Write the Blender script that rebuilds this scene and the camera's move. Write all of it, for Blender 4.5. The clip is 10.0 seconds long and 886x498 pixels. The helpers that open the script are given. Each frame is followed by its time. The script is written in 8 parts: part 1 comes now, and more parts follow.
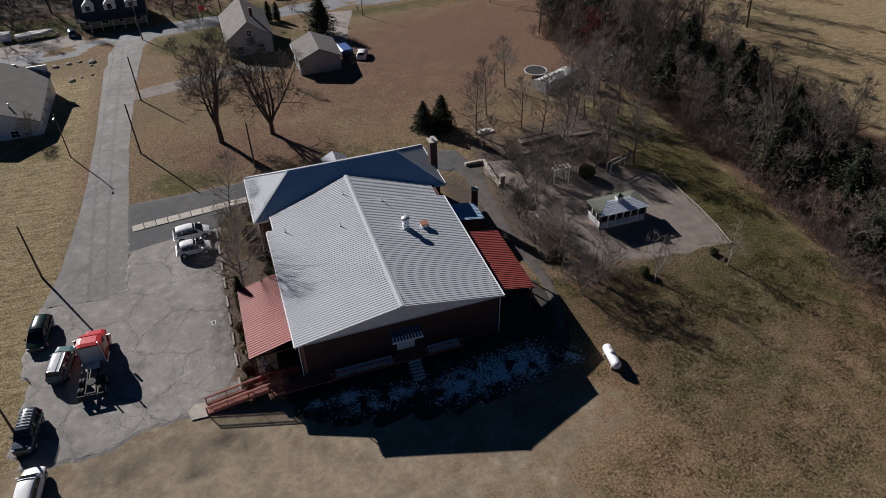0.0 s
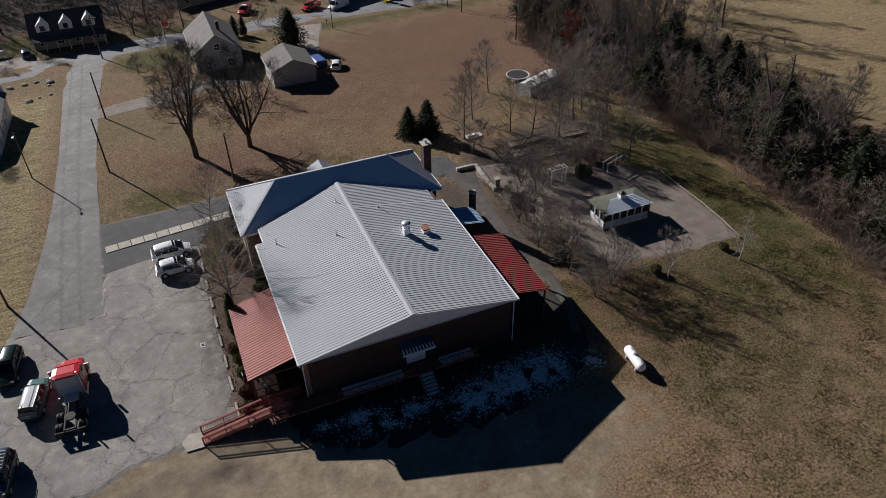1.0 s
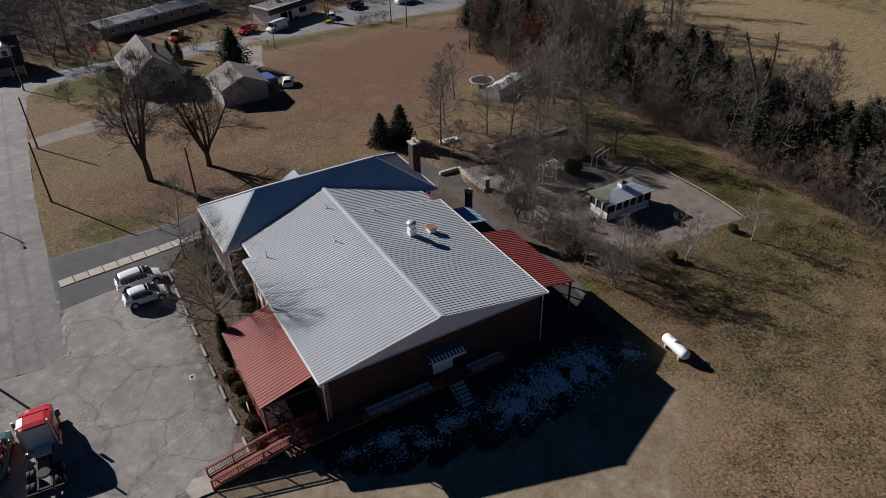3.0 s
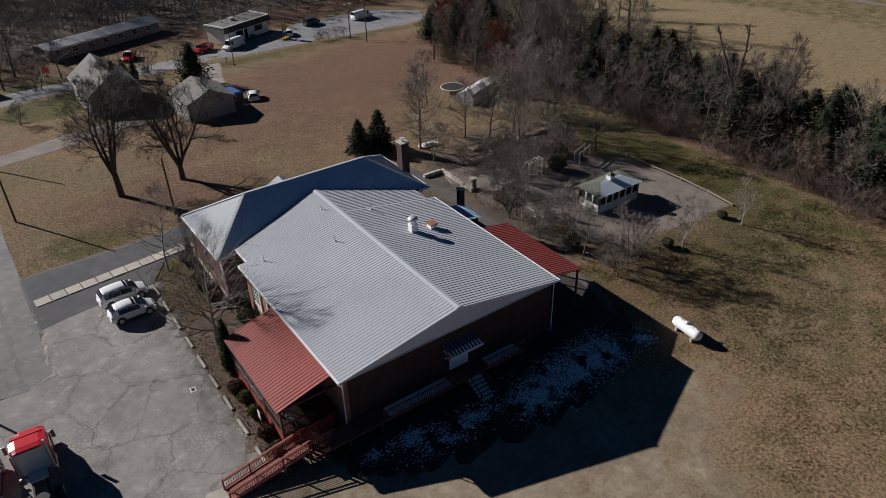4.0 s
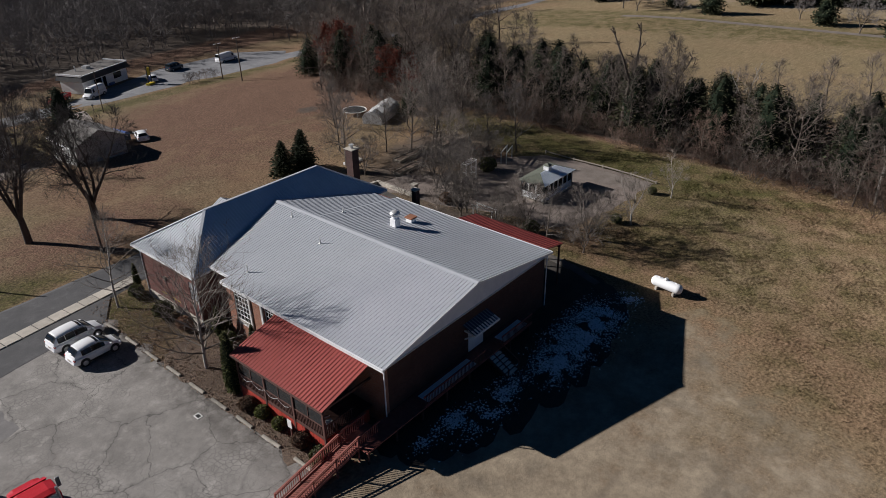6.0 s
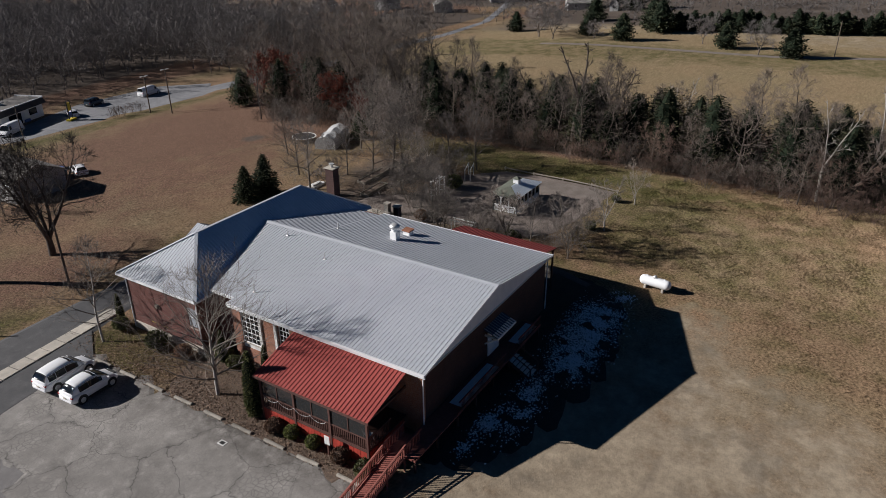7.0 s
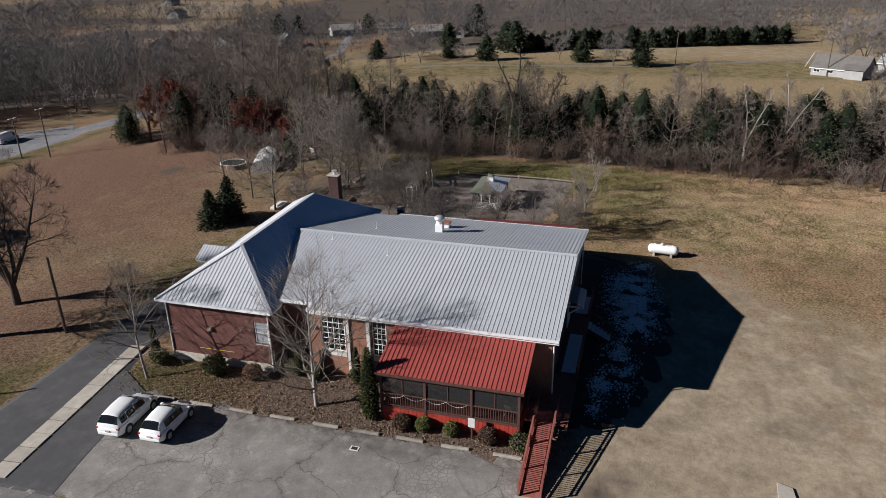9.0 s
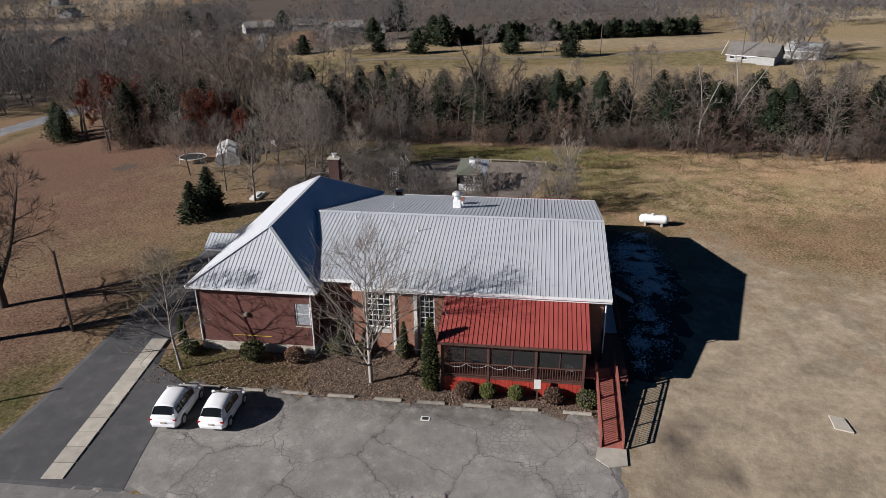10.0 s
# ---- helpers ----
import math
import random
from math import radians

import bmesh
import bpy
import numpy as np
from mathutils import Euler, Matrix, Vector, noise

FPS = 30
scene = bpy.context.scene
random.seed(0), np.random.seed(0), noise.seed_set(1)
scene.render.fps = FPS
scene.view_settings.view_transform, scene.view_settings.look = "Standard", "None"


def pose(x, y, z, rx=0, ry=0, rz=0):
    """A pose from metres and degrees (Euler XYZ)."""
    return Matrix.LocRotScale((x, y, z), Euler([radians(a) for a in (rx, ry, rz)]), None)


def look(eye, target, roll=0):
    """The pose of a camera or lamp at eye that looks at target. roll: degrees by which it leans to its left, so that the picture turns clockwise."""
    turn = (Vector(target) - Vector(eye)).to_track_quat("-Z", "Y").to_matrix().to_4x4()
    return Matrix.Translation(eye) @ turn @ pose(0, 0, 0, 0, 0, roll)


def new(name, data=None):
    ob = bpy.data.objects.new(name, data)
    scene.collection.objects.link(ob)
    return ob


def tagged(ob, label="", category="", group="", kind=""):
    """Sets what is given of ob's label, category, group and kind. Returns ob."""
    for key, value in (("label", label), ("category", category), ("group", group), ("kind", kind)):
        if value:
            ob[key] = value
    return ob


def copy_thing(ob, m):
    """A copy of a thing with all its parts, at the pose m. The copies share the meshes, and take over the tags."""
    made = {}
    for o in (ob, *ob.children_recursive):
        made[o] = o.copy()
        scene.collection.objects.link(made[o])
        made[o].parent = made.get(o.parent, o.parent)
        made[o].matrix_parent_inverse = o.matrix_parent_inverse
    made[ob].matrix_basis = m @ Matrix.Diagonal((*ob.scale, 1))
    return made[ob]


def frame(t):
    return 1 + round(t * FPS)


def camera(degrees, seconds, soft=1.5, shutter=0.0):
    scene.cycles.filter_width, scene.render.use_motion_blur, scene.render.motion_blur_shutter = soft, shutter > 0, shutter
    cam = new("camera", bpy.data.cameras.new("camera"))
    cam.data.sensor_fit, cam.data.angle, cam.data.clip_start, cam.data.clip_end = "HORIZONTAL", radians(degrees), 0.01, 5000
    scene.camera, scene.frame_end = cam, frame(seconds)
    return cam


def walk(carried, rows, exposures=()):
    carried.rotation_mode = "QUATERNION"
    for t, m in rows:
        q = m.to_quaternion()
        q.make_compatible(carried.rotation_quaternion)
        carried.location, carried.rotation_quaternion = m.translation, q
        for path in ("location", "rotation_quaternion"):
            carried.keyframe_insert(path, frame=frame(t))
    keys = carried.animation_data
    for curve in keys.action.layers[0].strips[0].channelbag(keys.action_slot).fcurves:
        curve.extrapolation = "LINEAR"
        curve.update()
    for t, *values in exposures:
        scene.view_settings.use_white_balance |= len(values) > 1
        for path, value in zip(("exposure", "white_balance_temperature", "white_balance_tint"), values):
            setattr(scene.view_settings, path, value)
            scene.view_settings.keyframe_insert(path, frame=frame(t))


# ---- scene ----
cam = camera(63.9, 10.0, soft=0.55)
PATH = [
    (0, (-0.958, -46.482, 52.638), (-0.474, -45.007, 51.378), -1.2),
    (0.5, (-2.457, -44.405, 50.549), (-1.912, -42.932, 49.311), -1.4),
    (1, (-4.223, -42.688, 48.517), (-3.624, -41.214, 47.306), -1.3),
    (1.5, (-5.702, -40.984, 46.702), (-5.06, -39.512, 45.51), -1.4),
    (2, (-7.092, -39.357, 44.919), (-6.402, -37.887, 43.751), -1.5),
    (2.5, (-8.569, -37.814, 43.535), (-7.818, -36.36, 42.385), -1.4),
    (4, (-14.595, -33.925, 39.133), (-13.634, -32.537, 38.06), -1.4),
    (4.5, (-17.385, -32.554, 37.883), (-16.336, -31.206, 36.841), -1.3),
    (5, (-20.016, -31.139, 36.672), (-18.88, -29.842, 35.66), -1.2),
    (5.5, (-22.635, -29.163, 35.669), (-21.4, -27.94, 34.679), -1.1),
    (6, (-25.564, -27.13, 34.473), (-24.227, -25.989, 33.519), -1.1),
    (7.5, (-34.177, -17.262, 32.163), (-32.564, -16.418, 31.333), -0.3),
    (8, (-36.621, -13.313, 31.339), (-34.94, -12.579, 30.542), -0.5),
    (8.5, (-38.917, -9.001, 30.439), (-37.186, -8.377, 29.654), -0.8),
    (9, (-40.902, -4.21, 29.218), (-39.134, -3.691, 28.439), -1.0),
    (9.5, (-42.699, 0.493, 28.349), (-40.9, 0.886, 27.568), -0.9),
    (10, (-44.038, 5.24, 27.504), (-42.215, 5.5, 26.723), -0.7),
]
walk(cam, [(t, look(eye, target, roll)) for t, eye, target, roll in PATH],
     exposures=[(0.0, 0.34), (2.5, 0.29), (5.0, 0.30), (7.5, 0.36), (10.0, 0.48)])

# ---- sky, sun, exposure ----
SUN_EL = radians(25.3)
SUN_FROM = Vector((-0.466, 0.885, 0.0)).normalized()
world = bpy.data.worlds.new("sky")
scene.world = world
world.use_nodes = True
wn = world.node_tree
sky = wn.nodes.new("ShaderNodeTexSky")
sky.sky_type = "NISHITA"
sky.sun_disc = False
sky.altitude, sky.air_density, sky.dust_density, sky.ozone_density = 3500, 0.4, 0.05, 2.5
sky.sun_elevation = SUN_EL
sky.sun_rotation = math.atan2(SUN_FROM.x, SUN_FROM.y)
tint = wn.nodes.new("ShaderNodeMix")
tint.data_type, tint.blend_type = "RGBA", "MULTIPLY"
tint.inputs[0].default_value = 1.0
tint.inputs[7].default_value = (0.42, 0.95, 1.2, 1)
wn.links.new(sky.outputs[0], tint.inputs[6])
wn.links.new(tint.outputs[2], wn.nodes["Background"].inputs[0])
wn.nodes["Background"].inputs[1].default_value = 0.031
sun = new("sun", bpy.data.lights.new("sun", "SUN"))
sun.data.energy = 5.0
sun.data.angle = radians(0.53)
sun.data.color = (1.0, 0.965, 0.955)
sun_dir = SUN_FROM * math.cos(SUN_EL) + Vector((0, 0, math.sin(SUN_EL)))
sun.matrix_world = look(sun_dir * 200, (0, 0, 0))

# ---- materials ----
def mix_color(nt, fac, a, b, blend="MIX"):
    n = nt.nodes.new("ShaderNodeMix")
    n.data_type, n.blend_type = "RGBA", blend
    for k, v in ((0, fac), (6, a), (7, b)):
        if hasattr(v, "links"):
            nt.links.new(v, n.inputs[k])
        else:
            n.inputs[k].default_value = v if k == 0 else (*v, 1)
    return n.outputs[2]


def noise_at(nt, coord, scale, detail=4, rough=0.6, distort=0.0):
    n = nt.nodes.new("ShaderNodeTexNoise")
    n.inputs["Scale"].default_value, n.inputs["Detail"].default_value = scale, detail
    n.inputs["Roughness"].default_value, n.inputs["Distortion"].default_value = rough, distort
    nt.links.new(coord, n.inputs["Vector"])
    return n.outputs["Fac"]


def ramp(nt, fac, lo, hi, a=0.0, b=1.0):
    n = nt.nodes.new("ShaderNodeMapRange")
    n.inputs[1].default_value, n.inputs[2].default_value, n.inputs[3].default_value, n.inputs[4].default_value = lo, hi, a, b
    nt.links.new(fac, n.inputs[0])
    return n.outputs[0]


def math_node(nt, op, a, b=0.5):
    n = nt.nodes.new("ShaderNodeMath")
    n.operation = op
    for k, v in ((0, a), (1, b)):
        if hasattr(v, "links"):
            nt.links.new(v, n.inputs[k])
        else:
            n.inputs[k].default_value = v
    return n.outputs[0]


def start_mat(name, where="Object"):
    m = bpy.data.materials.new(name)
    m.use_nodes = True
    nt = m.node_tree
    bsdf = nt.nodes["Principled BSDF"]
    if where == "Position":
        coord = nt.nodes.new("ShaderNodeNewGeometry").outputs["Position"]
    else:
        coord = nt.nodes.new("ShaderNodeTexCoord").outputs[where]
    return m, nt, bsdf, coord


def bump_to(nt, bsdf, height, strength, distance):
    b = nt.nodes.new("ShaderNodeBump")
    b.inputs["Strength"].default_value, b.inputs["Distance"].default_value = strength, distance
    nt.links.new(height, b.inputs["Height"])
    nt.links.new(b.outputs[0], bsdf.inputs["Normal"])


def mk(name, c1, c2, rough=0.7, metal=0.0, scale=1.5, fine=25.0, bump=0.3, dist=0.01, grain=0.35, rand=0.0, spec=0.5, where="Object"):
    """A surface of two tones at two scales, with relief; rand: how far its pieces differ."""
    m, nt, bsdf, coord = start_mat(name, where)
    big, small = noise_at(nt, coord, scale, 3), noise_at(nt, coord, fine, 5, 0.65)
    fac = math_node(nt, "ADD", math_node(nt, "MULTIPLY", big, 1 - grain), math_node(nt, "MULTIPLY", small, grain))
    col = mix_color(nt, ramp(nt, fac, 0.3, 0.7), c1, c2)
    if rand:
        r = nt.nodes.new("ShaderNodeObjectInfo").outputs["Random"]
        col = mix_color(nt, 1.0, col, mix_color(nt, r, (1 - rand,) * 3, (1 + rand,) * 3), "MULTIPLY")
    nt.links.new(col, bsdf.inputs["Base Color"])
    nt.links.new(ramp(nt, small, 0.2, 0.8, max(rough - 0.1, 0.03), min(rough + 0.1, 1)), bsdf.inputs["Roughness"])
    bsdf.inputs["Metallic"].default_value = metal
    bsdf.inputs["Specular IOR Level"].default_value = spec
    if bump:
        bump_to(nt, bsdf, small, bump, dist)
    return m


def mk_brick(name, c1, c2, mortar, axis="x"):
    m, nt, bsdf, coord = start_mat(name, "Position")
    sep = nt.nodes.new("ShaderNodeSeparateXYZ")
    nt.links.new(coord, sep.inputs[0])
    comb = nt.nodes.new("ShaderNodeCombineXYZ")
    along = math_node(nt, "ADD", sep.outputs[0], sep.outputs[1])
    nt.links.new(along, comb.inputs[0])
    nt.links.new(sep.outputs[2], comb.inputs[1])
    br = nt.nodes.new("ShaderNodeTexBrick")
    br.inputs["Scale"].default_value = 1.0
    br.inputs["Brick Width"].default_value, br.inputs["Row Height"].default_value = 0.215, 0.075
    br.inputs["Mortar Size"].default_value, br.inputs["Bias"].default_value = 0.006, -0.1
    br.inputs["Color1"].default_value, br.inputs["Color2"].default_value, br.inputs["Mortar"].default_value = (*c1, 1), (*c2, 1), (*mortar, 1)
    nt.links.new(comb.outputs[0], br.inputs["Vector"])
    col = mix_color(nt, ramp(nt, noise_at(nt, coord, 0.7, 4), 0.35, 0.7, 0.0, 0.45), br.outputs["Color"], (c1[0] * 0.55, c1[1] * 0.5, c1[2] * 0.5))
    nt.links.new(col, bsdf.inputs["Base Color"])
    bsdf.inputs["Roughness"].default_value = 0.88
    bump_to(nt, bsdf, math_node(nt, "SUBTRACT", 1.0, br.outputs["Fac"]), 0.5, 0.008)
    return m


def mk_asphalt(name, c1, c2, crack, cell=0.16, litter=False, seams=()):
    """Worn asphalt: blotches, pale scuffs, aggregate, and broken cracks of two sizes."""
    m, nt, bsdf, coord = start_mat(name, "Position")
    big = noise_at(nt, coord, 0.16, 6, 0.62, 0.5)
    mid = noise_at(nt, coord, 0.8, 5, 0.65)
    fine = noise_at(nt, coord, 22, 4, 0.75)
    f = math_node(nt, "ADD", math_node(nt, "MULTIPLY", big, 0.6), math_node(nt, "MULTIPLY", mid, 0.4))
    col = mix_color(nt, ramp(nt, f, 0.38, 0.62), c1, c2)
    col = mix_color(nt, ramp(nt, mid, 0.56, 0.72, 0.0, 0.5), col, tuple(c * 1.35 for c in c2))
    col = mix_color(nt, 1.0, col, mix_color(nt, ramp(nt, fine, 0.3, 0.7), (0.72, 0.72, 0.72), (1.28, 1.27, 1.25)), "MULTIPLY")
    stain = noise_at(nt, coord, 0.33, 5, 0.7, 1.2)
    col = mix_color(nt, ramp(nt, stain, 0.56, 0.74, 0.0, 0.55), col, tuple(c * 0.55 for c in c1))
    warp = nt.nodes.new("ShaderNodeTexNoise")
    warp.inputs["Scale"].default_value, warp.inputs["Detail"].default_value = 1.1, 6
    nt.links.new(coord, warp.inputs["Vector"])
    shifted = nt.nodes.new("ShaderNodeVectorMath")
    shifted.operation = "MULTIPLY_ADD"
    nt.links.new(warp.outputs["Color"], shifted.inputs[0])
    shifted.inputs[1].default_value = (1.3, 1.3, 0.0)
    nt.links.new(coord, shifted.inputs[2])
    lines = None
    for sc, w, lo, hi in ((cell, 0.009, 0.30, 0.44), (cell * 4.2, 0.030, 0.53, 0.66)):
        vo = nt.nodes.new("ShaderNodeTexVoronoi")
        vo.feature = "DISTANCE_TO_EDGE"
        vo.voronoi_dimensions = "2D"
        vo.inputs["Scale"].default_value = sc
        nt.links.new(shifted.outputs[0], vo.inputs["Vector"])
        ln = math_node(nt, "MULTIPLY", ramp(nt, vo.outputs["Distance"], 0.0, w, 1.0, 0.0), ramp(nt, mid if lines is None else big, lo, hi, 0.15 if lines is None else 0.0, 1.0))
        lines = ln if lines is None else math_node(nt, "MAXIMUM", lines, ln)
    band = nt.nodes.new("ShaderNodeTexVoronoi")
    band.feature, band.voronoi_dimensions = "DISTANCE_TO_EDGE", "2D"
    band.inputs["Scale"].default_value = cell
    nt.links.new(shifted.outputs[0], band.inputs["Vector"])
    worn = math_node(nt, "MULTIPLY", ramp(nt, band.outputs["Distance"], 0.0, 0.075, 1.0, 0.0), ramp(nt, noise_at(nt, coord, 0.45, 4, 0.6), 0.42, 0.62, 0.0, 0.4))
    col = mix_color(nt, math_node(nt, "MULTIPLY", worn, crack), col, tuple(c * 0.45 for c in c1))
    craze = nt.nodes.new("ShaderNodeTexVoronoi")
    craze.feature, craze.voronoi_dimensions = "DISTANCE_TO_EDGE", "2D"
    craze.inputs["Scale"].default_value = 2.6
    nt.links.new(coord, craze.inputs["Vector"])
    fine_net = math_node(nt, "MULTIPLY", ramp(nt, craze.outputs["Distance"], 0.02, 0.12, 1.0, 0.0), ramp(nt, noise_at(nt, coord, 0.28, 4, 0.6), 0.46, 0.62, 0.0, 0.5))
    col = mix_color(nt, math_node(nt, "MULTIPLY", fine_net, crack), col, tuple(c * 0.4 for c in c1))
    if seams:
        sy = nt.nodes.new("ShaderNodeSeparateXYZ")
        nt.links.new(shifted.outputs[0], sy.inputs[0])
        for x0 in seams:
            off = math_node(nt, "ABSOLUTE", math_node(nt, "SUBTRACT", sy.outputs[0], x0))
            col = mix_color(nt, math_node(nt, "MULTIPLY", ramp(nt, off, 0.04, 0.30, 0.45, 0.0), ramp(nt, mid, 0.36, 0.52)), col, tuple(c * 0.5 for c in c1))
    if litter:
        sx = nt.nodes.new("ShaderNodeSeparateXYZ")
        nt.links.new(coord, sx.inputs[0])
        dirt = math_node(nt, "MULTIPLY", ramp(nt, sx.outputs[0], -8.6, -5.9), ramp(nt, noise_at(nt, coord, 0.9, 6, 0.7), 0.36, 0.66, 0.0, 0.85))
        col = mix_color(nt, dirt, col, (0.060, 0.050, 0.042))
    col = mix_color(nt, math_node(nt, "MULTIPLY", lines, crack * 0.75), col, (0.045, 0.041, 0.037))
    nt.links.new(col, bsdf.inputs["Base Color"])
    bsdf.inputs["Roughness"].default_value = 0.92
    bump_to(nt, bsdf, math_node(nt, "SUBTRACT", fine, math_node(nt, "MULTIPLY", lines, 0.8)), 0.5, 0.012)
    return m


def mk_ground():
    """Dry winter lawn: straw, leaf litter, green, bare soil and mulch, mixed by the zone weights of the sheet."""
    m, nt, bsdf, coord = start_mat("winter_grass", "Position")
    zone = nt.nodes.new("ShaderNodeAttribute")
    zone.attribute_name = "zone"
    sep = nt.nodes.new("ShaderNodeSeparateColor")
    nt.links.new(zone.outputs["Color"], sep.inputs[0])
    big, mid = noise_at(nt, coord, 0.05, 5, 0.6), noise_at(nt, coord, 0.35, 5, 0.65)
    tuft, fine = noise_at(nt, coord, 2.2, 5, 0.7), noise_at(nt, coord, 14, 4, 0.75)
    straw = mix_color(nt, ramp(nt, tuft, 0.3, 0.7), (0.125, 0.096, 0.061), (0.300, 0.230, 0.147))
    straw = mix_color(nt, ramp(nt, mid, 0.42, 0.62), straw, (0.205, 0.162, 0.094))
    straw = mix_color(nt, ramp(nt, big, 0.42, 0.62), straw, (0.252, 0.168, 0.109))
    kept = nt.nodes.new("ShaderNodeAttribute")
    kept.attribute_name = "rough_grass"
    lie = nt.nodes.new("ShaderNodeMapping")
    lie.inputs["Rotation"].default_value, lie.inputs["Scale"].default_value = (0, 0, radians(28)), (0.55, 2.2, 1.0)
    nt.links.new(coord, lie.inputs["Vector"])
    pale = mix_color(nt, ramp(nt, noise_at(nt, lie.outputs[0], 0.9, 6, 0.75, 0.8), 0.36, 0.64), (0.19, 0.150, 0.080), (0.40, 0.325, 0.205))
    straw = mix_color(nt, kept.outputs["Fac"], straw, pale)
    green = mix_color(nt, ramp(nt, tuft, 0.3, 0.7), (0.058, 0.060, 0.024), (0.150, 0.134, 0.056))
    leaf = mix_color(nt, ramp(nt, fine, 0.35, 0.65), (0.095, 0.056, 0.042), (0.270, 0.165, 0.122))
    leaf = mix_color(nt, ramp(nt, tuft, 0.4, 0.7, 0.0, 0.6), leaf, (0.175, 0.120, 0.080))
    bare = mix_color(nt, ramp(nt, mid, 0.3, 0.7), (0.245, 0.197, 0.143), (0.375, 0.310, 0.228))
    bare = mix_color(nt, ramp(nt, noise_at(nt, coord, 0.13, 6, 0.7, 0.2), 0.50, 0.64, 0.0, 0.7), bare, (0.165, 0.140, 0.110))
    bare = mix_color(nt, 1.0, bare, mix_color(nt, ramp(nt, noise_at(nt, coord, 1.3, 6, 0.75), 0.35, 0.65), (0.80, 0.79, 0.78), (1.17, 1.16, 1.14)), "MULTIPLY")
    edge = math_node(nt, "MULTIPLY", math_node(nt, "SUBTRACT", mid, 0.5), 1.3)
    col = straw
    clump = noise_at(nt, coord, 4.5, 3, 0.6)
    for k, c in ((1, green), (0, leaf), (2, bare)):
        if k == 2:
            col = mix_color(nt, ramp(nt, fine, 0.32, 0.68), mix_color(nt, 1.0, col, (0.64, 0.62, 0.60), "MULTIPLY"), mix_color(nt, 1.0, col, (1.34, 1.32, 1.29), "MULTIPLY"))
            col = mix_color(nt, 1.0, col, mix_color(nt, ramp(nt, clump, 0.34, 0.66), (0.52, 0.51, 0.49), (1.36, 1.35, 1.32)), "MULTIPLY")
        w = ramp(nt, math_node(nt, "ADD", sep.outputs[k], math_node(nt, "MULTIPLY", edge, 1.0)), 0.3, 0.8)
        col = mix_color(nt, math_node(nt, "MULTIPLY", w, ramp(nt, sep.outputs[k], 0.02, 0.15)), col, c)
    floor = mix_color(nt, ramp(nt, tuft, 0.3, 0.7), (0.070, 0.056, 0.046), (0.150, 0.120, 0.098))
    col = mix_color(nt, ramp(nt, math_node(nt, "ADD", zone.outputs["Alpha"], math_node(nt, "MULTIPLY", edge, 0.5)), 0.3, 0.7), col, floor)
    nt.links.new(col, bsdf.inputs["Base Color"])
    bsdf.inputs["Roughness"].default_value = 1.0
    bsdf.inputs["Specular IOR Level"].default_value = 0.1
    sward = nt.nodes.new("ShaderNodeAttribute")
    sward.attribute_name = "long_sward"
    nt.links.new(ramp(nt, sward.outputs["Fac"], 0.0, 1.0, 0.2, 1.0), bsdf.inputs["Diffuse Roughness"])
    h = math_node(nt, "ADD", math_node(nt, "MULTIPLY", tuft, 0.7), math_node(nt, "MULTIPLY", fine, 0.35))
    bump_to(nt, bsdf, h, 0.7, 0.075)
    return m


def mk_glass(name, tint=(0.010, 0.012, 0.014)):
    m, nt, bsdf, coord = start_mat(name)
    bsdf.inputs["Base Color"].default_value = (*tint, 1)
    bsdf.inputs["Roughness"].default_value = 0.06
    bsdf.inputs["Specular IOR Level"].default_value = 0.4
    return m


def mk_screen():
    """Dark insect mesh that lets part of the light through."""
    m, nt, bsdf, coord = start_mat("insect_screen")
    bsdf.inputs["Base Color"].default_value = (0.02, 0.02, 0.02, 1)
    bsdf.inputs["Roughness"].default_value = 0.9
    nt.links.new(ramp(nt, noise_at(nt, coord, 3.0, 2), 0.3, 0.7, 0.55, 0.75), bsdf.inputs["Alpha"])
    return m


def mk_leafy(name, c1, c2, rough=0.8):
    m, nt, bsdf, coord = start_mat(name)
    g = nt.nodes.new("ShaderNodeNewGeometry")
    r = nt.nodes.new("ShaderNodeObjectInfo").outputs["Random"]
    col = mix_color(nt, g.outputs["Random Per Island"], c1, c2)
    col = mix_color(nt, 1.0, col, mix_color(nt, r, (0.6, 0.6, 0.6), (1.4, 1.34, 1.28)), "MULTIPLY")
    nt.links.new(col, bsdf.inputs["Base Color"])
    bsdf.inputs["Roughness"].default_value = rough
    bsdf.inputs["Specular IOR Level"].default_value = 0.2
    return m


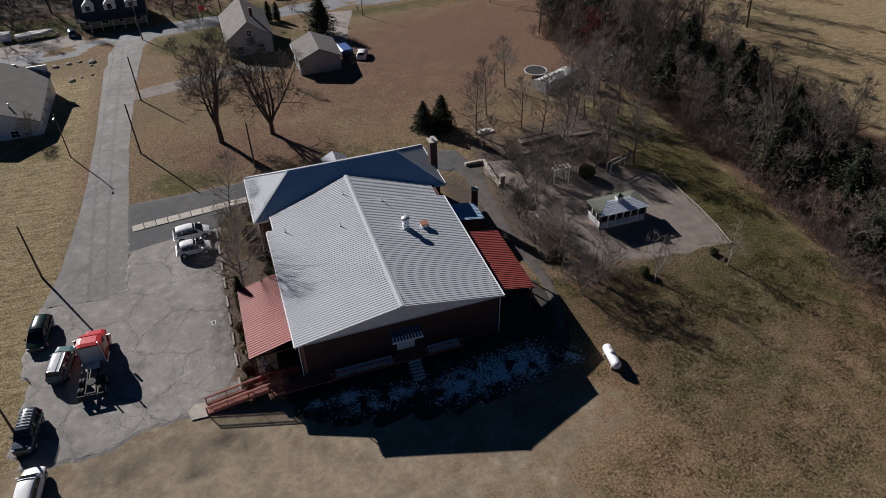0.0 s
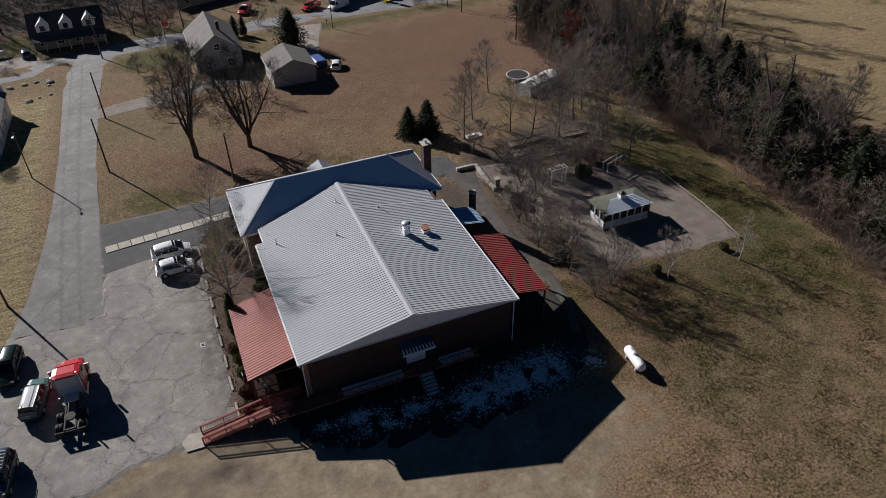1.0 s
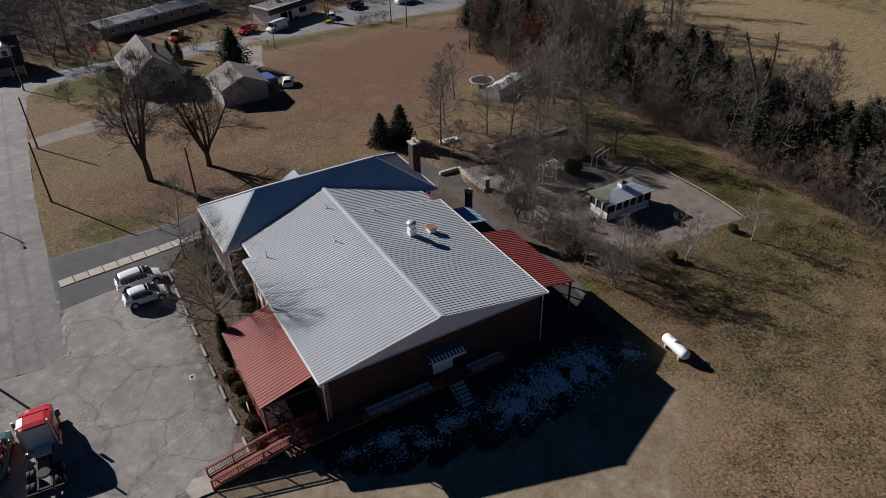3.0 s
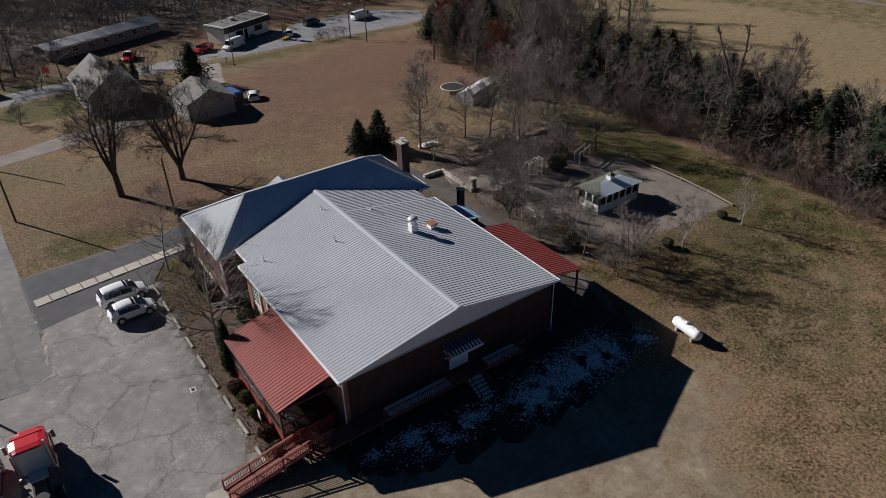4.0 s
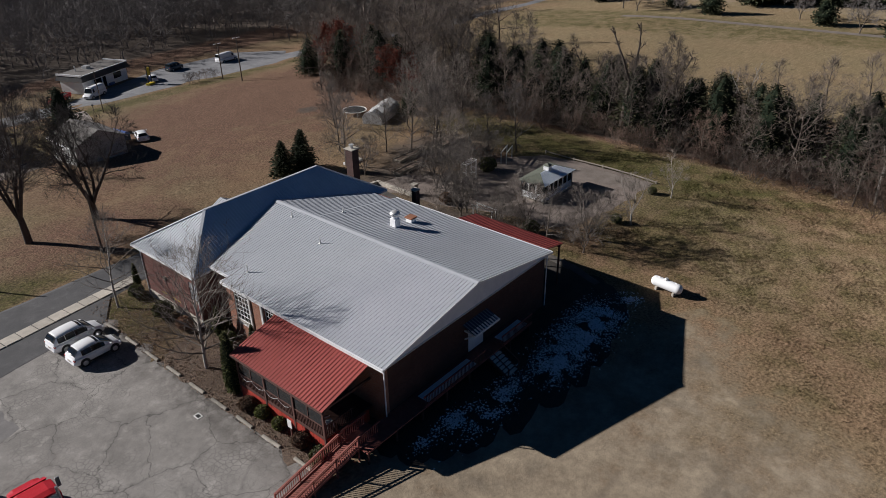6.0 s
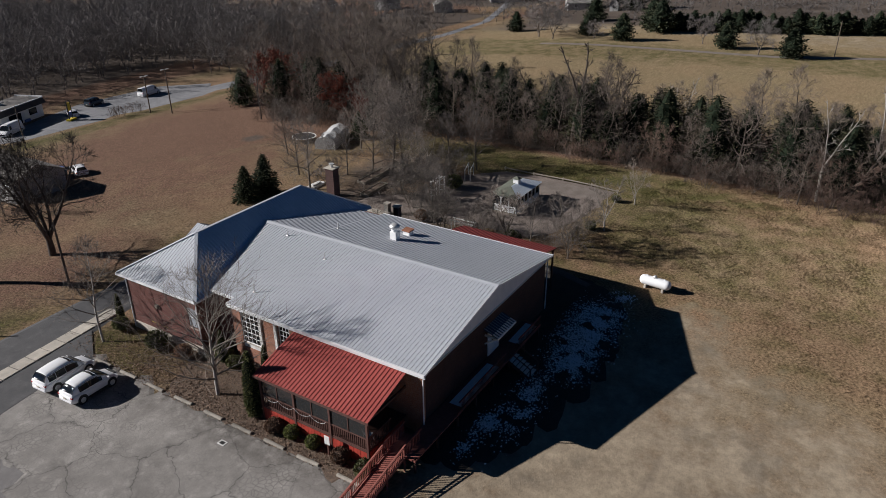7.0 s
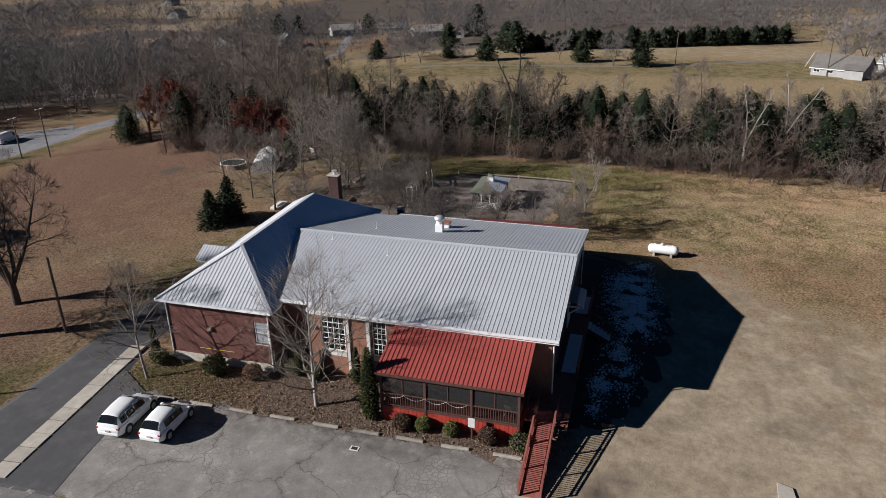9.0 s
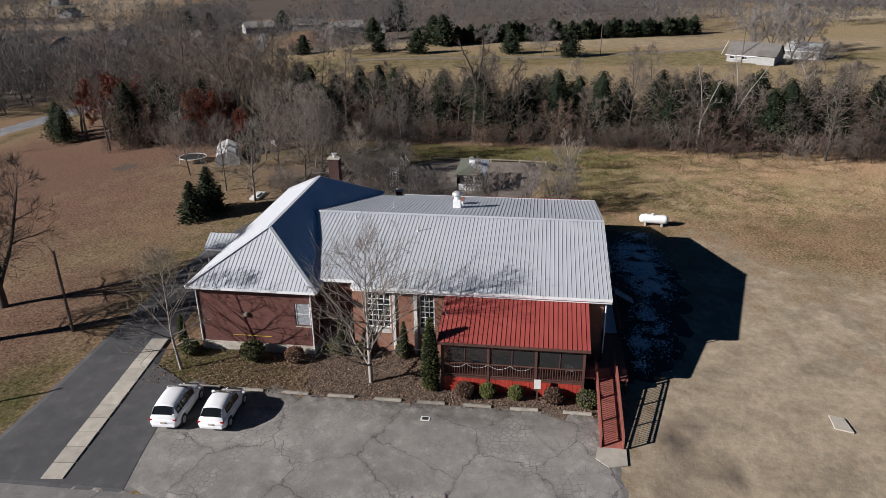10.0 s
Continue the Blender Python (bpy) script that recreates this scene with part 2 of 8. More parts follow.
M = {
    "ground": mk_ground(),
    "lot": mk_asphalt("old_lot_asphalt", (0.175, 0.163, 0.150), (0.305, 0.286, 0.266), 1.0, 0.2, True),
    "drive": mk_asphalt("drive_asphalt", (0.150, 0.142, 0.138), (0.235, 0.223, 0.217), 0.6, 0.1, seams=(-17.6, -19.4)),
    "side": mk_asphalt("newer_asphalt", (0.058, 0.058, 0.061), (0.092, 0.090, 0.092), 0.15, 0.05),
    "side_old": mk_asphalt("littered_path_asphalt", (0.060, 0.054, 0.049), (0.120, 0.106, 0.094), 0.4, 0.2),
    "road": mk_asphalt("road_asphalt", (0.150, 0.152, 0.162), (0.225, 0.226, 0.236), 0.3, 0.06),
    "concrete": mk("concrete", (0.33, 0.30, 0.255), (0.52, 0.475, 0.405), 0.9, rand=0.15, where="Position"),
    "paint_white": mk("white_paint", (0.72, 0.73, 0.74), (0.84, 0.84, 0.83), 0.5, scale=0.8, bump=0.05),
    "white_old": mk("weathered_white_paint", (0.50, 0.50, 0.48), (0.76, 0.75, 0.72), 0.7, scale=2.0, bump=0.1),
    "siding": mk("white_siding", (0.62, 0.63, 0.64), (0.76, 0.76, 0.75), 0.6, bump=0.1),
    "roof": mk("grey_metal_roofing", (0.425, 0.443, 0.474), (0.495, 0.513, 0.542), 0.68, 0.0, spec=0.15, scale=0.25, fine=3.0, bump=0.04, where="Position"),
    "roof_red": mk("red_metal_roofing", (0.28, 0.052, 0.043), (0.37, 0.078, 0.065), 0.6, 0.0, spec=0.35, scale=0.5, fine=5.0, bump=0.04, where="Position"),
    # Frost darkened to blue: shade of slopes turned from the sun, as colour.
    "roof_frost_shade": mk("shade_blue_frosted_roofing", (0.25, 0.38, 0.51), (0.34, 0.47, 0.61), 0.7, scale=0.6, fine=9, bump=0.05, where="Position"),
    "screen": mk_screen(),
    "blind": mk("drawn_window_blind", (0.30, 0.32, 0.34), (0.40, 0.42, 0.44), 0.25, bump=0.0),
    "brick": mk_brick("red_brick", (0.112, 0.036, 0.028), (0.168, 0.056, 0.041), (0.145, 0.100, 0.084)),
    "brick_dark": mk_brick("smoke_shade_dark_brick", (0.052, 0.022, 0.018), (0.085, 0.036, 0.029), (0.060, 0.048, 0.042)),
    "concrete_old": mk("stained_concrete", (0.17, 0.155, 0.13), (0.34, 0.31, 0.265), 0.95, scale=2.5, rand=0.25, where="Position"),
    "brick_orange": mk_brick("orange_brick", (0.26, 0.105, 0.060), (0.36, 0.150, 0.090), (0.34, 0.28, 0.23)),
    "red_board": mk("red_painted_boards", (0.30, 0.028, 0.018), (0.42, 0.050, 0.030), 0.65, scale=2.5, rand=0.15),
    "dark_wood": mk("dark_stained_wood", (0.060, 0.026, 0.020), (0.115, 0.050, 0.038), 0.75, scale=3),
    "ramp_wood": mk("red_stained_decking", (0.20, 0.055, 0.040), (0.34, 0.115, 0.090), 0.8, scale=3, rand=0.2),
    "grey_wood": mk("weathered_timber", (0.17, 0.145, 0.115), (0.33, 0.29, 0.235), 0.9, scale=3, rand=0.2),
    "glass": mk_glass("dark_window_glass"),
    "black": mk("black_rubber", (0.012, 0.012, 0.012), (0.025, 0.025, 0.024), 0.8, bump=0.1),
    "steel": mk("bare_steel", (0.42, 0.42, 0.42), (0.60, 0.60, 0.60), 0.35, 0.9, bump=0.02),
    "galv": mk("galvanised_pipe", (0.55, 0.55, 0.54), (0.72, 0.72, 0.70), 0.45, 0.5, bump=0.02),
    "rust": mk("rusty_red_metal", (0.22, 0.085, 0.045), (0.36, 0.16, 0.09), 0.8),
    "car_white": mk("white_car_paint", (0.78, 0.79, 0.80), (0.83, 0.83, 0.83), 0.22, bump=0.0),
    "car_green": mk("dark_green_car_paint", (0.012, 0.028, 0.026), (0.020, 0.040, 0.036), 0.18, bump=0.0),
    "car_teal": mk("teal_car_paint", (0.055, 0.125, 0.125), (0.080, 0.165, 0.165), 0.18, bump=0.0),
    "car_blue": mk("slate_blue_car_paint", (0.045, 0.066, 0.088), (0.065, 0.088, 0.112), 0.2, bump=0.0),
    "car_red": mk("red_truck_paint", (0.42, 0.020, 0.028), (0.52, 0.035, 0.040), 0.25, bump=0.0),
    "lamp_red": mk("red_lamp_lens", (0.30, 0.01, 0.01), (0.36, 0.02, 0.02), 0.2, bump=0.0),
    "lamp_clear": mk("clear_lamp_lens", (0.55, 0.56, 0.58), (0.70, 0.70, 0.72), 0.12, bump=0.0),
    "shingle": mk("grey_shingles", (0.115, 0.105, 0.098), (0.19, 0.175, 0.16), 0.95, scale=0.7, fine=12),
    "siding_grey": mk("grey_weathered_siding", (0.26, 0.26, 0.255), (0.40, 0.395, 0.38), 0.75, bump=0.2),
    "shingle_pale": mk("pale_weathered_shingles", (0.20, 0.19, 0.175), (0.30, 0.285, 0.26), 0.95, scale=0.7, fine=12),
    "shingle_dark": mk("dark_shingles", (0.035, 0.035, 0.037), (0.07, 0.068, 0.066), 0.95, scale=0.7, fine=12),
    "shingle_green": mk("grey_green_shingles", (0.085, 0.095, 0.072), (0.15, 0.16, 0.125), 0.95, scale=1.2, fine=14),
    "stone": mk("grey_fieldstone", (0.16, 0.155, 0.14), (0.32, 0.30, 0.27), 0.95, scale=2, bump=0.6, dist=0.03),
    "mulch": mk("garden_mulch", (0.105, 0.082, 0.068), (0.275, 0.225, 0.193), 1.0, scale=0.6, fine=8, grain=0.55, bump=0.9, dist=0.06, where="Position"),
    "damp_shade_soil": mk("damp_shade_leaf_mould", (0.014, 0.012, 0.010), (0.060, 0.050, 0.040), 0.95, scale=0.9, fine=6, grain=0.6, bump=0.9, dist=0.05, where="Position"),
    "canopy_blue": mk("blue_enamelled_metal", (0.030, 0.045, 0.085), (0.050, 0.070, 0.120), 0.5, bump=0.02),
    "gravel": mk("grey_gravel", (0.19, 0.16, 0.14), (0.31, 0.27, 0.24), 1.0, scale=0.4, fine=14, bump=0.7, dist=0.04, where="Position"),
    "gravel_dark": mk("dull_gravel", (0.12, 0.098, 0.082), (0.25, 0.212, 0.182), 1.0, scale=0.5, fine=11, bump=0.9, dist=0.05, where="Position"),
    "leaves": mk("leaf_litter", (0.046, 0.032, 0.024), (0.240, 0.170, 0.122), 1.0, scale=0.9, fine=9, grain=0.75, bump=1.0, dist=0.07, where="Position"),
    "snow": mk("old_snow", (0.72, 0.75, 0.80), (0.86, 0.88, 0.90), 0.8, scale=3, bump=0.4),
    "bark": mk("grey_brown_bark", (0.085, 0.066, 0.052), (0.175, 0.145, 0.118), 0.95, scale=3, bump=0.5, dist=0.02, rand=0.15),
    "bark_dark": mk("dark_bark", (0.045, 0.034, 0.028), (0.095, 0.074, 0.060), 0.95, scale=3, bump=0.5, dist=0.02, rand=0.2),
    "bark_pale": mk("pale_bark", (0.24, 0.215, 0.19), (0.42, 0.385, 0.345), 0.95, scale=3, bump=0.5, dist=0.02, rand=0.15),
    # Twigs paled towards grey: distance haze put into their colour.
    "twig_far": mk_leafy("haze_grey_far_twigs", (0.135, 0.124, 0.121), (0.255, 0.238, 0.232)),
    "twig_dark": mk_leafy("dark_thin_twigs", (0.050, 0.042, 0.038), (0.115, 0.097, 0.087)),
    "twig_pale": mk_leafy("pale_grey_twigs", (0.15, 0.132, 0.115), (0.29, 0.258, 0.228)),
    "twig_red": mk_leafy("reddish_brush_twigs", (0.095, 0.066, 0.054), (0.180, 0.128, 0.106)),
    "needle": mk_leafy("dark_conifer_needles", (0.024, 0.031, 0.018), (0.058, 0.068, 0.036)),
    "twig_wood": mk_leafy("woodland_twigs", (0.092, 0.077, 0.067), (0.200, 0.170, 0.148)),
    "twig_garden": mk_leafy("garden_twigs", (0.110, 0.097, 0.088), (0.245, 0.218, 0.198)),
    "needle_wood": mk_leafy("woodland_needles", (0.023, 0.025, 0.013), (0.058, 0.059, 0.030)),
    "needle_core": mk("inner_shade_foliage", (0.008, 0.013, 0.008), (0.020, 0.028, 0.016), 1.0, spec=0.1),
    "shrub_leaf": mk_leafy("dull_shrub_foliage", (0.045, 0.058, 0.024), (0.125, 0.125, 0.055)),
    "roof_seam": mk("dark_roof_seam", (0.31, 0.325, 0.345), (0.38, 0.396, 0.42), 0.6, where="Position"),
    "roof_red_seam": mk("dark_red_seam", (0.16, 0.028, 0.024), (0.22, 0.042, 0.036), 0.6, where="Position"),
    "needle_soft": mk_leafy("grey_green_needles", (0.040, 0.052, 0.026), (0.085, 0.100, 0.050)),
    "arbor": mk_leafy("arborvitae_foliage", (0.045, 0.055, 0.018), (0.125, 0.130, 0.048)),
    "box_leaf": mk_leafy("boxwood_foliage", (0.075, 0.095, 0.025), (0.200, 0.210, 0.070)),
    "brown_leaf": mk_leafy("withered_brown_foliage", (0.110, 0.062, 0.040), (0.240, 0.150, 0.100)),
    "dead_leaf": mk_leafy("fallen_brown_leaves", (0.075, 0.048, 0.034), (0.300, 0.215, 0.160)),
    "oak_leaf": mk_leafy("russet_oak_leaves", (0.150, 0.038, 0.024), (0.320, 0.095, 0.060)),
    "yellow": mk("yellow_paint", (0.50, 0.38, 0.02), (0.62, 0.48, 0.03), 0.5),
    "blue": mk("blue_paint", (0.05, 0.10, 0.30), (0.07, 0.14, 0.38), 0.5),
    "tarp": mk("white_tarpaulin", (0.36, 0.36, 0.36), (0.62, 0.62, 0.60), 0.6, scale=2, bump=0.4, dist=0.05),
    "pole_wood": mk("creosoted_pole", (0.075, 0.058, 0.045), (0.135, 0.105, 0.082), 0.9, scale=2),
}

# ---- builders ----
class MB:
    """Vertices and faces of one mesh."""

    def __init__(self):
        self.v, self.f, self.seam = [], [], None

    def add(self, verts, faces, m=None):
        k = len(self.v)
        self.v += [tuple(m @ Vector(p)) for p in verts] if m is not None else [tuple(p) for p in verts]
        self.f += [tuple(k + i for i in q) for q in faces]
        return self

    def box(self, x0, y0, z0, x1, y1, z1, m=None):
        p = [(x, y, z) for z in (z0, z1) for x, y in ((x0, y0), (x1, y0), (x1, y1), (x0, y1))]
        return self.add(p, [(3, 2, 1, 0), (4, 5, 6, 7), (0, 1, 5, 4), (1, 2, 6, 5), (2, 3, 7, 6), (3, 0, 4, 7)], m)

    def bbox(self, x0, y0, z0, x1, y1, z1, b=0.03, m=None):
        """A box with bevelled edges."""
        bm = bmesh.new()
        bmesh.ops.create_cube(bm, size=1.0, matrix=Matrix.Translation(((x0 + x1) / 2, (y0 + y1) / 2, (z0 + z1) / 2)) @ Matrix.Diagonal((x1 - x0, y1 - y0, z1 - z0, 1)))
        bmesh.ops.bevel(bm, geom=bm.edges[:], offset=b, segments=2, profile=0.6, affect="EDGES")
        bm.verts.index_update()
        self.add([v.co[:] for v in bm.verts], [[v.index for v in f.verts] for f in bm.faces], m)
        bm.free()
        return self

    def beam(self, p0, p1, w, h=None):
        """A straight bar of w by h between two points."""
        p0, p1, h = Vector(p0), Vector(p1), h or w
        d = p1 - p0
        m = Matrix.Translation(p0) @ d.to_track_quat("X", "Z").to_matrix().to_4x4()
        return self.box(0, -w / 2, -h / 2, d.length, w / 2, h / 2, m)

    def tube(self, p0, p1, r0, r1=None, n=10, cap=True):
        p0, p1, r1 = Vector(p0), Vector(p1), r0 if r1 is None else r1
        q = (p1 - p0).to_track_quat("Z", "Y").to_matrix()
        ring = [Vector((math.cos(a), math.sin(a), 0)) for a in (2 * math.pi * i / n for i in range(n))]
        pts = [p0 + q @ (c * r0) for c in ring] + [p1 + q @ (c * r1) for c in ring]
        faces = [(i, (i + 1) % n, n + (i + 1) % n, n + i) for i in range(n)]
        if cap:
            faces += [tuple(range(n))[::-1], tuple(range(n, 2 * n))]
        return self.add(pts, faces)

    def lathe(self, profile, n=16, m=None, closed=True):
        """A profile of (radius, height) turned about z."""
        pts = [(r * math.cos(2 * math.pi * i / n), r * math.sin(2 * math.pi * i / n), z) for r, z in profile for i in range(n)]
        faces = [(k * n + i, k * n + (i + 1) % n, (k + 1) * n + (i + 1) % n, (k + 1) * n + i) for k in range(len(profile) - 1) for i in range(n)]
        if closed:
            faces += [tuple(range(n))[::-1], tuple(range((len(profile) - 1) * n, len(profile) * n))]
        return self.add(pts, faces, m)

    def prism(self, pts, d):
        """A flat polygon pushed along d."""
        n, d = len(pts), Vector(d)
        a = [Vector(p) for p in pts]
        return self.add(a + [p + d for p in a], [tuple(range(n))[::-1], tuple(range(n, 2 * n))] + [(i, (i + 1) % n, n + (i + 1) % n, n + i) for i in range(n)])

    def loft(self, rings):
        """Rings of equal length, joined and closed at both ends."""
        n = len(rings[0])
        faces = [(k * n + i, k * n + (i + 1) % n, (k + 1) * n + (i + 1) % n, (k + 1) * n + i) for k in range(len(rings) - 1) for i in range(n)]
        faces += [tuple(range(n))[::-1], tuple(range((len(rings) - 1) * n, len(rings) * n))]
        return self.add([p for r in rings for p in r], faces)

    def mesh(self, name, mat, smooth=False):
        me = bpy.data.meshes.new(name)
        me.from_pydata(self.v, [], self.f)
        if mat:
            me.materials.append(mat)
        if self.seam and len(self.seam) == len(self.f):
            me.materials.append(M["roof_red_seam"] if mat == M["roof_red"] else mat if mat == M["roof_frost_shade"] else M["roof_seam"])
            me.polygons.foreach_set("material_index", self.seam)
        if smooth:
            me.polygons.foreach_set("use_smooth", [True] * len(me.polygons))
        me.update()
        return me


def thing(name, at, label, category, group="", kind="", turn=0.0):
    ob = new(name)
    ob.empty_display_size = 0.2
    ob.matrix_basis = pose(*at, 0, 0, turn)
    return tagged(ob, label, category, group, kind)


def part(name, mb, mat, parent, label="", smooth=False, kind=""):
    ob = new(name, mb.mesh(name, mat, smooth))
    ob.parent = parent
    return tagged(ob, label, kind=kind)


def solid(name, mb, mat, label="", category="", kind="", smooth=False, group=""):
    """A thing, or a piece of the setting, that is one mesh."""
    return tagged(new(name, mb.mesh(name, mat, smooth)), label, category, group, kind)


def gz(x, y):
    """Height of the ground: level round the hall, falling towards the road."""
    soft = lambda d: math.log1p(math.exp(-abs(d) / 6)) * 6 + max(d, 0)
    z = -0.085 * (soft(y - 50) - soft(y - 114))
    far = math.hypot(x - 20, y - 20)
    if far > 260:
        z += (far - 260) * 0.012 * (0.5 + 0.5 * math.sin(x * 0.004 + 1.0) * math.cos(y * 0.005)) - (far - 260) * 0.004
    return z

# ---- ground, roads, paving ----
def smooth_step(a, b, v):
    t = min(max((v - a) / (b - a), 0.0), 1.0)
    return t * t * (3 - 2 * t)


def blob(x, y, cx, cy, rx, ry):
    return max(0.0, 1.0 - ((x - cx) / rx) ** 2 - ((y - cy) / ry) ** 2) ** 0.5 if abs(x - cx) < rx and abs(y - cy) < ry else 0.0


def zones(x, y):
    """Weights of leaf litter, green grass and bare soil."""
    leaf = max(blob(x, y, -3, 22, 4, 10) * 0.5, blob(x, y, 55, 78, 45, 26), blob(x, y, 30, 66, 34, 24) * 0.75, blob(x, y, 2, 47, 15, 9) * 0.8, blob(x, y, 62, 62, 16, 18), blob(x, y, 20, 62, 18, 14) * 0.55)
    leaf = max(leaf, smooth_step(59, 63, x) * smooth_step(92, 82, x) * smooth_step(-150, -120, y) * smooth_step(75, 60, y))
    green = max(blob(x, y, 55, 14, 8, 36) * 0.8, blob(x, y, 44, -2, 20, 9) * 0.6, blob(x, y, 40, -12, 30, 26) * 0.42, blob(x, y, -3, 27.0, 4.5, 6.5) * 0.9, blob(x, y, -8, 41, 7, 4) * 0.8, blob(x, y, -2, 99, 13, 9), blob(x, y, 14, 88, 8, 16) * 0.6, blob(x, y, 27, 3, 5, 14) * 0.6, blob(x, y, 14, 38, 18, 6) * 0.5)
    green = max(green, blob(x, y, 40, 104, 60, 4) * 0.7, blob(x, y, -34, 121, 24, 8), blob(x, y, 4, 116, 14, 6), blob(x, y, -30, 60, 9, 12) * 0.5)
    leaf = max(leaf, smooth_step(122, 134, y) * smooth_step(330, 250, x) * 0.9, smooth_step(203, 208, x) * smooth_step(130, 90, y) * smooth_step(-62, -36, y) * 0.9)
    field = smooth_step(82, 90, x) * smooth_step(206, 200, x) * smooth_step(110, 80, y)
    green = max(green, field * smooth_step(132, 140, x + 0.12 * y) * smooth_step(172, 164, x + 0.12 * y) * 0.55, field * smooth_step(112, 95, x) * 0.3)
    bare = max(blob(x, y, 2, -20, 20, 15) * 0.8, blob(x, y, -14, -6, 14, 8), blob(x, y, -3, -11, 24, 12), blob(x, y, 8, -12, 22, 8) * 0.8, blob(x, y, -21, -8, 10, 10) * 0.9)
    bare = max(bare, field * smooth_step(170, 178, x) * 0.5)
    wild = smooth_step(240, 300, math.hypot(x - 20, y - 20))
    bare = max(bare, wild * smooth_step(0.0, 0.35, -noise.noise((x * 0.006, y * 0.006, 0))) * 0.7)
    leaf = max(leaf, wild * 0.7 * smooth_step(-0.1, 0.1, noise.noise((x * 0.006, y * 0.006, 0))))
    return leaf, green, bare


def rough_grass(x, y):
    """Weight of long pale straw: the verge beyond the drive, and the far field."""
    verge = smooth_step(-21, -24, x) * smooth_step(92, 84, y) * smooth_step(-6, 4, y)
    far = 206 + max(0.0, -20 - y) * 1.5
    field = smooth_step(82, 90, x) * smooth_step(far, far - 6, x) * smooth_step(110, 80, y) * 0.6
    lawn = blob(x, y, 40, -22, 34, 22) * 0.12
    return max(verge, field, lawn)


def long_sward(x, y):
    """Weight of the uncut, tufted lawn beyond the hall."""
    return smooth_step(24, 32, x + 0.25 * y) * smooth_step(62, 58, x) * smooth_step(12, 2, y - 0.3 * (x - 40))


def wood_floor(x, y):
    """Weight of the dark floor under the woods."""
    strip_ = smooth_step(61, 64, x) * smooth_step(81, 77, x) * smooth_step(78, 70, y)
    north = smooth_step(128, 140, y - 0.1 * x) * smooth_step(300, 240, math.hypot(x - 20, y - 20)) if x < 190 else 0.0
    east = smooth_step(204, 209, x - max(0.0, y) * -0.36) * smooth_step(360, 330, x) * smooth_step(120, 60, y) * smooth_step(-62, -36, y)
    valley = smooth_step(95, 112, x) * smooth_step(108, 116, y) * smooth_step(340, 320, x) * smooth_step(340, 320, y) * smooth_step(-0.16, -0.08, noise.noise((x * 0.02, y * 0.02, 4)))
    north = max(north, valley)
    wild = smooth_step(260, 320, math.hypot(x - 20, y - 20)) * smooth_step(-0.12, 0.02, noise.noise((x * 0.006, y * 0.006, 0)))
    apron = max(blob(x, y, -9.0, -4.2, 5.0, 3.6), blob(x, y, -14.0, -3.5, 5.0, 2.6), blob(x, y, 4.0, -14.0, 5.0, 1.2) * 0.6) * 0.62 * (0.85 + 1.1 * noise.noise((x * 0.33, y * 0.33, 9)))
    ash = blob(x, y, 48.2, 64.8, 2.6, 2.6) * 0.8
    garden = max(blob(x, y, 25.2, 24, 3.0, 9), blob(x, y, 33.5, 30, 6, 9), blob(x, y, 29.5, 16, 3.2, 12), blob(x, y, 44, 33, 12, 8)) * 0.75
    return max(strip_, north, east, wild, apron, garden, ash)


def build_ground():
    def lines(a, b):
        fine = list(np.arange(a, b, 1.5))
        lo, hi, step = [], [], 2.5
        p = a
        while p > -2600:
            p -= step
            lo.append(p)
            step *= 1.12
        p, step = fine[-1], 2.5
        while p < 2600:
            p += step
            hi.append(p)
            step *= 1.12
        return lo[::-1] + fine + hi
    xs, ys = lines(-45, 75), lines(-35, 125)
    mb = MB()
    col, rough, sward = [], [], []
    for y in ys:
        for x in xs:
            near = abs(x - 15) < 130 and abs(y - 30) < 130
            mb.v.append((x, y, gz(x, y) + 0.10 * (noise.noise((x * 0.12, y * 0.12, 0)) if near else 0) * (0.15 if -30 < x < 26 and -16 < y < 40 else 1.0) - 0.03))
            l, g, b = zones(x, y)
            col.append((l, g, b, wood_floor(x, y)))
            rough.append(rough_grass(x, y))
            sward.append(long_sward(x, y))
    n = len(xs)
    mb.f = [(j * n + i, j * n + i + 1, (j + 1) * n + i + 1, (j + 1) * n + i) for j in range(len(ys) - 1) for i in range(n - 1)]
    me = mb.mesh("ground", M["ground"], True)
    at = me.attributes.new("zone", "FLOAT_COLOR", "POINT")
    at.data.foreach_set("color", np.array(col, dtype=np.float32).ravel())
    me.attributes.new("rough_grass", "FLOAT", "POINT").data.foreach_set("value", np.array(rough, dtype=np.float32))
    me.attributes.new("long_sward", "FLOAT", "POINT").data.foreach_set("value", np.array(sward, dtype=np.float32))
    return tagged(new("ground", me), "dry winter lawn with straw, leaf litter and green patches", "ground", kind="structure")


build_ground()


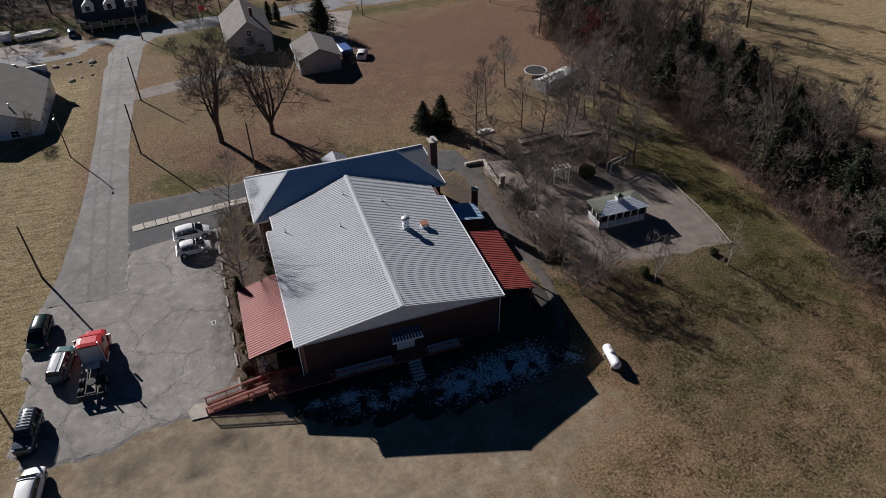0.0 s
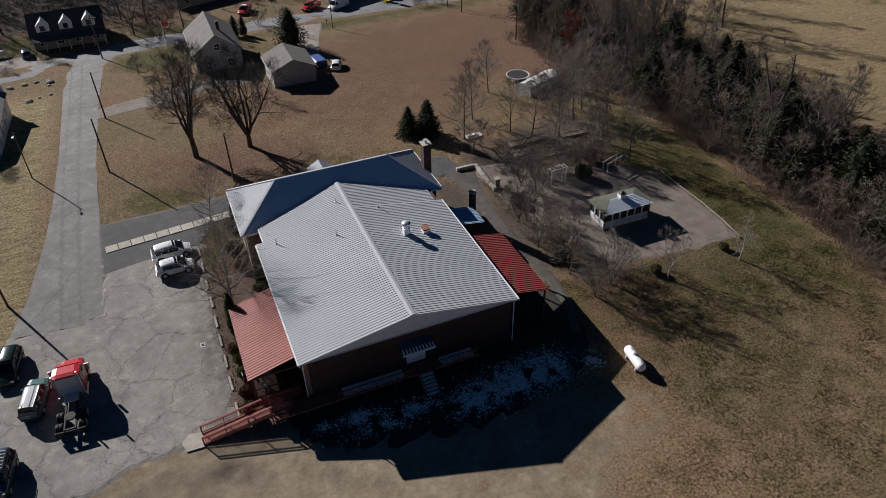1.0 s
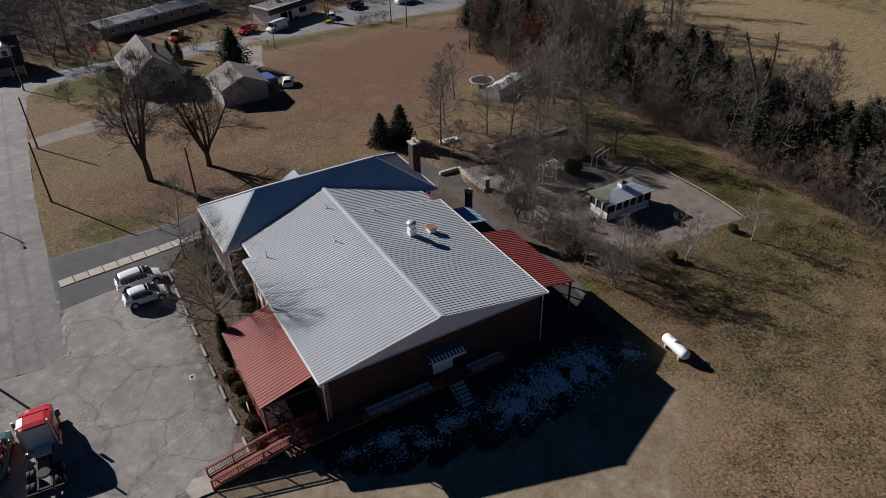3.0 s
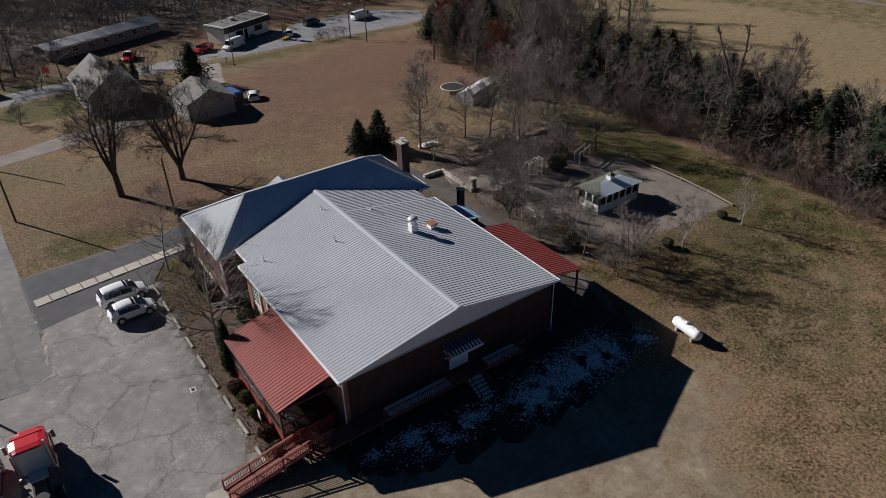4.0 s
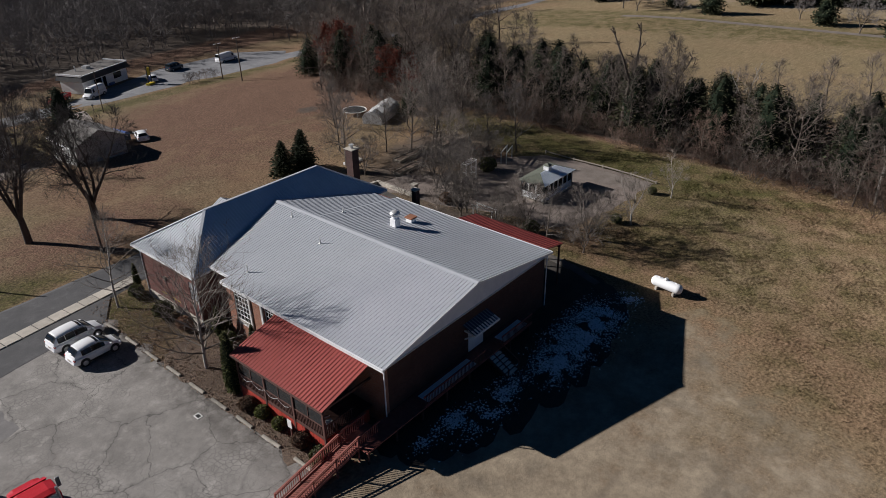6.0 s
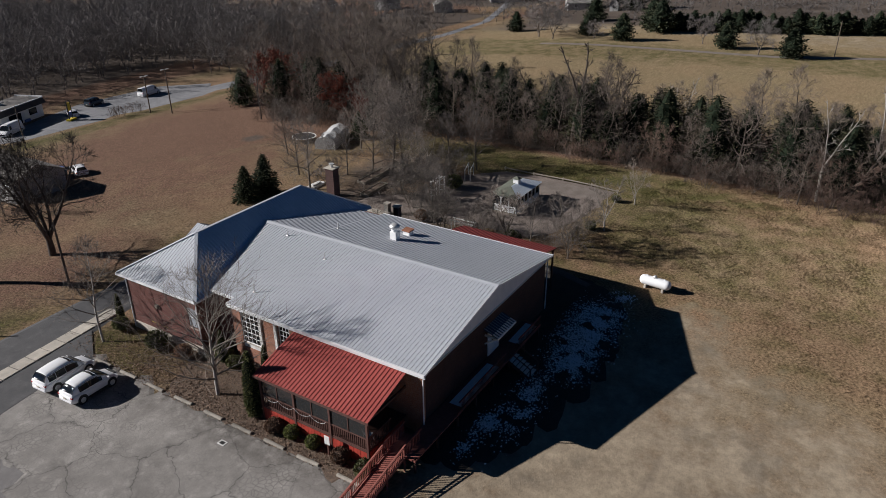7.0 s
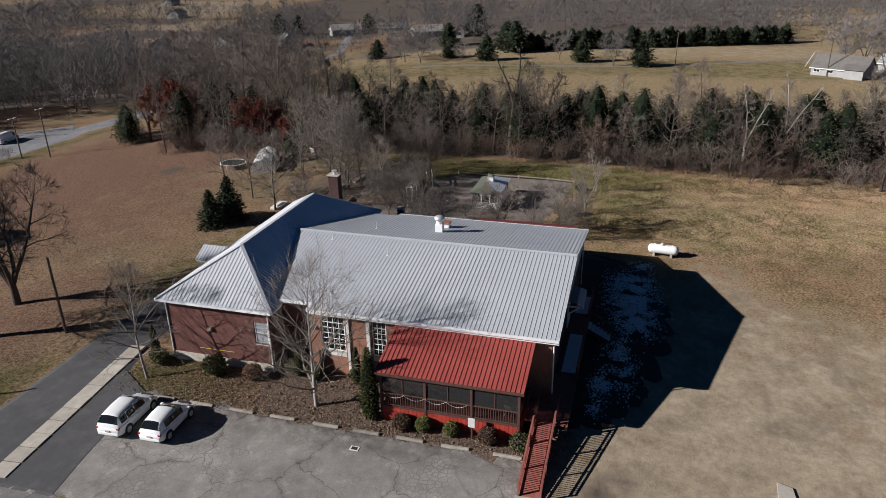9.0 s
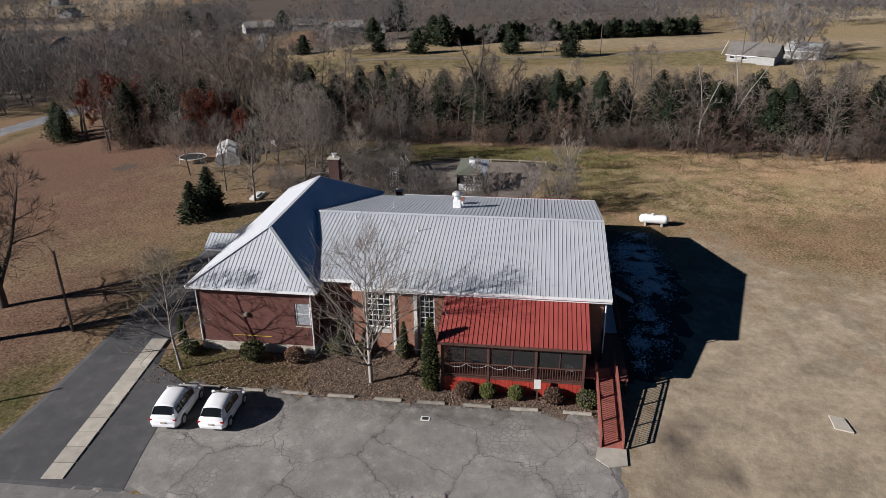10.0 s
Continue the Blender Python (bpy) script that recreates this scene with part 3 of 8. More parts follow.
def strip(name, pts, widths, mat, label, lift=0.03, step=3.0, kind="structure", category="road"):
    """A paved band along a line of points, draped on the ground."""
    line, wid = [], []
    for (a, b), (wa, wb) in zip(zip(pts, pts[1:]), zip(widths, widths[1:])):
        k = max(1, int(math.dist(a, b) / step))
        for i in range(k):
            line.append((a[0] + (b[0] - a[0]) * i / k, a[1] + (b[1] - a[1]) * i / k))
            wid.append(wa + (wb - wa) * i / k)
    line.append(pts[-1])
    wid.append(widths[-1])
    mb = MB()
    for i, (x, y) in enumerate(line):
        a, b = line[max(i - 1, 0)], line[min(i + 1, len(line) - 1)]
        d = Vector((b[0] - a[0], b[1] - a[1])).normalized()
        for k in range(5):
            s = (k / 2 - 1) * wid[i] / 2 * (1 + 0.03 * noise.noise((x * 0.6, y * 0.6, k)) * (k in (0, 4)))
            px, py = x - d.y * s * -1, y + d.x * s * -1
            mb.v.append((px, py, gz(px, py) + lift - (0.05 if k in (0, 4) else 0)))
    mb.f = [(i * 5 + k + 1, i * 5 + k, (i + 1) * 5 + k, (i + 1) * 5 + k + 1) for i in range(len(line) - 1) for k in range(4)]
    return solid(name, mb, mat, label, category, kind)


def sheet(name, outline, mat, label, lift=0.03, kind="structure", category="pavement", cell=2.0, rag=0.25):
    """A flat paved or planted area with a slightly ragged rim."""
    ring = []
    for a, b in zip(outline, outline[1:] + outline[:1]):
        k = max(1, int(math.dist(a, b) / cell))
        for i in range(k):
            x, y = a[0] + (b[0] - a[0]) * i / k, a[1] + (b[1] - a[1]) * i / k
            o = rag * noise.noise((x * 0.7, y * 0.7, 3.0))
            ring.append((x + o, y + o * 0.7))
    bm = bmesh.new()
    area = sum(a[0] * b[1] - b[0] * a[1] for a, b in zip(ring, ring[1:] + ring[:1]))
    top = [bm.verts.new((x, y, gz(x, y) + lift)) for x, y in ring]
    skirt = []
    for i, (x, y) in enumerate(ring):
        a, b = ring[i - 1], ring[(i + 1) % len(ring)]
        d = Vector((b[0] - a[0], b[1] - a[1]))
        d = (d.normalized() if d.length > 1e-6 else Vector((1, 0))) * (0.5 if area > 0 else -0.5)
        skirt.append(bm.verts.new((x + d.y, y - d.x, gz(x, y) - 0.05)))
    f = bm.faces.new(top)
    for i in range(len(ring)):
        j = (i + 1) % len(ring)
        bm.faces.new((top[i], skirt[i], skirt[j], top[j]) if area > 0 else (top[j], skirt[j], skirt[i], top[i]))
    bmesh.ops.triangulate(bm, faces=[f])
    me = bpy.data.meshes.new(name)
    bm.to_mesh(me)
    bm.free()
    me.materials.append(mat)
    return tagged(new(name, me), label, category, kind=kind)


ROAD = [(-220, 92), (-120, 95), (-60, 100.5), (-40, 102.6), (-30, 104.2), (-20, 107.0), (-14, 109.2), (-5.5, 111.3), (5, 112.2), (23, 112.2), (47, 112.0), (84, 109.5), (110, 105), (131, 102.5), (150, 103), (168, 101), (200, 104), (240, 118), (300, 140)]
strip("road", ROAD, [7.4] * (len(ROAD) - 5) + [6, 4, 3, 3, 3], M["road"], "grey two-lane country road with worn asphalt", 0.02)
strip("field_track", [(150, 60), (152, 30), (155, 2), (162.5, -15.8), (172, -40), (180, -52)], [2.6] * 6, M["gravel_dark"], "dark narrow track across the far field", 0.05)
strip("drive", [(-17.6, 106.5), (-18.0, 101), (-18.3, 80), (-18.4, 60), (-18.6, 45), (-18.9, 36), (-19.6, 26), (-20.4, 19.8)], [10.5, 7.0, 5.6, 5.0, 5.3, 6.2, 7.4, 8.9], M["drive"], "long grey asphalt driveway", 0.045)
sheet("parking_lot", [(-25, 20), (-25.2, 12), (-25, 3.5), (-24.8, -1), (-18.2, -1.4), (-14.8, 0.0), (-9.7, 0.4), (-8.8, 1.1), (-5.9, 1.4), (-5.8, 7.9), (-5.8, 14), (-5.75, 22), (-5.6, 28.3), (-10.2, 30.2), (-15.6, 30.4), (-15.9, 20)], M["lot"], "weathered grey asphalt parking lot with cracks", 0.035, rag=1.3, cell=0.5)
sheet("side_drive", [(-15.7, 27.4), (-13, 27.9), (-10.4, 28.3), (-7, 28.9), (-5.5, 28.6), (-5.1, 31.9), (-1.0, 32.9), (3, 33.4), (9, 34), (16, 34.2), (23, 33.4), (25.6, 31.0), (28.8, 31.6), (27.8, 35.4), (20, 37.6), (9, 37.9), (-0.8, 37.6), (-8.7, 37.3), (-15.8, 37.3)], M["side"], "dark newer asphalt side drive", 0.05, rag=0.12)
sheet("shop_forecourt", [(26, 113), (32, 116), (46, 121.5), (56, 125.5), (76, 125), (84, 116), (76, 109), (60, 110), (40, 110.5)], M["road"], "grey asphalt forecourt of the roadside shop", 0.03)
sheet("roadside_yard", [(-60, 103.5), (-45, 105.2), (-32, 107.2), (-25.5, 108.6), (-26.5, 112.5), (-30, 114.6), (-40, 113.4), (-60, 110)], M["gravel"], "pale gravel pull-in beside the road", 0.03, rag=1.2, cell=1.0)
sheet("house_drive", [(-15.6, 72), (-15.5, 76), (-4, 80), (4, 82), (10, 81), (10, 77), (2, 76.5), (-6, 74)], M["gravel_dark"], "grey gravelly house driveway", 0.035)
sheet("barn_drive", [(19.5, 84), (22.5, 84), (29, 106), (24, 106.5)], M["gravel"], "worn gravel track beside the garage", 0.035)
sheet("planting_bed", [(-5.75, 1.3), (-5.75, 10), (-5.7, 18.8), (-4.2, 20.2), (-2.2, 20.6), (-1.4, 22.5), (-0.4, 22.6), (-0.4, 20.5), (0.6, 20), (0.6, 0.6), (-4.2, 0.9)], M["leaves"], "planting bed covered in fallen brown leaves", 0.03, rag=1.0, cell=0.5)
sheet("garden_court", [(33.5, 14), (34.5, 9), (38.5, 6), (44, 4.8), (50.8, 4.4), (51.6, 10), (51.4, 16), (51.8, 20.4), (47, 24), (40, 26), (34, 30), (30.8, 31), (30.8, 22)], M["mulch"], "bare mulch and gravel garden court", 0.03, rag=1.3)
sheet("court_path", [(45, 21), (49.5, 20), (51.2, 11), (50.5, 5), (47.5, 5.5), (47, 12), (44.8, 17)], M["gravel_dark"], "gravel path round the pavilion", 0.05, rag=1.2)

strip("garden_path", [(27.0, 32.4), (28.4, 29), (28.0, 25), (27.5, 20), (27.4, 15), (28.0, 10.5), (28.2, 6.5), (27.6, 2.0), (26.4, -1.5)], [3.2, 2.8, 2.2, 1.9, 1.6, 1.4, 1.3, 1.2, 1.0], M["side_old"], "narrow grey path behind the hall, strewn with litter", 0.045, 1.0, category="path")
# Soil bed whose near-black colour also paints in the hall's shade.
sheet("shaded_bed", [(-1.2, -2.6), (0.4, -4.0), (2.8, -5.3), (6.6, -6.2), (10.8, -7.0), (14.5, -7.2), (17.1, -7.0), (20.5, -6.4), (23.2, -5.9), (25.6, -4.4), (27.2, -2.2), (27.6, 1.0), (26.6, 6.0), (24.0, 11.0), (20.2, 11.0), (20.2, 0.3), (-1.2, 0.3)], M["damp_shade_soil"], "damp soil and leaf mould beside the hall, its shade painted in", 0.02, rag=1.6, cell=0.4)
# tufts of grass standing on the lawns
def build_tufts():
    rg = random.Random(8)
    v, f, col, rough, sward = [], [], [], [], []
    holes = ((-26, -1.5, -5.6, 38.5), (-5.7, -1.5, 1, 19.5), (-0.5, 19, 1, 32), (-5.7, 32, 1, 38.5), (-0.5, -7.5, 27, 37), (-22, 38, -15, 110), (24.4, 6, 31, 38), (31, 5, 52, 30), (11, 70, 21, 80), (0, 85, 11, 101), (-44, 62, -27, 84))
    while len(f) < 190000:
        x, y = rg.uniform(-44, 60), rg.uniform(-42, 100)
        if any(a < x < c and b < y < d for a, b, c, d in holes) or rg.random() < smooth_step(14, 40, y):
            continue
        if rg.random() > 0.45 + 1.4 * (noise.noise((x * 0.5, y * 0.5, 1)) + 0.15):
            continue
        l, g, b = zones(x, y)
        p, q = rough_grass(x, y), long_sward(x, y)
        if rg.random() < b * 4 or rg.random() < l * 1.6 or rg.random() < p * 1.5:
            continue
        z = gz(x, y) - 0.04
        tall = (0.02 + 0.045 * rg.random() ** 2) * (1 + 0.7 * q)
        for k in range(2):
            a, w = rg.uniform(0, 6.283), rg.uniform(0.03, 0.06)
            c, s = math.cos(a) * w, math.sin(a) * w
            n = len(v)
            v += [(x - c, y - s, z), (x + c, y + s, z), (x + rg.gauss(0, 0.07), y + rg.gauss(0, 0.07), z + tall + 0.03)]
            f.append((n, n + 1, n + 2))
            col += [(l, g, b, 0.0)] * 3
            rough += [p] * 3
            sward += [q] * 3
    mb = MB()
    mb.v, mb.f = v, f
    me = mb.mesh("grass_tufts", M["ground"])
    me.attributes.new("zone", "FLOAT_COLOR", "POINT").data.foreach_set("color", np.array(col, dtype=np.float32).ravel())
    me.attributes.new("rough_grass", "FLOAT", "POINT").data.foreach_set("value", np.array(rough, dtype=np.float32))
    me.attributes.new("long_sward", "FLOAT", "POINT").data.foreach_set("value", np.array(sward, dtype=np.float32))
    tagged(new("grass_tufts", me), "short dry grass standing on the lawn", "grass", kind="stuff")


build_tufts()

# concrete walk: slabs laid in a row
walkway = thing("concrete_walk", (0, 0, 0), "pale concrete walk of square slabs", "walkway", kind="structure")
for i in range(11):
    x0 = -15.35 + i * 1.42
    y0 = 31.25 + i * 0.155
    lie = Matrix.Translation((x0, y0, 0)) @ pose(0, 0, 0, 0, 0, 6.23)
    part("slab", MB().bbox(0, 0, -0.05, 1.33, 1.28, 0.085 + 0.008 * (i % 3), 0.02, lie), M["concrete"], walkway)

# wheel stops along the planting bed
stop = None
for y0, y1 in ((26.3, 27.9), (23.1, 24.9), (19.9, 21.75), (16.8, 18.6), (13.6, 15.4), (10.75, 12.5), (7.7, 9.5), (4.65, 6.5), (1.3, 3.1)):
    if stop is None:
        mb = MB().prism([(-0.13, -0.9, 0), (0.13, -0.9, 0), (0.10, -0.9, 0.11), (0.06, -0.9, 0.14), (-0.06, -0.9, 0.14), (-0.10, -0.9, 0.11)], (0, 1.8, 0))
        stop = solid("wheel_stop", mb, M["concrete_old"], "weathered concrete wheel stop at the lot's edge", "wheel stop", group="wheel stops")
        stop.matrix_basis = pose(-5.62, (y0 + y1) / 2, 0.035, 0, 0, 1)
    else:
        copy_thing(stop, pose(-5.62 + 0.06 * noise.noise((y0, 0, 0)), (y0 + y1) / 2, 0.035, 0, 0, 3 * noise.noise((y0, 5, 0))))


# fallen leaves lying on the bed and the grass beside it
def build_fallen_leaves():
    rg = random.Random(31)
    mb = MB()
    while len(mb.f) < 16000:
        x, y = rg.uniform(-5.9, 0.0), rg.uniform(0.8, 32)
        if x < -5.5 and rg.random() < 0.6 or (x > -4.0 and 1.5 < y < 11.4) or (x > -0.5 and 20.9 < y < 29.7) or rg.random() < smooth_step(21, 31, y) * 0.7:
            continue
        a, w = rg.uniform(0, 6.283), rg.uniform(0.03, 0.07)
        z = gz(x, y) + rg.uniform(0.035, 0.07)
        c, s = math.cos(a) * w, math.sin(a) * w
        t = rg.gauss(0, 0.45) * w
        k = len(mb.v)
        mb.v += [(x - c, y - s, z), (x + s * 0.6, y - c * 0.6, z + t), (x + c, y + s, z + 0.01), (x - s * 0.6, y + c * 0.6, z - t + 0.02)]
        mb.f.append((k, k + 1, k + 2, k + 3))
    lawn = MB()
    while len(lawn.f) < 22000:
        x, y = rg.uniform(-15, 58), rg.uniform(38.5, 84)
        if noise.noise((x * 0.12, y * 0.12, 2)) < rg.uniform(-0.35, 0.25) or (11 < x < 21 and 70 < y < 80):
            continue
        a, w = rg.uniform(0, 6.283), rg.uniform(0.04, 0.09)
        z = gz(x, y) + rg.uniform(0.02, 0.07)
        c, s = math.cos(a) * w, math.sin(a) * w
        k = len(lawn.v)
        lawn.v += [(x - c, y - s, z), (x + s * 0.6, y - c * 0.6, z + rg.gauss(0, 0.02)), (x + c, y + s, z + 0.02)]
        lawn.f.append((k, k + 1, k + 2))
    tagged(new("lawn_leaves", lawn.mesh("lawn_leaves", M["dead_leaf"])), "dry brown leaves scattered over the lawn", "leaves", kind="stuff")
    tagged(new("fallen_leaves", mb.mesh("fallen_leaves", M["dead_leaf"])), "curled brown leaves fallen on bed and grass", "leaves", kind="stuff")


build_fallen_leaves()
# ---- the hall and its wing ----
def ribbed(poly, pitch=0.305, rib=0.026, lift=0.0):
    """A ribbed metal slope over a convex flat polygon, ribs running up the slope."""
    P = [Vector(p) for p in poly]
    nrm = (P[1] - P[0]).cross(P[2] - P[0]).normalized()
    if nrm.z < 0:
        nrm = -nrm
    u = Vector((0, 0, 1)).cross(nrm).normalized()
    v = nrm.cross(u)
    uv = [((p - P[0]).dot(u), (p - P[0]).dot(v)) for p in P]
    umin, umax = min(a for a, _ in uv), max(a for a, _ in uv)

    def span(a):
        hits = []
        for (u0, v0), (u1, v1) in zip(uv, uv[1:] + uv[:1]):
            if abs(u1 - u0) > 1e-9 and min(u0, u1) - 1e-9 <= a <= max(u0, u1) + 1e-9:
                hits.append(v0 + (v1 - v0) * (a - u0) / (u1 - u0))
            elif abs(u1 - u0) <= 1e-9 and abs(a - u0) < 1e-6:
                hits += [v0, v1]
        return (min(hits), max(hits)) if hits else (0, 0)

    cuts = []
    a = umin
    while a < umax:
        cuts += [(a, 0), (a + pitch * 0.41, 0), (a + pitch * 0.46, rib), (a + pitch * 0.52, rib), (a + pitch * 0.57, 0)]
        a += pitch
    cuts = [(c, h) for c, h in cuts if c < umax] + [(umax, 0)]
    mb = MB()
    for c, h in cuts:
        lo, hi = span(min(max(c, umin + 1e-6), umax - 1e-6))
        for b in (lo, hi):
            mb.v.append(tuple(P[0] + u * c + v * b + nrm * (h + lift)))
    mb.f = [(2 * i, 2 * i + 2, 2 * i + 3, 2 * i + 1) for i in range(len(cuts) - 1)]
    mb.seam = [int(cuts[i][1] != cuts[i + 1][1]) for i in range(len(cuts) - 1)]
    return mb


def slab_under(poly, t=0.10):
    return MB().prism([Vector(p) - Vector((0, 0, t + 0.012)) for p in poly], (0, 0, t))


def window(name, parent, x, y, z0, z1, w, face, cols=2, rows=3, frame_mat="paint_white", sill=True, label="white-framed window with dark panes", pane_mat="glass"):
    """A window on a wall: face is the wall's outward direction, (x, y) the middle of its foot on the wall's face."""
    turn = {"w": -90, "e": 90, "s": 0, "n": 180}[face]
    m = Matrix.Translation((x, y, z0)) @ pose(0, 0, 0, 0, 0, turn)
    h = z1 - z0
    win = part(name, MB().box(-w / 2, -0.02, 0, w / 2, 0.05, h, m), M[pane_mat], parent, label)
    fr = MB()
    for a, b, c, d in ((-w / 2 - 0.07, 0, -w / 2, h), (w / 2, 0, w / 2 + 0.07, h), (-w / 2 - 0.07, h, w / 2 + 0.07, h + 0.09), (-w / 2 - 0.07, -0.07, w / 2 + 0.07, 0)):
        fr.box(a, -0.06, b, c, 0.04, d, m)
    part("window_frame", fr, M[frame_mat], win)
    bars = MB()
    for i in range(1, cols):
        bars.box(-w / 2 + w * i / cols - 0.02, -0.035, 0, -w / 2 + w * i / cols + 0.02, -0.01, h, m)
    for j in range(1, rows):
        bars.box(-w / 2, -0.04, h * j / rows - 0.025, w / 2, -0.012, h * j / rows + 0.025, m)
    if bars.v:
        part("glazing_bar", bars, M[frame_mat], win)
    if sill:
        part("window_sill", MB().box(-w / 2 - 0.12, -0.14, -0.15, w / 2 + 0.12, 0.02, -0.07, m), M["concrete"], win)
    return win


hall = thing("brick_hall", (0, 0, 0), "red brick hall with ribbed grey metal roofs", "building")
EAVE, RIDGE, WEAVE, WRIDGE = 5.45, 7.29, 5.34, 8.21
# walls of the hall: thick shell with openings in the west wall
T = 0.3
west = MB()
X0, X1, Y0 = 0.45, 20.05, 0.45
opens = [(12.25, 13.35, 1.55, 4.75), (15.45, 17.35, 1.55, 4.75)]
ys = [Y0, 12.25, 13.35, 15.45, 17.35, 18.25]
west.box(X0, Y0, -0.1, X0 + T, 12.25, EAVE)
west.box(X0, 13.35, -0.1, X0 + T, 15.45, EAVE)
west.box(X0, 17.35, -0.1, X0 + T, 18.25, EAVE)
for a, b, c, d in opens:
    west.box(X0, a, -0.1, X0 + T, b, c)
    west.box(X0, a, d, X0 + T, b, EAVE)
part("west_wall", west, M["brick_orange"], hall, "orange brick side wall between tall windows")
# Darker brick here paints in the shade of the sunless end wall.
part("south_wall", MB().box(X0 + T, Y0, -0.1, X1, Y0 + T, EAVE), M["brick_dark"], hall, "red brick end wall, its shade painted as darker brick")
part("east_wall", MB().box(X1 - T, Y0 + T, -0.1, X1, 20.6, EAVE), M["brick"], hall)
part("recessed_wall", MB().box(1.25, 18.25, -0.1, 1.25 + T, 20.85, EAVE).box(X0 + T, 17.95, -0.1, 1.25, 18.25, EAVE), M["brick"], hall)
for a, b, c, d in opens:
    window("window", hall, X0 + 0.1, (a + b) / 2, 2.1, d, b - a - 0.16, "w", 3 if b - a < 1.5 else 4, 6, label="tall white window with many small panes")
    part("window_panel", MB().box(X0 + 0.06, a, 1.0, X0 + 0.2, b, 2.0), M["white_old"], hall, "white panel below a tall window")
part("corner_pier", MB().box(X0 - 0.12, 13.5, 0, X0, 13.75, EAVE - 0.1).box(X0 - 0.12, 15.1, 0, X0, 15.3, EAVE - 0.1), M["white_old"], hall, "white painted pier beside the windows")
# roof slopes
k = (RIDGE - EAVE) / 10.21
hz = lambda x: EAVE + k * min(x, 20.42 - x)
vy = lambda x: 20.47 + (hz(x) - WEAVE) / 0.5926 + 0.15
for name, polys in (("roof_slope", [[(0, 0, EAVE), (10.21, 0, RIDGE), (10.21, 18.1, RIDGE), (0, 18.1, EAVE)], [(0.78, 18.1, hz(0.78)), (10.21, 18.1, RIDGE), (10.21, vy(10.21), RIDGE), (0.78, vy(0.78), hz(0.78))]]),
                    ("roof_slope", [[(20.42, 0, EAVE), (10.21, 0, RIDGE), (10.21, 18.1, RIDGE), (20.42, 18.1, EAVE)], [(19.7, 18.1, hz(19.7)), (10.21, 18.1, RIDGE), (10.21, vy(10.21), RIDGE), (19.7, vy(19.7), hz(19.7))]])):
    a, b = ribbed(polys[0]), ribbed(polys[1])
    a.add(b.v, b.f)
    a.seam += b.seam
    slope = part(name, a, M["roof"], hall, "light grey ribbed metal roofing")
    s = slab_under(polys[0])
    s2 = slab_under(polys[1])
    s.add(s2.v, s2.f)
    part("roof_deck", s, M["white_old"], slope)
part("ridge_cap", MB().prism([(9.93, -0.02, RIDGE - 0.01), (10.21, -0.02, RIDGE + 0.06), (10.49, -0.02, RIDGE - 0.01), (10.21, -0.02, RIDGE + 0.02)], (0, vy(10.21), 0)), M["roof"], hall)
part("west_gutter", MB().box(-0.12, -0.03, EAVE - 0.17, 0.0, 18.1, EAVE + 0.01).box(0.0, -0.03, EAVE - 0.36, 0.05, 18.1, EAVE - 0.02), M["paint_white"], hall, "white eaves gutter")
part("east_gutter", MB().box(20.42, -0.03, EAVE - 0.20, 20.56, 18.1, EAVE + 0.01), M["paint_white"], hall, "white eaves gutter")
part("notch_gutter", MB().box(0.66, 18.1, hz(0.78) - 0.20, 0.78, 20.9, hz(0.78)).box(0.0, 18.1, EAVE - 0.2, 0.78, 18.2, EAVE + 0.02), M["paint_white"], hall)
part("west_soffit", MB().box(0.05, 0.1, EAVE - 0.24, 0.45, 18.0, EAVE - 0.20), M["white_old"], hall)
# south gable in white siding, boards lapped
gable = MB()
nb = 9
for i in range(nb):
    z0, z1 = EAVE - 0.18 + i * (RIDGE - EAVE + 0.1) / nb, EAVE - 0.18 + (i + 1) * (RIDGE - EAVE + 0.1) / nb
    xa, xb = max(0.0, (z0 - EAVE + 0.12) / k), max(0.0, (z1 - EAVE + 0.12) / k)
    gable.prism([(xa, 0.18, z0), (20.42 - xa, 0.18, z0), (20.42 - xb, 0.20, z1), (xb, 0.20, z1)], (0, 0.12, 0))
part("gable", gable, M["siding"], hall, "white lapped siding in the gable")
part("gable_soffit", MB().box(0.05, 0.1, EAVE - 0.24, 20.4, Y0, EAVE - 0.18), M["white_old"], hall)
rake = MB()
for s in (-1, 1):
    p = [(10.21 + s * 10.21, -0.03, EAVE - 0.16), (10.21 + s * 10.21, -0.03, EAVE + 0.0), (10.21, -0.03, RIDGE + 0.0), (10.21, -0.03, RIDGE - 0.16)]
    rake.prism(p, (0, 0.06, 0))
part("rake_board", rake, M["paint_white"], hall, "white rake board under the gable roof")
for x, y in ((0.3, 0.32), (20.2, 0.32)):
    part("downpipe", MB().tube((x, y, 0.1), (x, y, EAVE - 0.3), 0.05).tube((x, y, EAVE - 0.3), (x - 0.2, 0.1, EAVE - 0.1), 0.05), M["paint_white"], hall, "white downpipe")

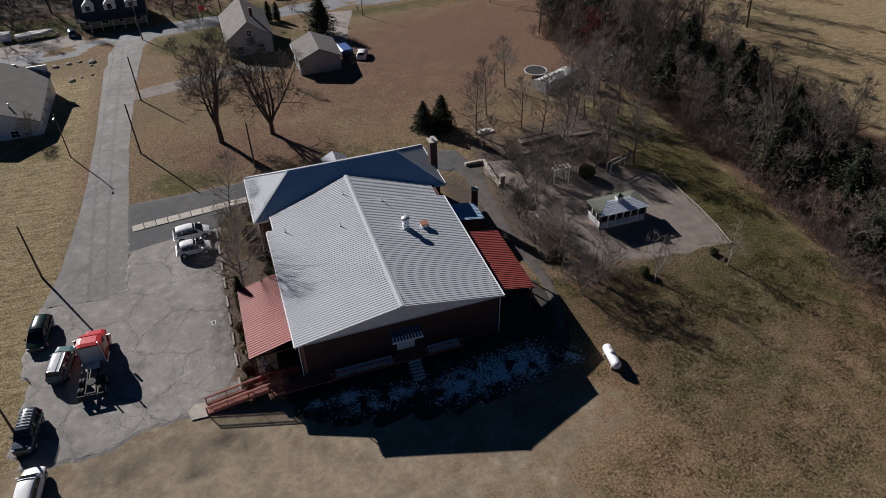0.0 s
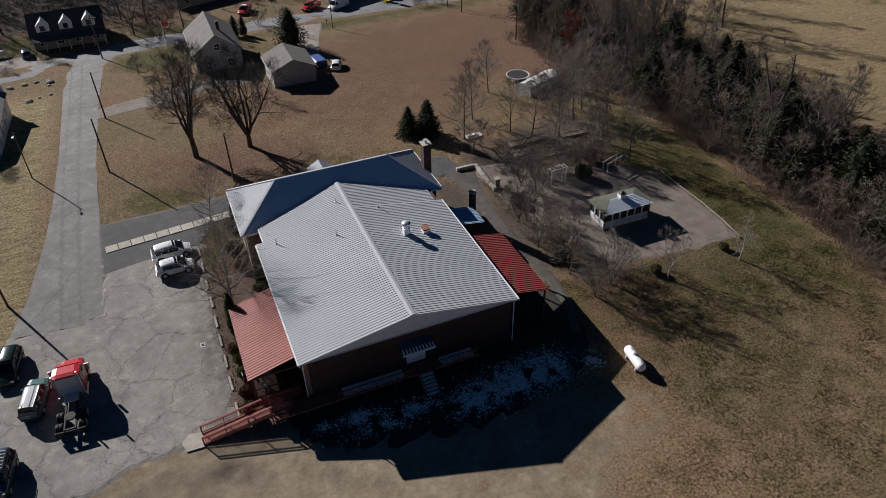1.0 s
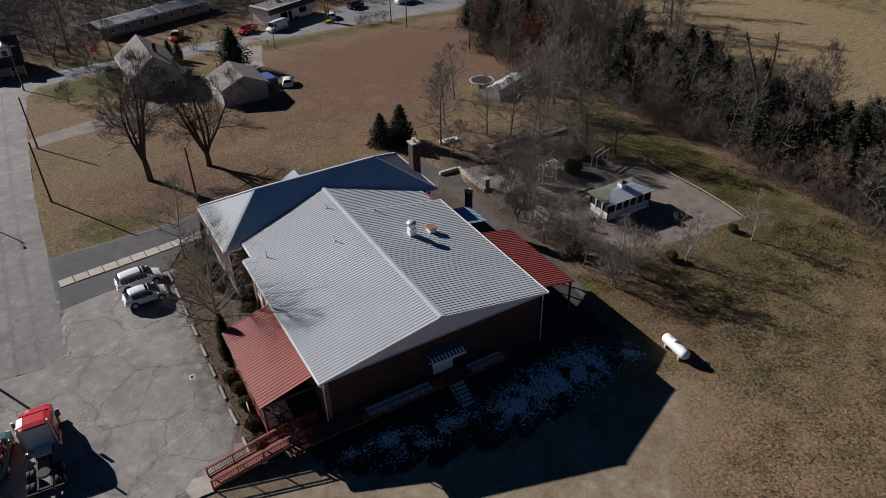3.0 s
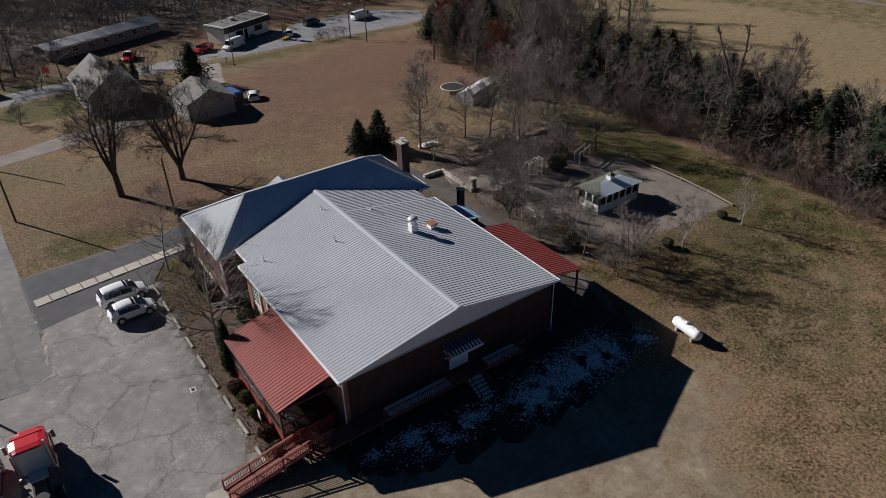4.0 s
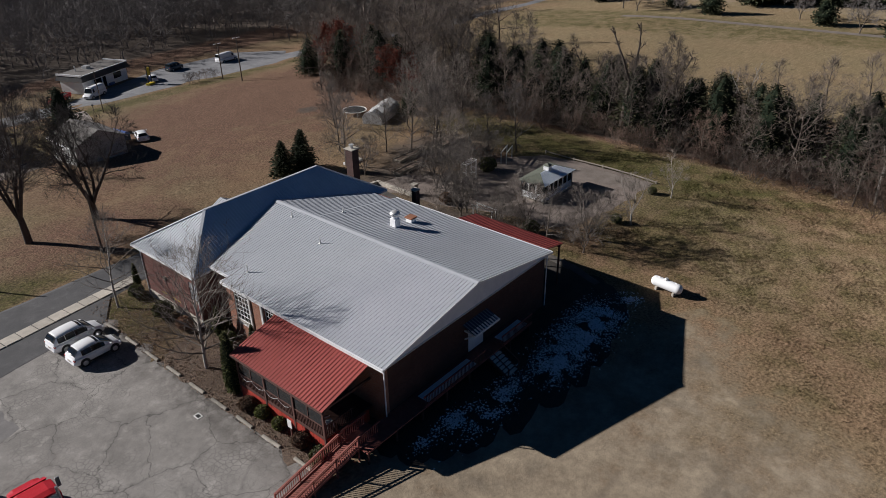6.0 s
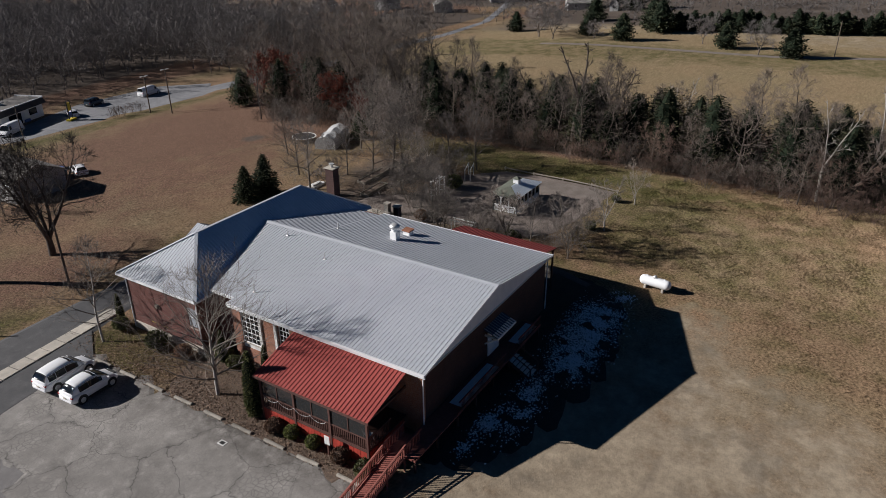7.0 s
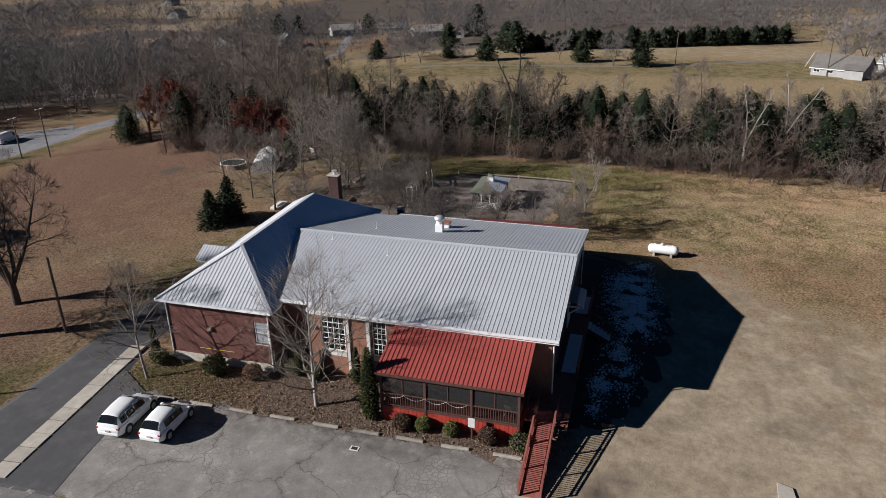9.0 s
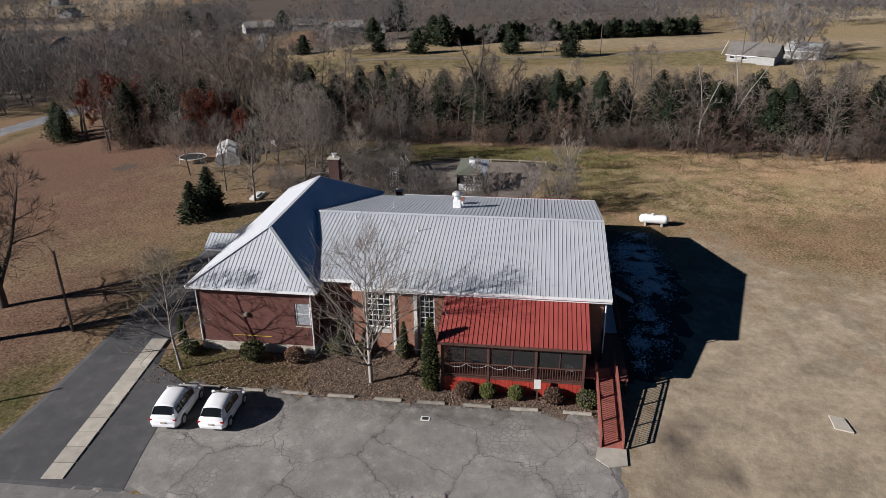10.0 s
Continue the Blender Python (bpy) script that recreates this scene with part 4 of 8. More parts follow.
# the wing: hipped roof over brick
wx0, wx1, wy0, wy1 = -1.06, 21.48, 20.47, 30.1
ra, rb, ry = 3.88, 16.77, 25.33
for poly in ([(wx0, wy0, WEAVE), (wx1, wy0, WEAVE), (rb, ry, WRIDGE), (ra, ry, WRIDGE)],
             [(wx0, wy1, WEAVE), (wx1, wy1, WEAVE), (rb, ry, WRIDGE), (ra, ry, WRIDGE)],
             [(wx0, wy0, WEAVE), (wx0, wy1, WEAVE), (ra, ry, WRIDGE)],
             [(wx1, wy0, WEAVE), (wx1, wy1, WEAVE), (rb, ry, WRIDGE)]):
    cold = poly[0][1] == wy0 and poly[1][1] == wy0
    slope = part("hip_slope", ribbed(poly), M["roof_frost_shade"] if cold else M["roof"], hall, "frosted ribbed metal hip, its shade painted blue" if cold else "light grey ribbed metal hip")
    part("roof_deck", slab_under(poly, 0.08), M["white_old"], slope)
hips = MB()
for a, b in (((wx0, wy0, WEAVE), (ra, ry, WRIDGE)), ((wx0, wy1, WEAVE), (ra, ry, WRIDGE)), ((wx1, wy0, WEAVE), (rb, ry, WRIDGE)), ((wx1, wy1, WEAVE), (rb, ry, WRIDGE)), ((ra, ry, WRIDGE), (rb, ry, WRIDGE))):
    hips.beam(Vector(a) + Vector((0, 0, 0.03)), Vector(b) + Vector((0, 0, 0.03)), 0.26, 0.05)
part("hip_cap", hips, M["roof"], hall)
wing = MB()
wz = WEAVE - 0.12
wing.box(-0.6, 21.0, 0.7, -0.3, 21.12, wz).box(-0.6, 22.28, 0.7, -0.3, 29.6, wz).box(-0.6, 21.12, 0.7, -0.3, 22.28, 2.4).box(-0.6, 21.12, 4.15, -0.3, 22.28, wz)
wing.box(-0.3, 21.0, 0.7, 21.0, 21.3, wz).box(-0.3, 29.3, 0.7, 21.0, 29.6, wz).box(20.7, 21.3, 0.7, 21.0, 29.3, wz)
part("wing_wall", wing, M["brick"], hall, "dark red brick wing wall")
part("foundation", MB().box(-0.64, 20.96, -0.4, 21.04, 29.64, 0.7), M["concrete"], hall, "pale concrete foundation course")
window("window", hall, -0.5, 21.7, 2.4, 4.15, 0.95, "w", 1, 2, label="white sash window with drawn blind in the wing", pane_mat="blind")
part("wall_vent", MB().bbox(-0.78, 25.85, 2.95, -0.58, 26.2, 3.25, 0.02).box(-0.80, 25.9, 3.0, -0.77, 26.15, 3.2), M["grey_wood"], hall, "small grey wall vent hood")
part("conduit", MB().tube((-0.63, 24.2, 1.3), (-0.63, 27.2, 1.3), 0.02, n=6), M["yellow"], hall, "thin yellow pipe along the wall")
for y in (21.02, 29.62):
    part("downpipe", MB().tube((-0.66, y, 0.1), (-0.66, y, wz - 0.3), 0.05).tube((-0.66, y, wz - 0.3), (-1.0, y, wz), 0.05), M["paint_white"], hall, "white downpipe")
gut = MB().box(wx0 - 0.12, wy0, WEAVE - 0.16, wx0, wy1, WEAVE).box(wx0, wy1, WEAVE - 0.16, wx1, wy1 + 0.12, WEAVE).box(wx1, wy0, WEAVE - 0.16, wx1 + 0.12, wy1, WEAVE).box(wx0, wy0 - 0.12, WEAVE - 0.16, 0.5, wy0, WEAVE).box(20.1, wy0 - 0.12, WEAVE - 0.16, wx1, wy0, WEAVE)
part("wing_gutter", gut, M["paint_white"], hall, "white eaves gutter")
part("wing_soffit", MB().box(wx0, wy0, WEAVE - 0.16, wx1, wy1, WEAVE - 0.12), M["white_old"], hall)
# north entry canopy
can = [(8.9, 30, 3.9), (8.9, 33.6, 3.9), (10.5, 33.6, 4.75), (10.5, 30, 4.75)]
canopy = part("entry_canopy", ribbed(can), M["roof"], hall, "small gabled entry canopy in grey metal")
part("canopy_slope", ribbed([(12.1, 30, 3.9), (12.1, 33.6, 3.9), (10.5, 33.6, 4.75), (10.5, 30, 4.75)]), M["roof"], canopy)
part("canopy_gable", MB().prism([(9.0, 33.45, 3.85), (12.0, 33.45, 3.85), (10.5, 33.45, 4.68)], (0, 0.08, 0)).box(8.95, 30, 3.7, 9.1, 33.5, 3.86).box(11.9, 30, 3.7, 12.05, 33.5, 3.86), M["paint_white"], canopy)
for x in (9.1, 11.9):
    part("canopy_post", MB().box(x - 0.07, 33.3, 0, x + 0.07, 33.44, 3.75), M["paint_white"], canopy)
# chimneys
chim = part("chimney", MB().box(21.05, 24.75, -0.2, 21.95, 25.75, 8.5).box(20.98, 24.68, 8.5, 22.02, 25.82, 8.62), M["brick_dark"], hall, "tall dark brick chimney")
part("chimney_cap", MB().box(20.93, 24.63, 8.62, 22.07, 25.87, 8.70), M["concrete"], chim)
part("flue_pot", MB().tube((21.5, 25.25, 8.7), (21.5, 25.25, 9.0), 0.16).tube((21.5, 25.25, 9.05), (21.5, 25.25, 9.1), 0.28), M["galv"], chim)
# east lean-to annex and its stack
part("annex_wall", MB().box(20.1, 15.8, -0.1, 24.3, 18.8, 2.75), M["brick"], hall)
# Lean-to takes the same blue, shade painted as roof colour.
part("annex_roof", ribbed([(24.6, 15.55, 2.85), (24.6, 19.0, 2.85), (20.6, 19.0, 3.5), (20.6, 15.55, 3.5)]), M["roof_frost_shade"], hall, "low metal lean-to roof, its shade painted blue")
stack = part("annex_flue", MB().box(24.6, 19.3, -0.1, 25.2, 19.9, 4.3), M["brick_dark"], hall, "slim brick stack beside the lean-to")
part("stack_cap", MB().box(24.53, 19.23, 4.3, 25.27, 19.97, 4.42), M["concrete"], stack)
# roof fittings
vent = part("roof_fan", MB().bbox(13.85, 11.9, 6.4, 14.5, 12.55, 7.35, 0.03).lathe([(0.28, 7.35), (0.3, 7.4), (0.3, 7.62), (0.22, 7.66)], 16, pose(14.18, 12.22, 0)), M["paint_white"], hall, "white roof exhaust fan on a curb")
part("fan_cowl", MB().lathe([(0.38, 7.66), (0.46, 7.72), (0.46, 7.88), (0.30, 8.02), (0.05, 8.06)], 18, pose(14.18, 12.22, 0)), M["galv"], vent, smooth=True)
hatch = part("roof_hatch", MB().bbox(15.9, 11.9, 6.1, 16.55, 12.6, 6.62, 0.02), M["paint_white"], hall, "small roof hatch with rusty lid")
part("hatch_lid", MB().bbox(15.82, 11.82, 6.62, 16.63, 12.68, 6.74, 0.02), M["rust"], hatch)
for x, y, h in ((1.9, 17.0, 0.75), (7.6, 14.6, 0.6), (9.1, 20.0, 0.45), (13.0, 17.6, 0.6)):
    p = part("vent_pipe", MB().tube((x, y, hz(x) - 0.1), (x, y, hz(x) + h), 0.05), M["galv"], hall, "thin plumbing vent pipe")
    part("pipe_boot", MB().lathe([(0.14, 0), (0.07, 0.08)], 10, pose(x, y, hz(x) + 0.01)), M["galv"], p)

# ---- west porch ----
porch = thing("covered_porch", (0, 0, 0), "covered porch with red metal roof, railing and red board skirt", "porch")
PY0, PY1, PX = 1.85, 11.1, -3.9
DK = 1.2
proof = [(-4.22, 1.52, 3.86), (-4.22, 11.4, 3.86), (0.42, 11.4, 5.14), (0.42, 1.52, 5.14)]
slope = part("porch_roof", ribbed(proof, 0.305, 0.036), M["roof_red"], porch, "red ribbed metal roofing")
part("roof_deck", slab_under(proof, 0.07), M["dark_wood"], slope)
part("porch_fascia", MB().box(-4.24, 1.5, 3.66, -4.2, 11.42, 3.84), M["dark_wood"], porch)
part("deck", MB().box(PX - 0.05, PY0, DK - 0.12, 0.45, PY1, DK), M["dark_wood"], porch)
part("header_beam", MB().box(PX - 0.07, PY0, 3.42, PX + 0.07, PY1, 3.66).box(PX, PY0 - 0.05, 3.5, 0.45, PY0 + 0.08, 3.66).box(PX, PY1 - 0.08, 3.5, 0.45, PY1 + 0.05, 3.66), M["dark_wood"], porch)
post_y = [PY0, 4.93, 8.05, PY1]
for y in post_y:
    part("post", MB().box(PX - 0.08, y - 0.08, 0, PX + 0.08, y + 0.08, 3.45), M["dark_wood"], porch)
for y in (3.4, 6.5, 9.6):
    part("screen_post", MB().box(PX - 0.04, y - 0.03, DK + 1.0, PX + 0.04, y + 0.03, 3.45), M["dark_wood"], porch)
for a, b in zip(post_y, post_y[1:]):
    part("screen", MB().box(PX - 0.006, a + 0.09, DK + 1.04, PX + 0.006, b - 0.09, 3.42), M["screen"], porch, "dark insect screen")
bal = MB().box(-0.02, -0.02, DK + 0.12, 0.02, 0.02, DK + 0.95)
bal_mesh = None
for a, b in zip(post_y, post_y[1:]):
    rail = part("railing", MB().box(PX - 0.05, a + 0.08, DK + 0.95, PX + 0.05, b - 0.08, DK + 1.03).box(PX - 0.035, a + 0.08, DK + 0.06, PX + 0.035, b - 0.08, DK + 0.13), M["dark_wood"], porch)
    n = int((b - a) / 0.17)
    for i in range(n):
        if bal_mesh is None:
            bal_mesh = bal.mesh("baluster", M["dark_wood"])
        o = new("baluster", bal_mesh)
        o.parent, o.location = rail, (PX, a + 0.17 + i * (b - a - 0.3) / (n - 1), 0)
srail = part("railing", MB().box(PX, PY0 - 0.04, DK + 0.95, -1.4, PY0 + 0.04, DK + 1.03).box(PX, PY0 - 0.03, DK + 0.06, -1.4, PY0 + 0.03, DK + 0.13), M["dark_wood"], porch)
for i in range(14):
    o = new("baluster", bal_mesh)
    o.parent, o.location = srail, (PX + 0.2 + i * 0.17, PY0, 0)
board_mesh = MB().bbox(-0.03, -0.135, 0.0, 0.02, 0.135, DK - 0.12, 0.01).mesh("skirt_board", M["red_board"])
n = int((PY1 - PY0) / 0.28)
for i in range(n):
    o = new("skirt_board", board_mesh)
    o.parent, o.location = porch, (PX - 0.02 + 0.008 * (i % 2), PY0 + 0.22 + i * 0.28, 0.03)
for i in range(14):
    o = new("skirt_board", board_mesh)
    o.parent, o.location, o.rotation_euler = porch, (PX + 0.2 + i * 0.28, PY0 - 0.02, 0.03), (0, 0, radians(90))
part("back_door", MB().box(0.38, 5.6, DK, 0.44, 6.6, DK + 2.05), M["glass"], porch, "dark glazed door onto the porch")
# rope light draped on the railing
rope = bpy.data.curves.new("rope_light", "CURVE")
rope.dimensions, rope.bevel_depth, rope.bevel_resolution = "3D", 0.008, 1
sp = rope.splines.new("POLY")
pts = []
for a, b in ((5.2, 6.6), (6.6, 8.05), (8.05, 9.5), (9.5, 10.9)):
    pts += [(PX - 0.09, a + (b - a) * i / 8, DK + 1.0 - 0.30 * (1 - (2 * i / 8 - 1) ** 2)) for i in range(9)]
sp.points.add(len(pts) - 1)
for p, c in zip(sp.points, pts):
    p.co = (*c, 1)
rope.materials.append(M["paint_white"])
tagged(new("rope_light", rope), "white rope light draped along the porch railing", "light string")
# porch furniture
chair = thing("plastic_chair", (-2.9, 2.6, DK), "white plastic garden chair on the porch", "chair", turn=70)
part("seat", MB().bbox(-0.24, -0.24, 0.38, 0.24, 0.24, 0.43, 0.02), M["paint_white"], chair)
part("backrest", MB().add([(-0.24, 0.2, 0.42), (0.24, 0.2, 0.42), (0.22, 0.34, 0.9), (-0.22, 0.34, 0.9), (-0.24, 0.24, 0.42), (0.24, 0.24, 0.42), (0.22, 0.38, 0.9), (-0.22, 0.38, 0.9)], [(0, 1, 2, 3), (7, 6, 5, 4), (0, 4, 5, 1), (2, 6, 7, 3), (1, 5, 6, 2), (0, 3, 7, 4)]), M["paint_white"], chair)
for sx in (-1, 1):
    part("armrest", MB().bbox(sx * 0.27 - 0.03, -0.2, 0.6, sx * 0.27 + 0.03, 0.28, 0.64, 0.01), M["paint_white"], chair)
    for sy in (-1, 1):
        part("leg", MB().tube((sx * 0.21, sy * 0.2, 0.4), (sx * 0.26, sy * 0.25, 0), 0.025, n=6), M["paint_white"], chair)
canoe = thing("canoe", (-2.4, 7.2, DK + 1.75), "white upturned boat stored under the porch roof", "boat", turn=90)
part("hull", MB().loft([[(x, w * math.cos(a), 0.32 * math.sin(a) * (0.4 + 0.6 * w / 0.42)) for a in [math.pi * i / 8 for i in range(9)]] for x, w in ((-1.6, 0.03), (-1.2, 0.2), (-0.6, 0.36), (0, 0.42), (0.6, 0.36), (1.2, 0.2), (1.6, 0.03))]), M["white_old"], canoe, smooth=True)
part("hull_hanger", MB().tube((-0.8, 0, 0.25), (-0.8, 0, 0.75), 0.015, n=5).tube((0.8, 0, 0.25), (0.8, 0, 0.75), 0.015, n=5), M["galv"], canoe)

# ---- east awning ----
awning = thing("east_awning", (0, 0, 0), "long red metal awning on posts beside the hall", "awning")
ar = [(24.45, 1.25, 4.2), (24.45, 11.25, 4.2), (20.0, 11.25, 5.16), (20.0, 1.25, 5.16)]
slope = part("awning_roof", ribbed(ar, 0.305, 0.036), M["roof_red"], awning, "red ribbed metal roofing")
part("roof_deck", slab_under(ar, 0.07), M["dark_wood"], slope)
part("awning_beam", MB().box(24.1, 1.4, 3.85, 24.25, 11.1, 4.08), M["dark_wood"], awning)
for y in (1.5, 4.7, 7.9, 11.0):
    part("post", MB().box(24.1, y - 0.07, -0.1, 24.25, y + 0.07, 3.9), M["dark_wood"], awning)

# ---- south door, canopy, deck, steps ----
part("south_door", MB().box(9.5, 0.36, 1.2, 11.3, 0.47, 3.35), M["siding"], hall, "white double door with wreath under a canopy")
part("door_wreath", MB().add(*(lambda R, r, n, m: ([(10.4 + (R + r * math.cos(b)) * math.cos(a), 0.33 + r * math.sin(b), 2.55 + (R + r * math.cos(b)) * math.sin(a)) for a in [2 * math.pi * i / n for i in range(n)] for b in [2 * math.pi * j / m for j in range(m)]], [(i * m + j, ((i + 1) % n) * m + j, ((i + 1) % n) * m + (j + 1) % m, i * m + (j + 1) % m) for i in range(n) for j in range(m)]))(0.3, 0.06, 16, 6)), M["needle"], hall, "green door wreath")
dc = [(8.85, -0.75, 3.55), (11.9, -0.75, 3.55), (11.9, 0.45, 4.0), (8.85, 0.45, 4.0)]
dcan = part("door_canopy", ribbed(dc, 0.3, 0.05), M["canopy_blue"], hall, "small dark metal door canopy with scalloped edge")
for i in range(10):
    part("canopy_rib", MB().beam((8.98 + i * 0.31, -0.76, 3.575), (8.98 + i * 0.31, -0.32, 3.745), 0.13, 0.05), M["paint_white"], dcan)
part("canopy_fascia", MB().box(8.83, -0.8, 3.38, 11.92, -0.74, 3.56), M["paint_white"], dcan)
for x in (9.1, 11.65):
    part("canopy_bracket", MB().box(x - 0.06, -0.65, 3.3, x + 0.06, 0.45, 3.42).beam((x, -0.55, 3.35), (x, 0.43, 2.6), 0.1), M["paint_white"], dcan)
deck = thing("south_deck", (0, 0, 0), "dark timber deck with railings along the end wall", "deck")
part("deck_floor", MB().box(-3.0, -1.15, 0.98, 16.0, 0.42, 1.1), M["ramp_wood"], deck)
for i in range(8):
    part("deck_post", MB().box(-2.9 + i * 2.65, -1.1, -0.2, -2.78 + i * 2.65, -0.98, 1.1), M["dark_wood"], deck)
dbal = MB().box(-0.018, -0.018, 1.15, 0.018, 0.018, 1.95).mesh("deck_baluster", M["dark_wood"])
for a, b in ((2.6, 9.6), (11.8, 16.0)):
    r = part("deck_railing", MB().box(a, -1.16, 1.93, b, -1.06, 2.0).box(a, -1.14, 1.14, b, -1.08, 1.2), M["ramp_wood"], deck)
    n = int((b - a) / 0.16)
    for i in range(n):
        o = new("deck_baluster", dbal)
        o.parent, o.location = r, (a + 0.1 + i * (b - a - 0.2) / (n - 1), -1.11, 0)
for a, b in ((3.2, 8.8), (12.4, 15.6)):
    part("snow_cover", MB().box(a, -0.95, 1.1, b, 0.05, 1.125), M["snow"], deck, "thin snow lying on the deck")
steps = thing("timber_steps", (10.7, -1.15, 0), "timber steps down from the deck to the lawn", "steps")
for i in range(6):
    part("tread", MB().bbox(-0.65, -0.32 - i * 0.3, 0.93 - i * 0.175, 0.65, -0.02 - i * 0.3, 0.98 - i * 0.175, 0.01), M["white_old"], steps)
for sx in (-1, 1):
    part("stringer", MB().beam((sx * 0.68, 0, 0.95), (sx * 0.68, -1.95, -0.1), 0.05, 0.28), M["dark_wood"], steps)
    part("handrail", MB().beam((sx * 0.68, 0, 1.9), (sx * 0.68, -1.95, 0.85), 0.07, 0.07).box(sx * 0.68 - 0.05, -1.95, -0.1, sx * 0.68 + 0.05, -1.85, 0.9), M["dark_wood"], steps)

# ---- access ramp ----
rampway = thing("access_ramp", (0, 0, 0), "red-stained timber access ramp with railings on both sides", "ramp")
R0, R1, RY0, RY1 = -8.9, -3.0, -0.35, 0.95
rz = lambda x: 0.06 + (x - R0) / (R1 - R0) * 1.02
nplk = 38
plank = MB().bbox(-0.072, RY0, -0.03, 0.072, RY1, 0.0, 0.006).mesh("ramp_plank", M["ramp_wood"])
for i in range(nplk):
    o = new("ramp_plank", plank)
    x = R0 + 0.08 + i * (R1 - R0) / nplk
    o.parent, o.location, o.rotation_euler = rampway, (x, 0, rz(x)), (0, -math.atan2(1.02, R1 - R0), 0)
part("landing", MB().box(R1, RY0, 0.98, -1.0, 1.6, 1.08), M["ramp_wood"], rampway)
rbal = MB().box(-0.018, -0.018, 0.1, 0.018, 0.018, 0.86).mesh("ramp_baluster", M["ramp_wood"])
for y in (RY0, RY1):
    r = part("ramp_railing", MB().beam((R0, y, rz(R0) + 0.92), (R1, y, rz(R1) + 0.92), 0.1, 0.05).beam((R0, y, rz(R0) + 0.74), (R1, y, rz(R1) + 0.74), 0.04, 0.09).beam((R0, y, rz(R0) + 0.1), (R1, y, rz(R1) + 0.1), 0.04, 0.09).beam((R1, y, rz(R1) + 0.92), (R1 + 2, y, rz(R1) + 0.92), 0.1, 0.05), M["ramp_wood"], rampway)
    for i in range(45):
        o = new("ramp_baluster", rbal)
        x = R0 + 0.1 + i * (R1 - R0 + 1.8) / 45
        o.parent, o.location = r, (x, y, rz(min(x, R1)))
    for i in range(4):
        x = R0 + 0.05 + i * (R1 - R0 - 0.1) / 3
        part("ramp_post", MB().box(x - 0.05, y - 0.05, -0.1, x + 0.05, y + 0.05, rz(x) + 0.95), M["ramp_wood"], rampway)
part("ramp_stringer", MB().beam((R0, RY0 + 0.05, rz(R0) - 0.12), (R1, RY0 + 0.05, rz(R1) - 0.12), 0.05, 0.2).beam((R0, RY1 - 0.05, rz(R0) - 0.12), (R1, RY1 - 0.05, rz(R1) - 0.12), 0.05, 0.2), M["ramp_wood"], rampway)
solid("ramp_pad", MB().prism([(-10.3, -0.5, 0.0), (-8.85, -0.55, 0.0), (-8.85, 1.1, 0.0), (-9.9, 1.3, 0.0), (-10.6, 0.6, 0)], (0, 0, 0.07)), M["concrete"], "pale concrete pad at the foot of the ramp", "pad", "structure")

# snow left in the hall's shade
rng = random.Random(4)
mb = MB()
def snow_patch(cx, cy, n, sx, sy):
    for _ in range(int(n * 2.2)):
        x, y = cx + rng.gauss(0, sx), cy + rng.gauss(0, sy)
        if y > -1.4 or (y < -7.4 - (x - 4) * 0.05) or noise.noise((x * 0.9, y * 0.9, 7)) < rng.uniform(-0.5, 0.15):
            continue
        r = 0.02 + 0.09 * rng.random() ** 2
        k = rng.randint(5, 8)
        a0 = rng.random() * 6.28
        ring = [(x + r * rng.uniform(0.4, 1.4) * math.cos(a0 + 6.283 * i / k), y + r * rng.uniform(0.4, 1.2) * math.sin(a0 + 6.283 * i / k)) for i in range(k)]
        mb.add([(a, b, 0.01) for a, b in ring] + [(x, y, 0.075)], [(i, (i + 1) % k, k) for i in range(k)])
for x, y, n, sx, sy in ((18.6, -4.4, 2600, 2.3, 1.1), (21.8, -4.0, 900, 1.1, 1.1), (14.0, -5.0, 1300, 1.5, 0.9), (8.6, -3.6, 420, 1.2, 0.5), (3.9, -2.7, 420, 1.0, 0.4), (5.8, -4.4, 380, 1.5, 0.5), (26.0, -4.9, 200, 0.5, 0.5), (1.0, -2.6, 120, 0.6, 0.3)):
    snow_patch(x, y, n, sx, sy)
solid("snow_patches", mb, M["snow"], "scattered patches of old snow on shaded grass", "snow", "stuff")

# ---- garden pavilion ----
def arch_panel(w, h, z0, m, t=0.06):
    """A board w wide that hangs from z0 + h with a round-headed opening under it, and a low baluster panel."""
    r = w / 2 - 0.07
    zc = z0 + h - r - 0.16
    mb = MB()
    n = 10
    arc = [(-r * math.cos(math.pi * i / n), zc + r * math.sin(math.pi * i / n)) for i in range(n + 1)]
    for (xa, za), (xb, zb) in zip(arc, arc[1:]):
        mb.prism([m @ Vector((xa, -t / 2, za)), m @ Vector((xb, -t / 2, zb)), m @ Vector((xb, -t / 2, z0 + h)), m @ Vector((xa, -t / 2, z0 + h))], m.to_3x3() @ Vector((0, t, 0)))
    for s in (-1, 1):
        mb.box(min(s * r, s * w / 2), -t / 2, zc - 0.3, max(s * r, s * w / 2), t / 2, z0 + h, m)
    return mb


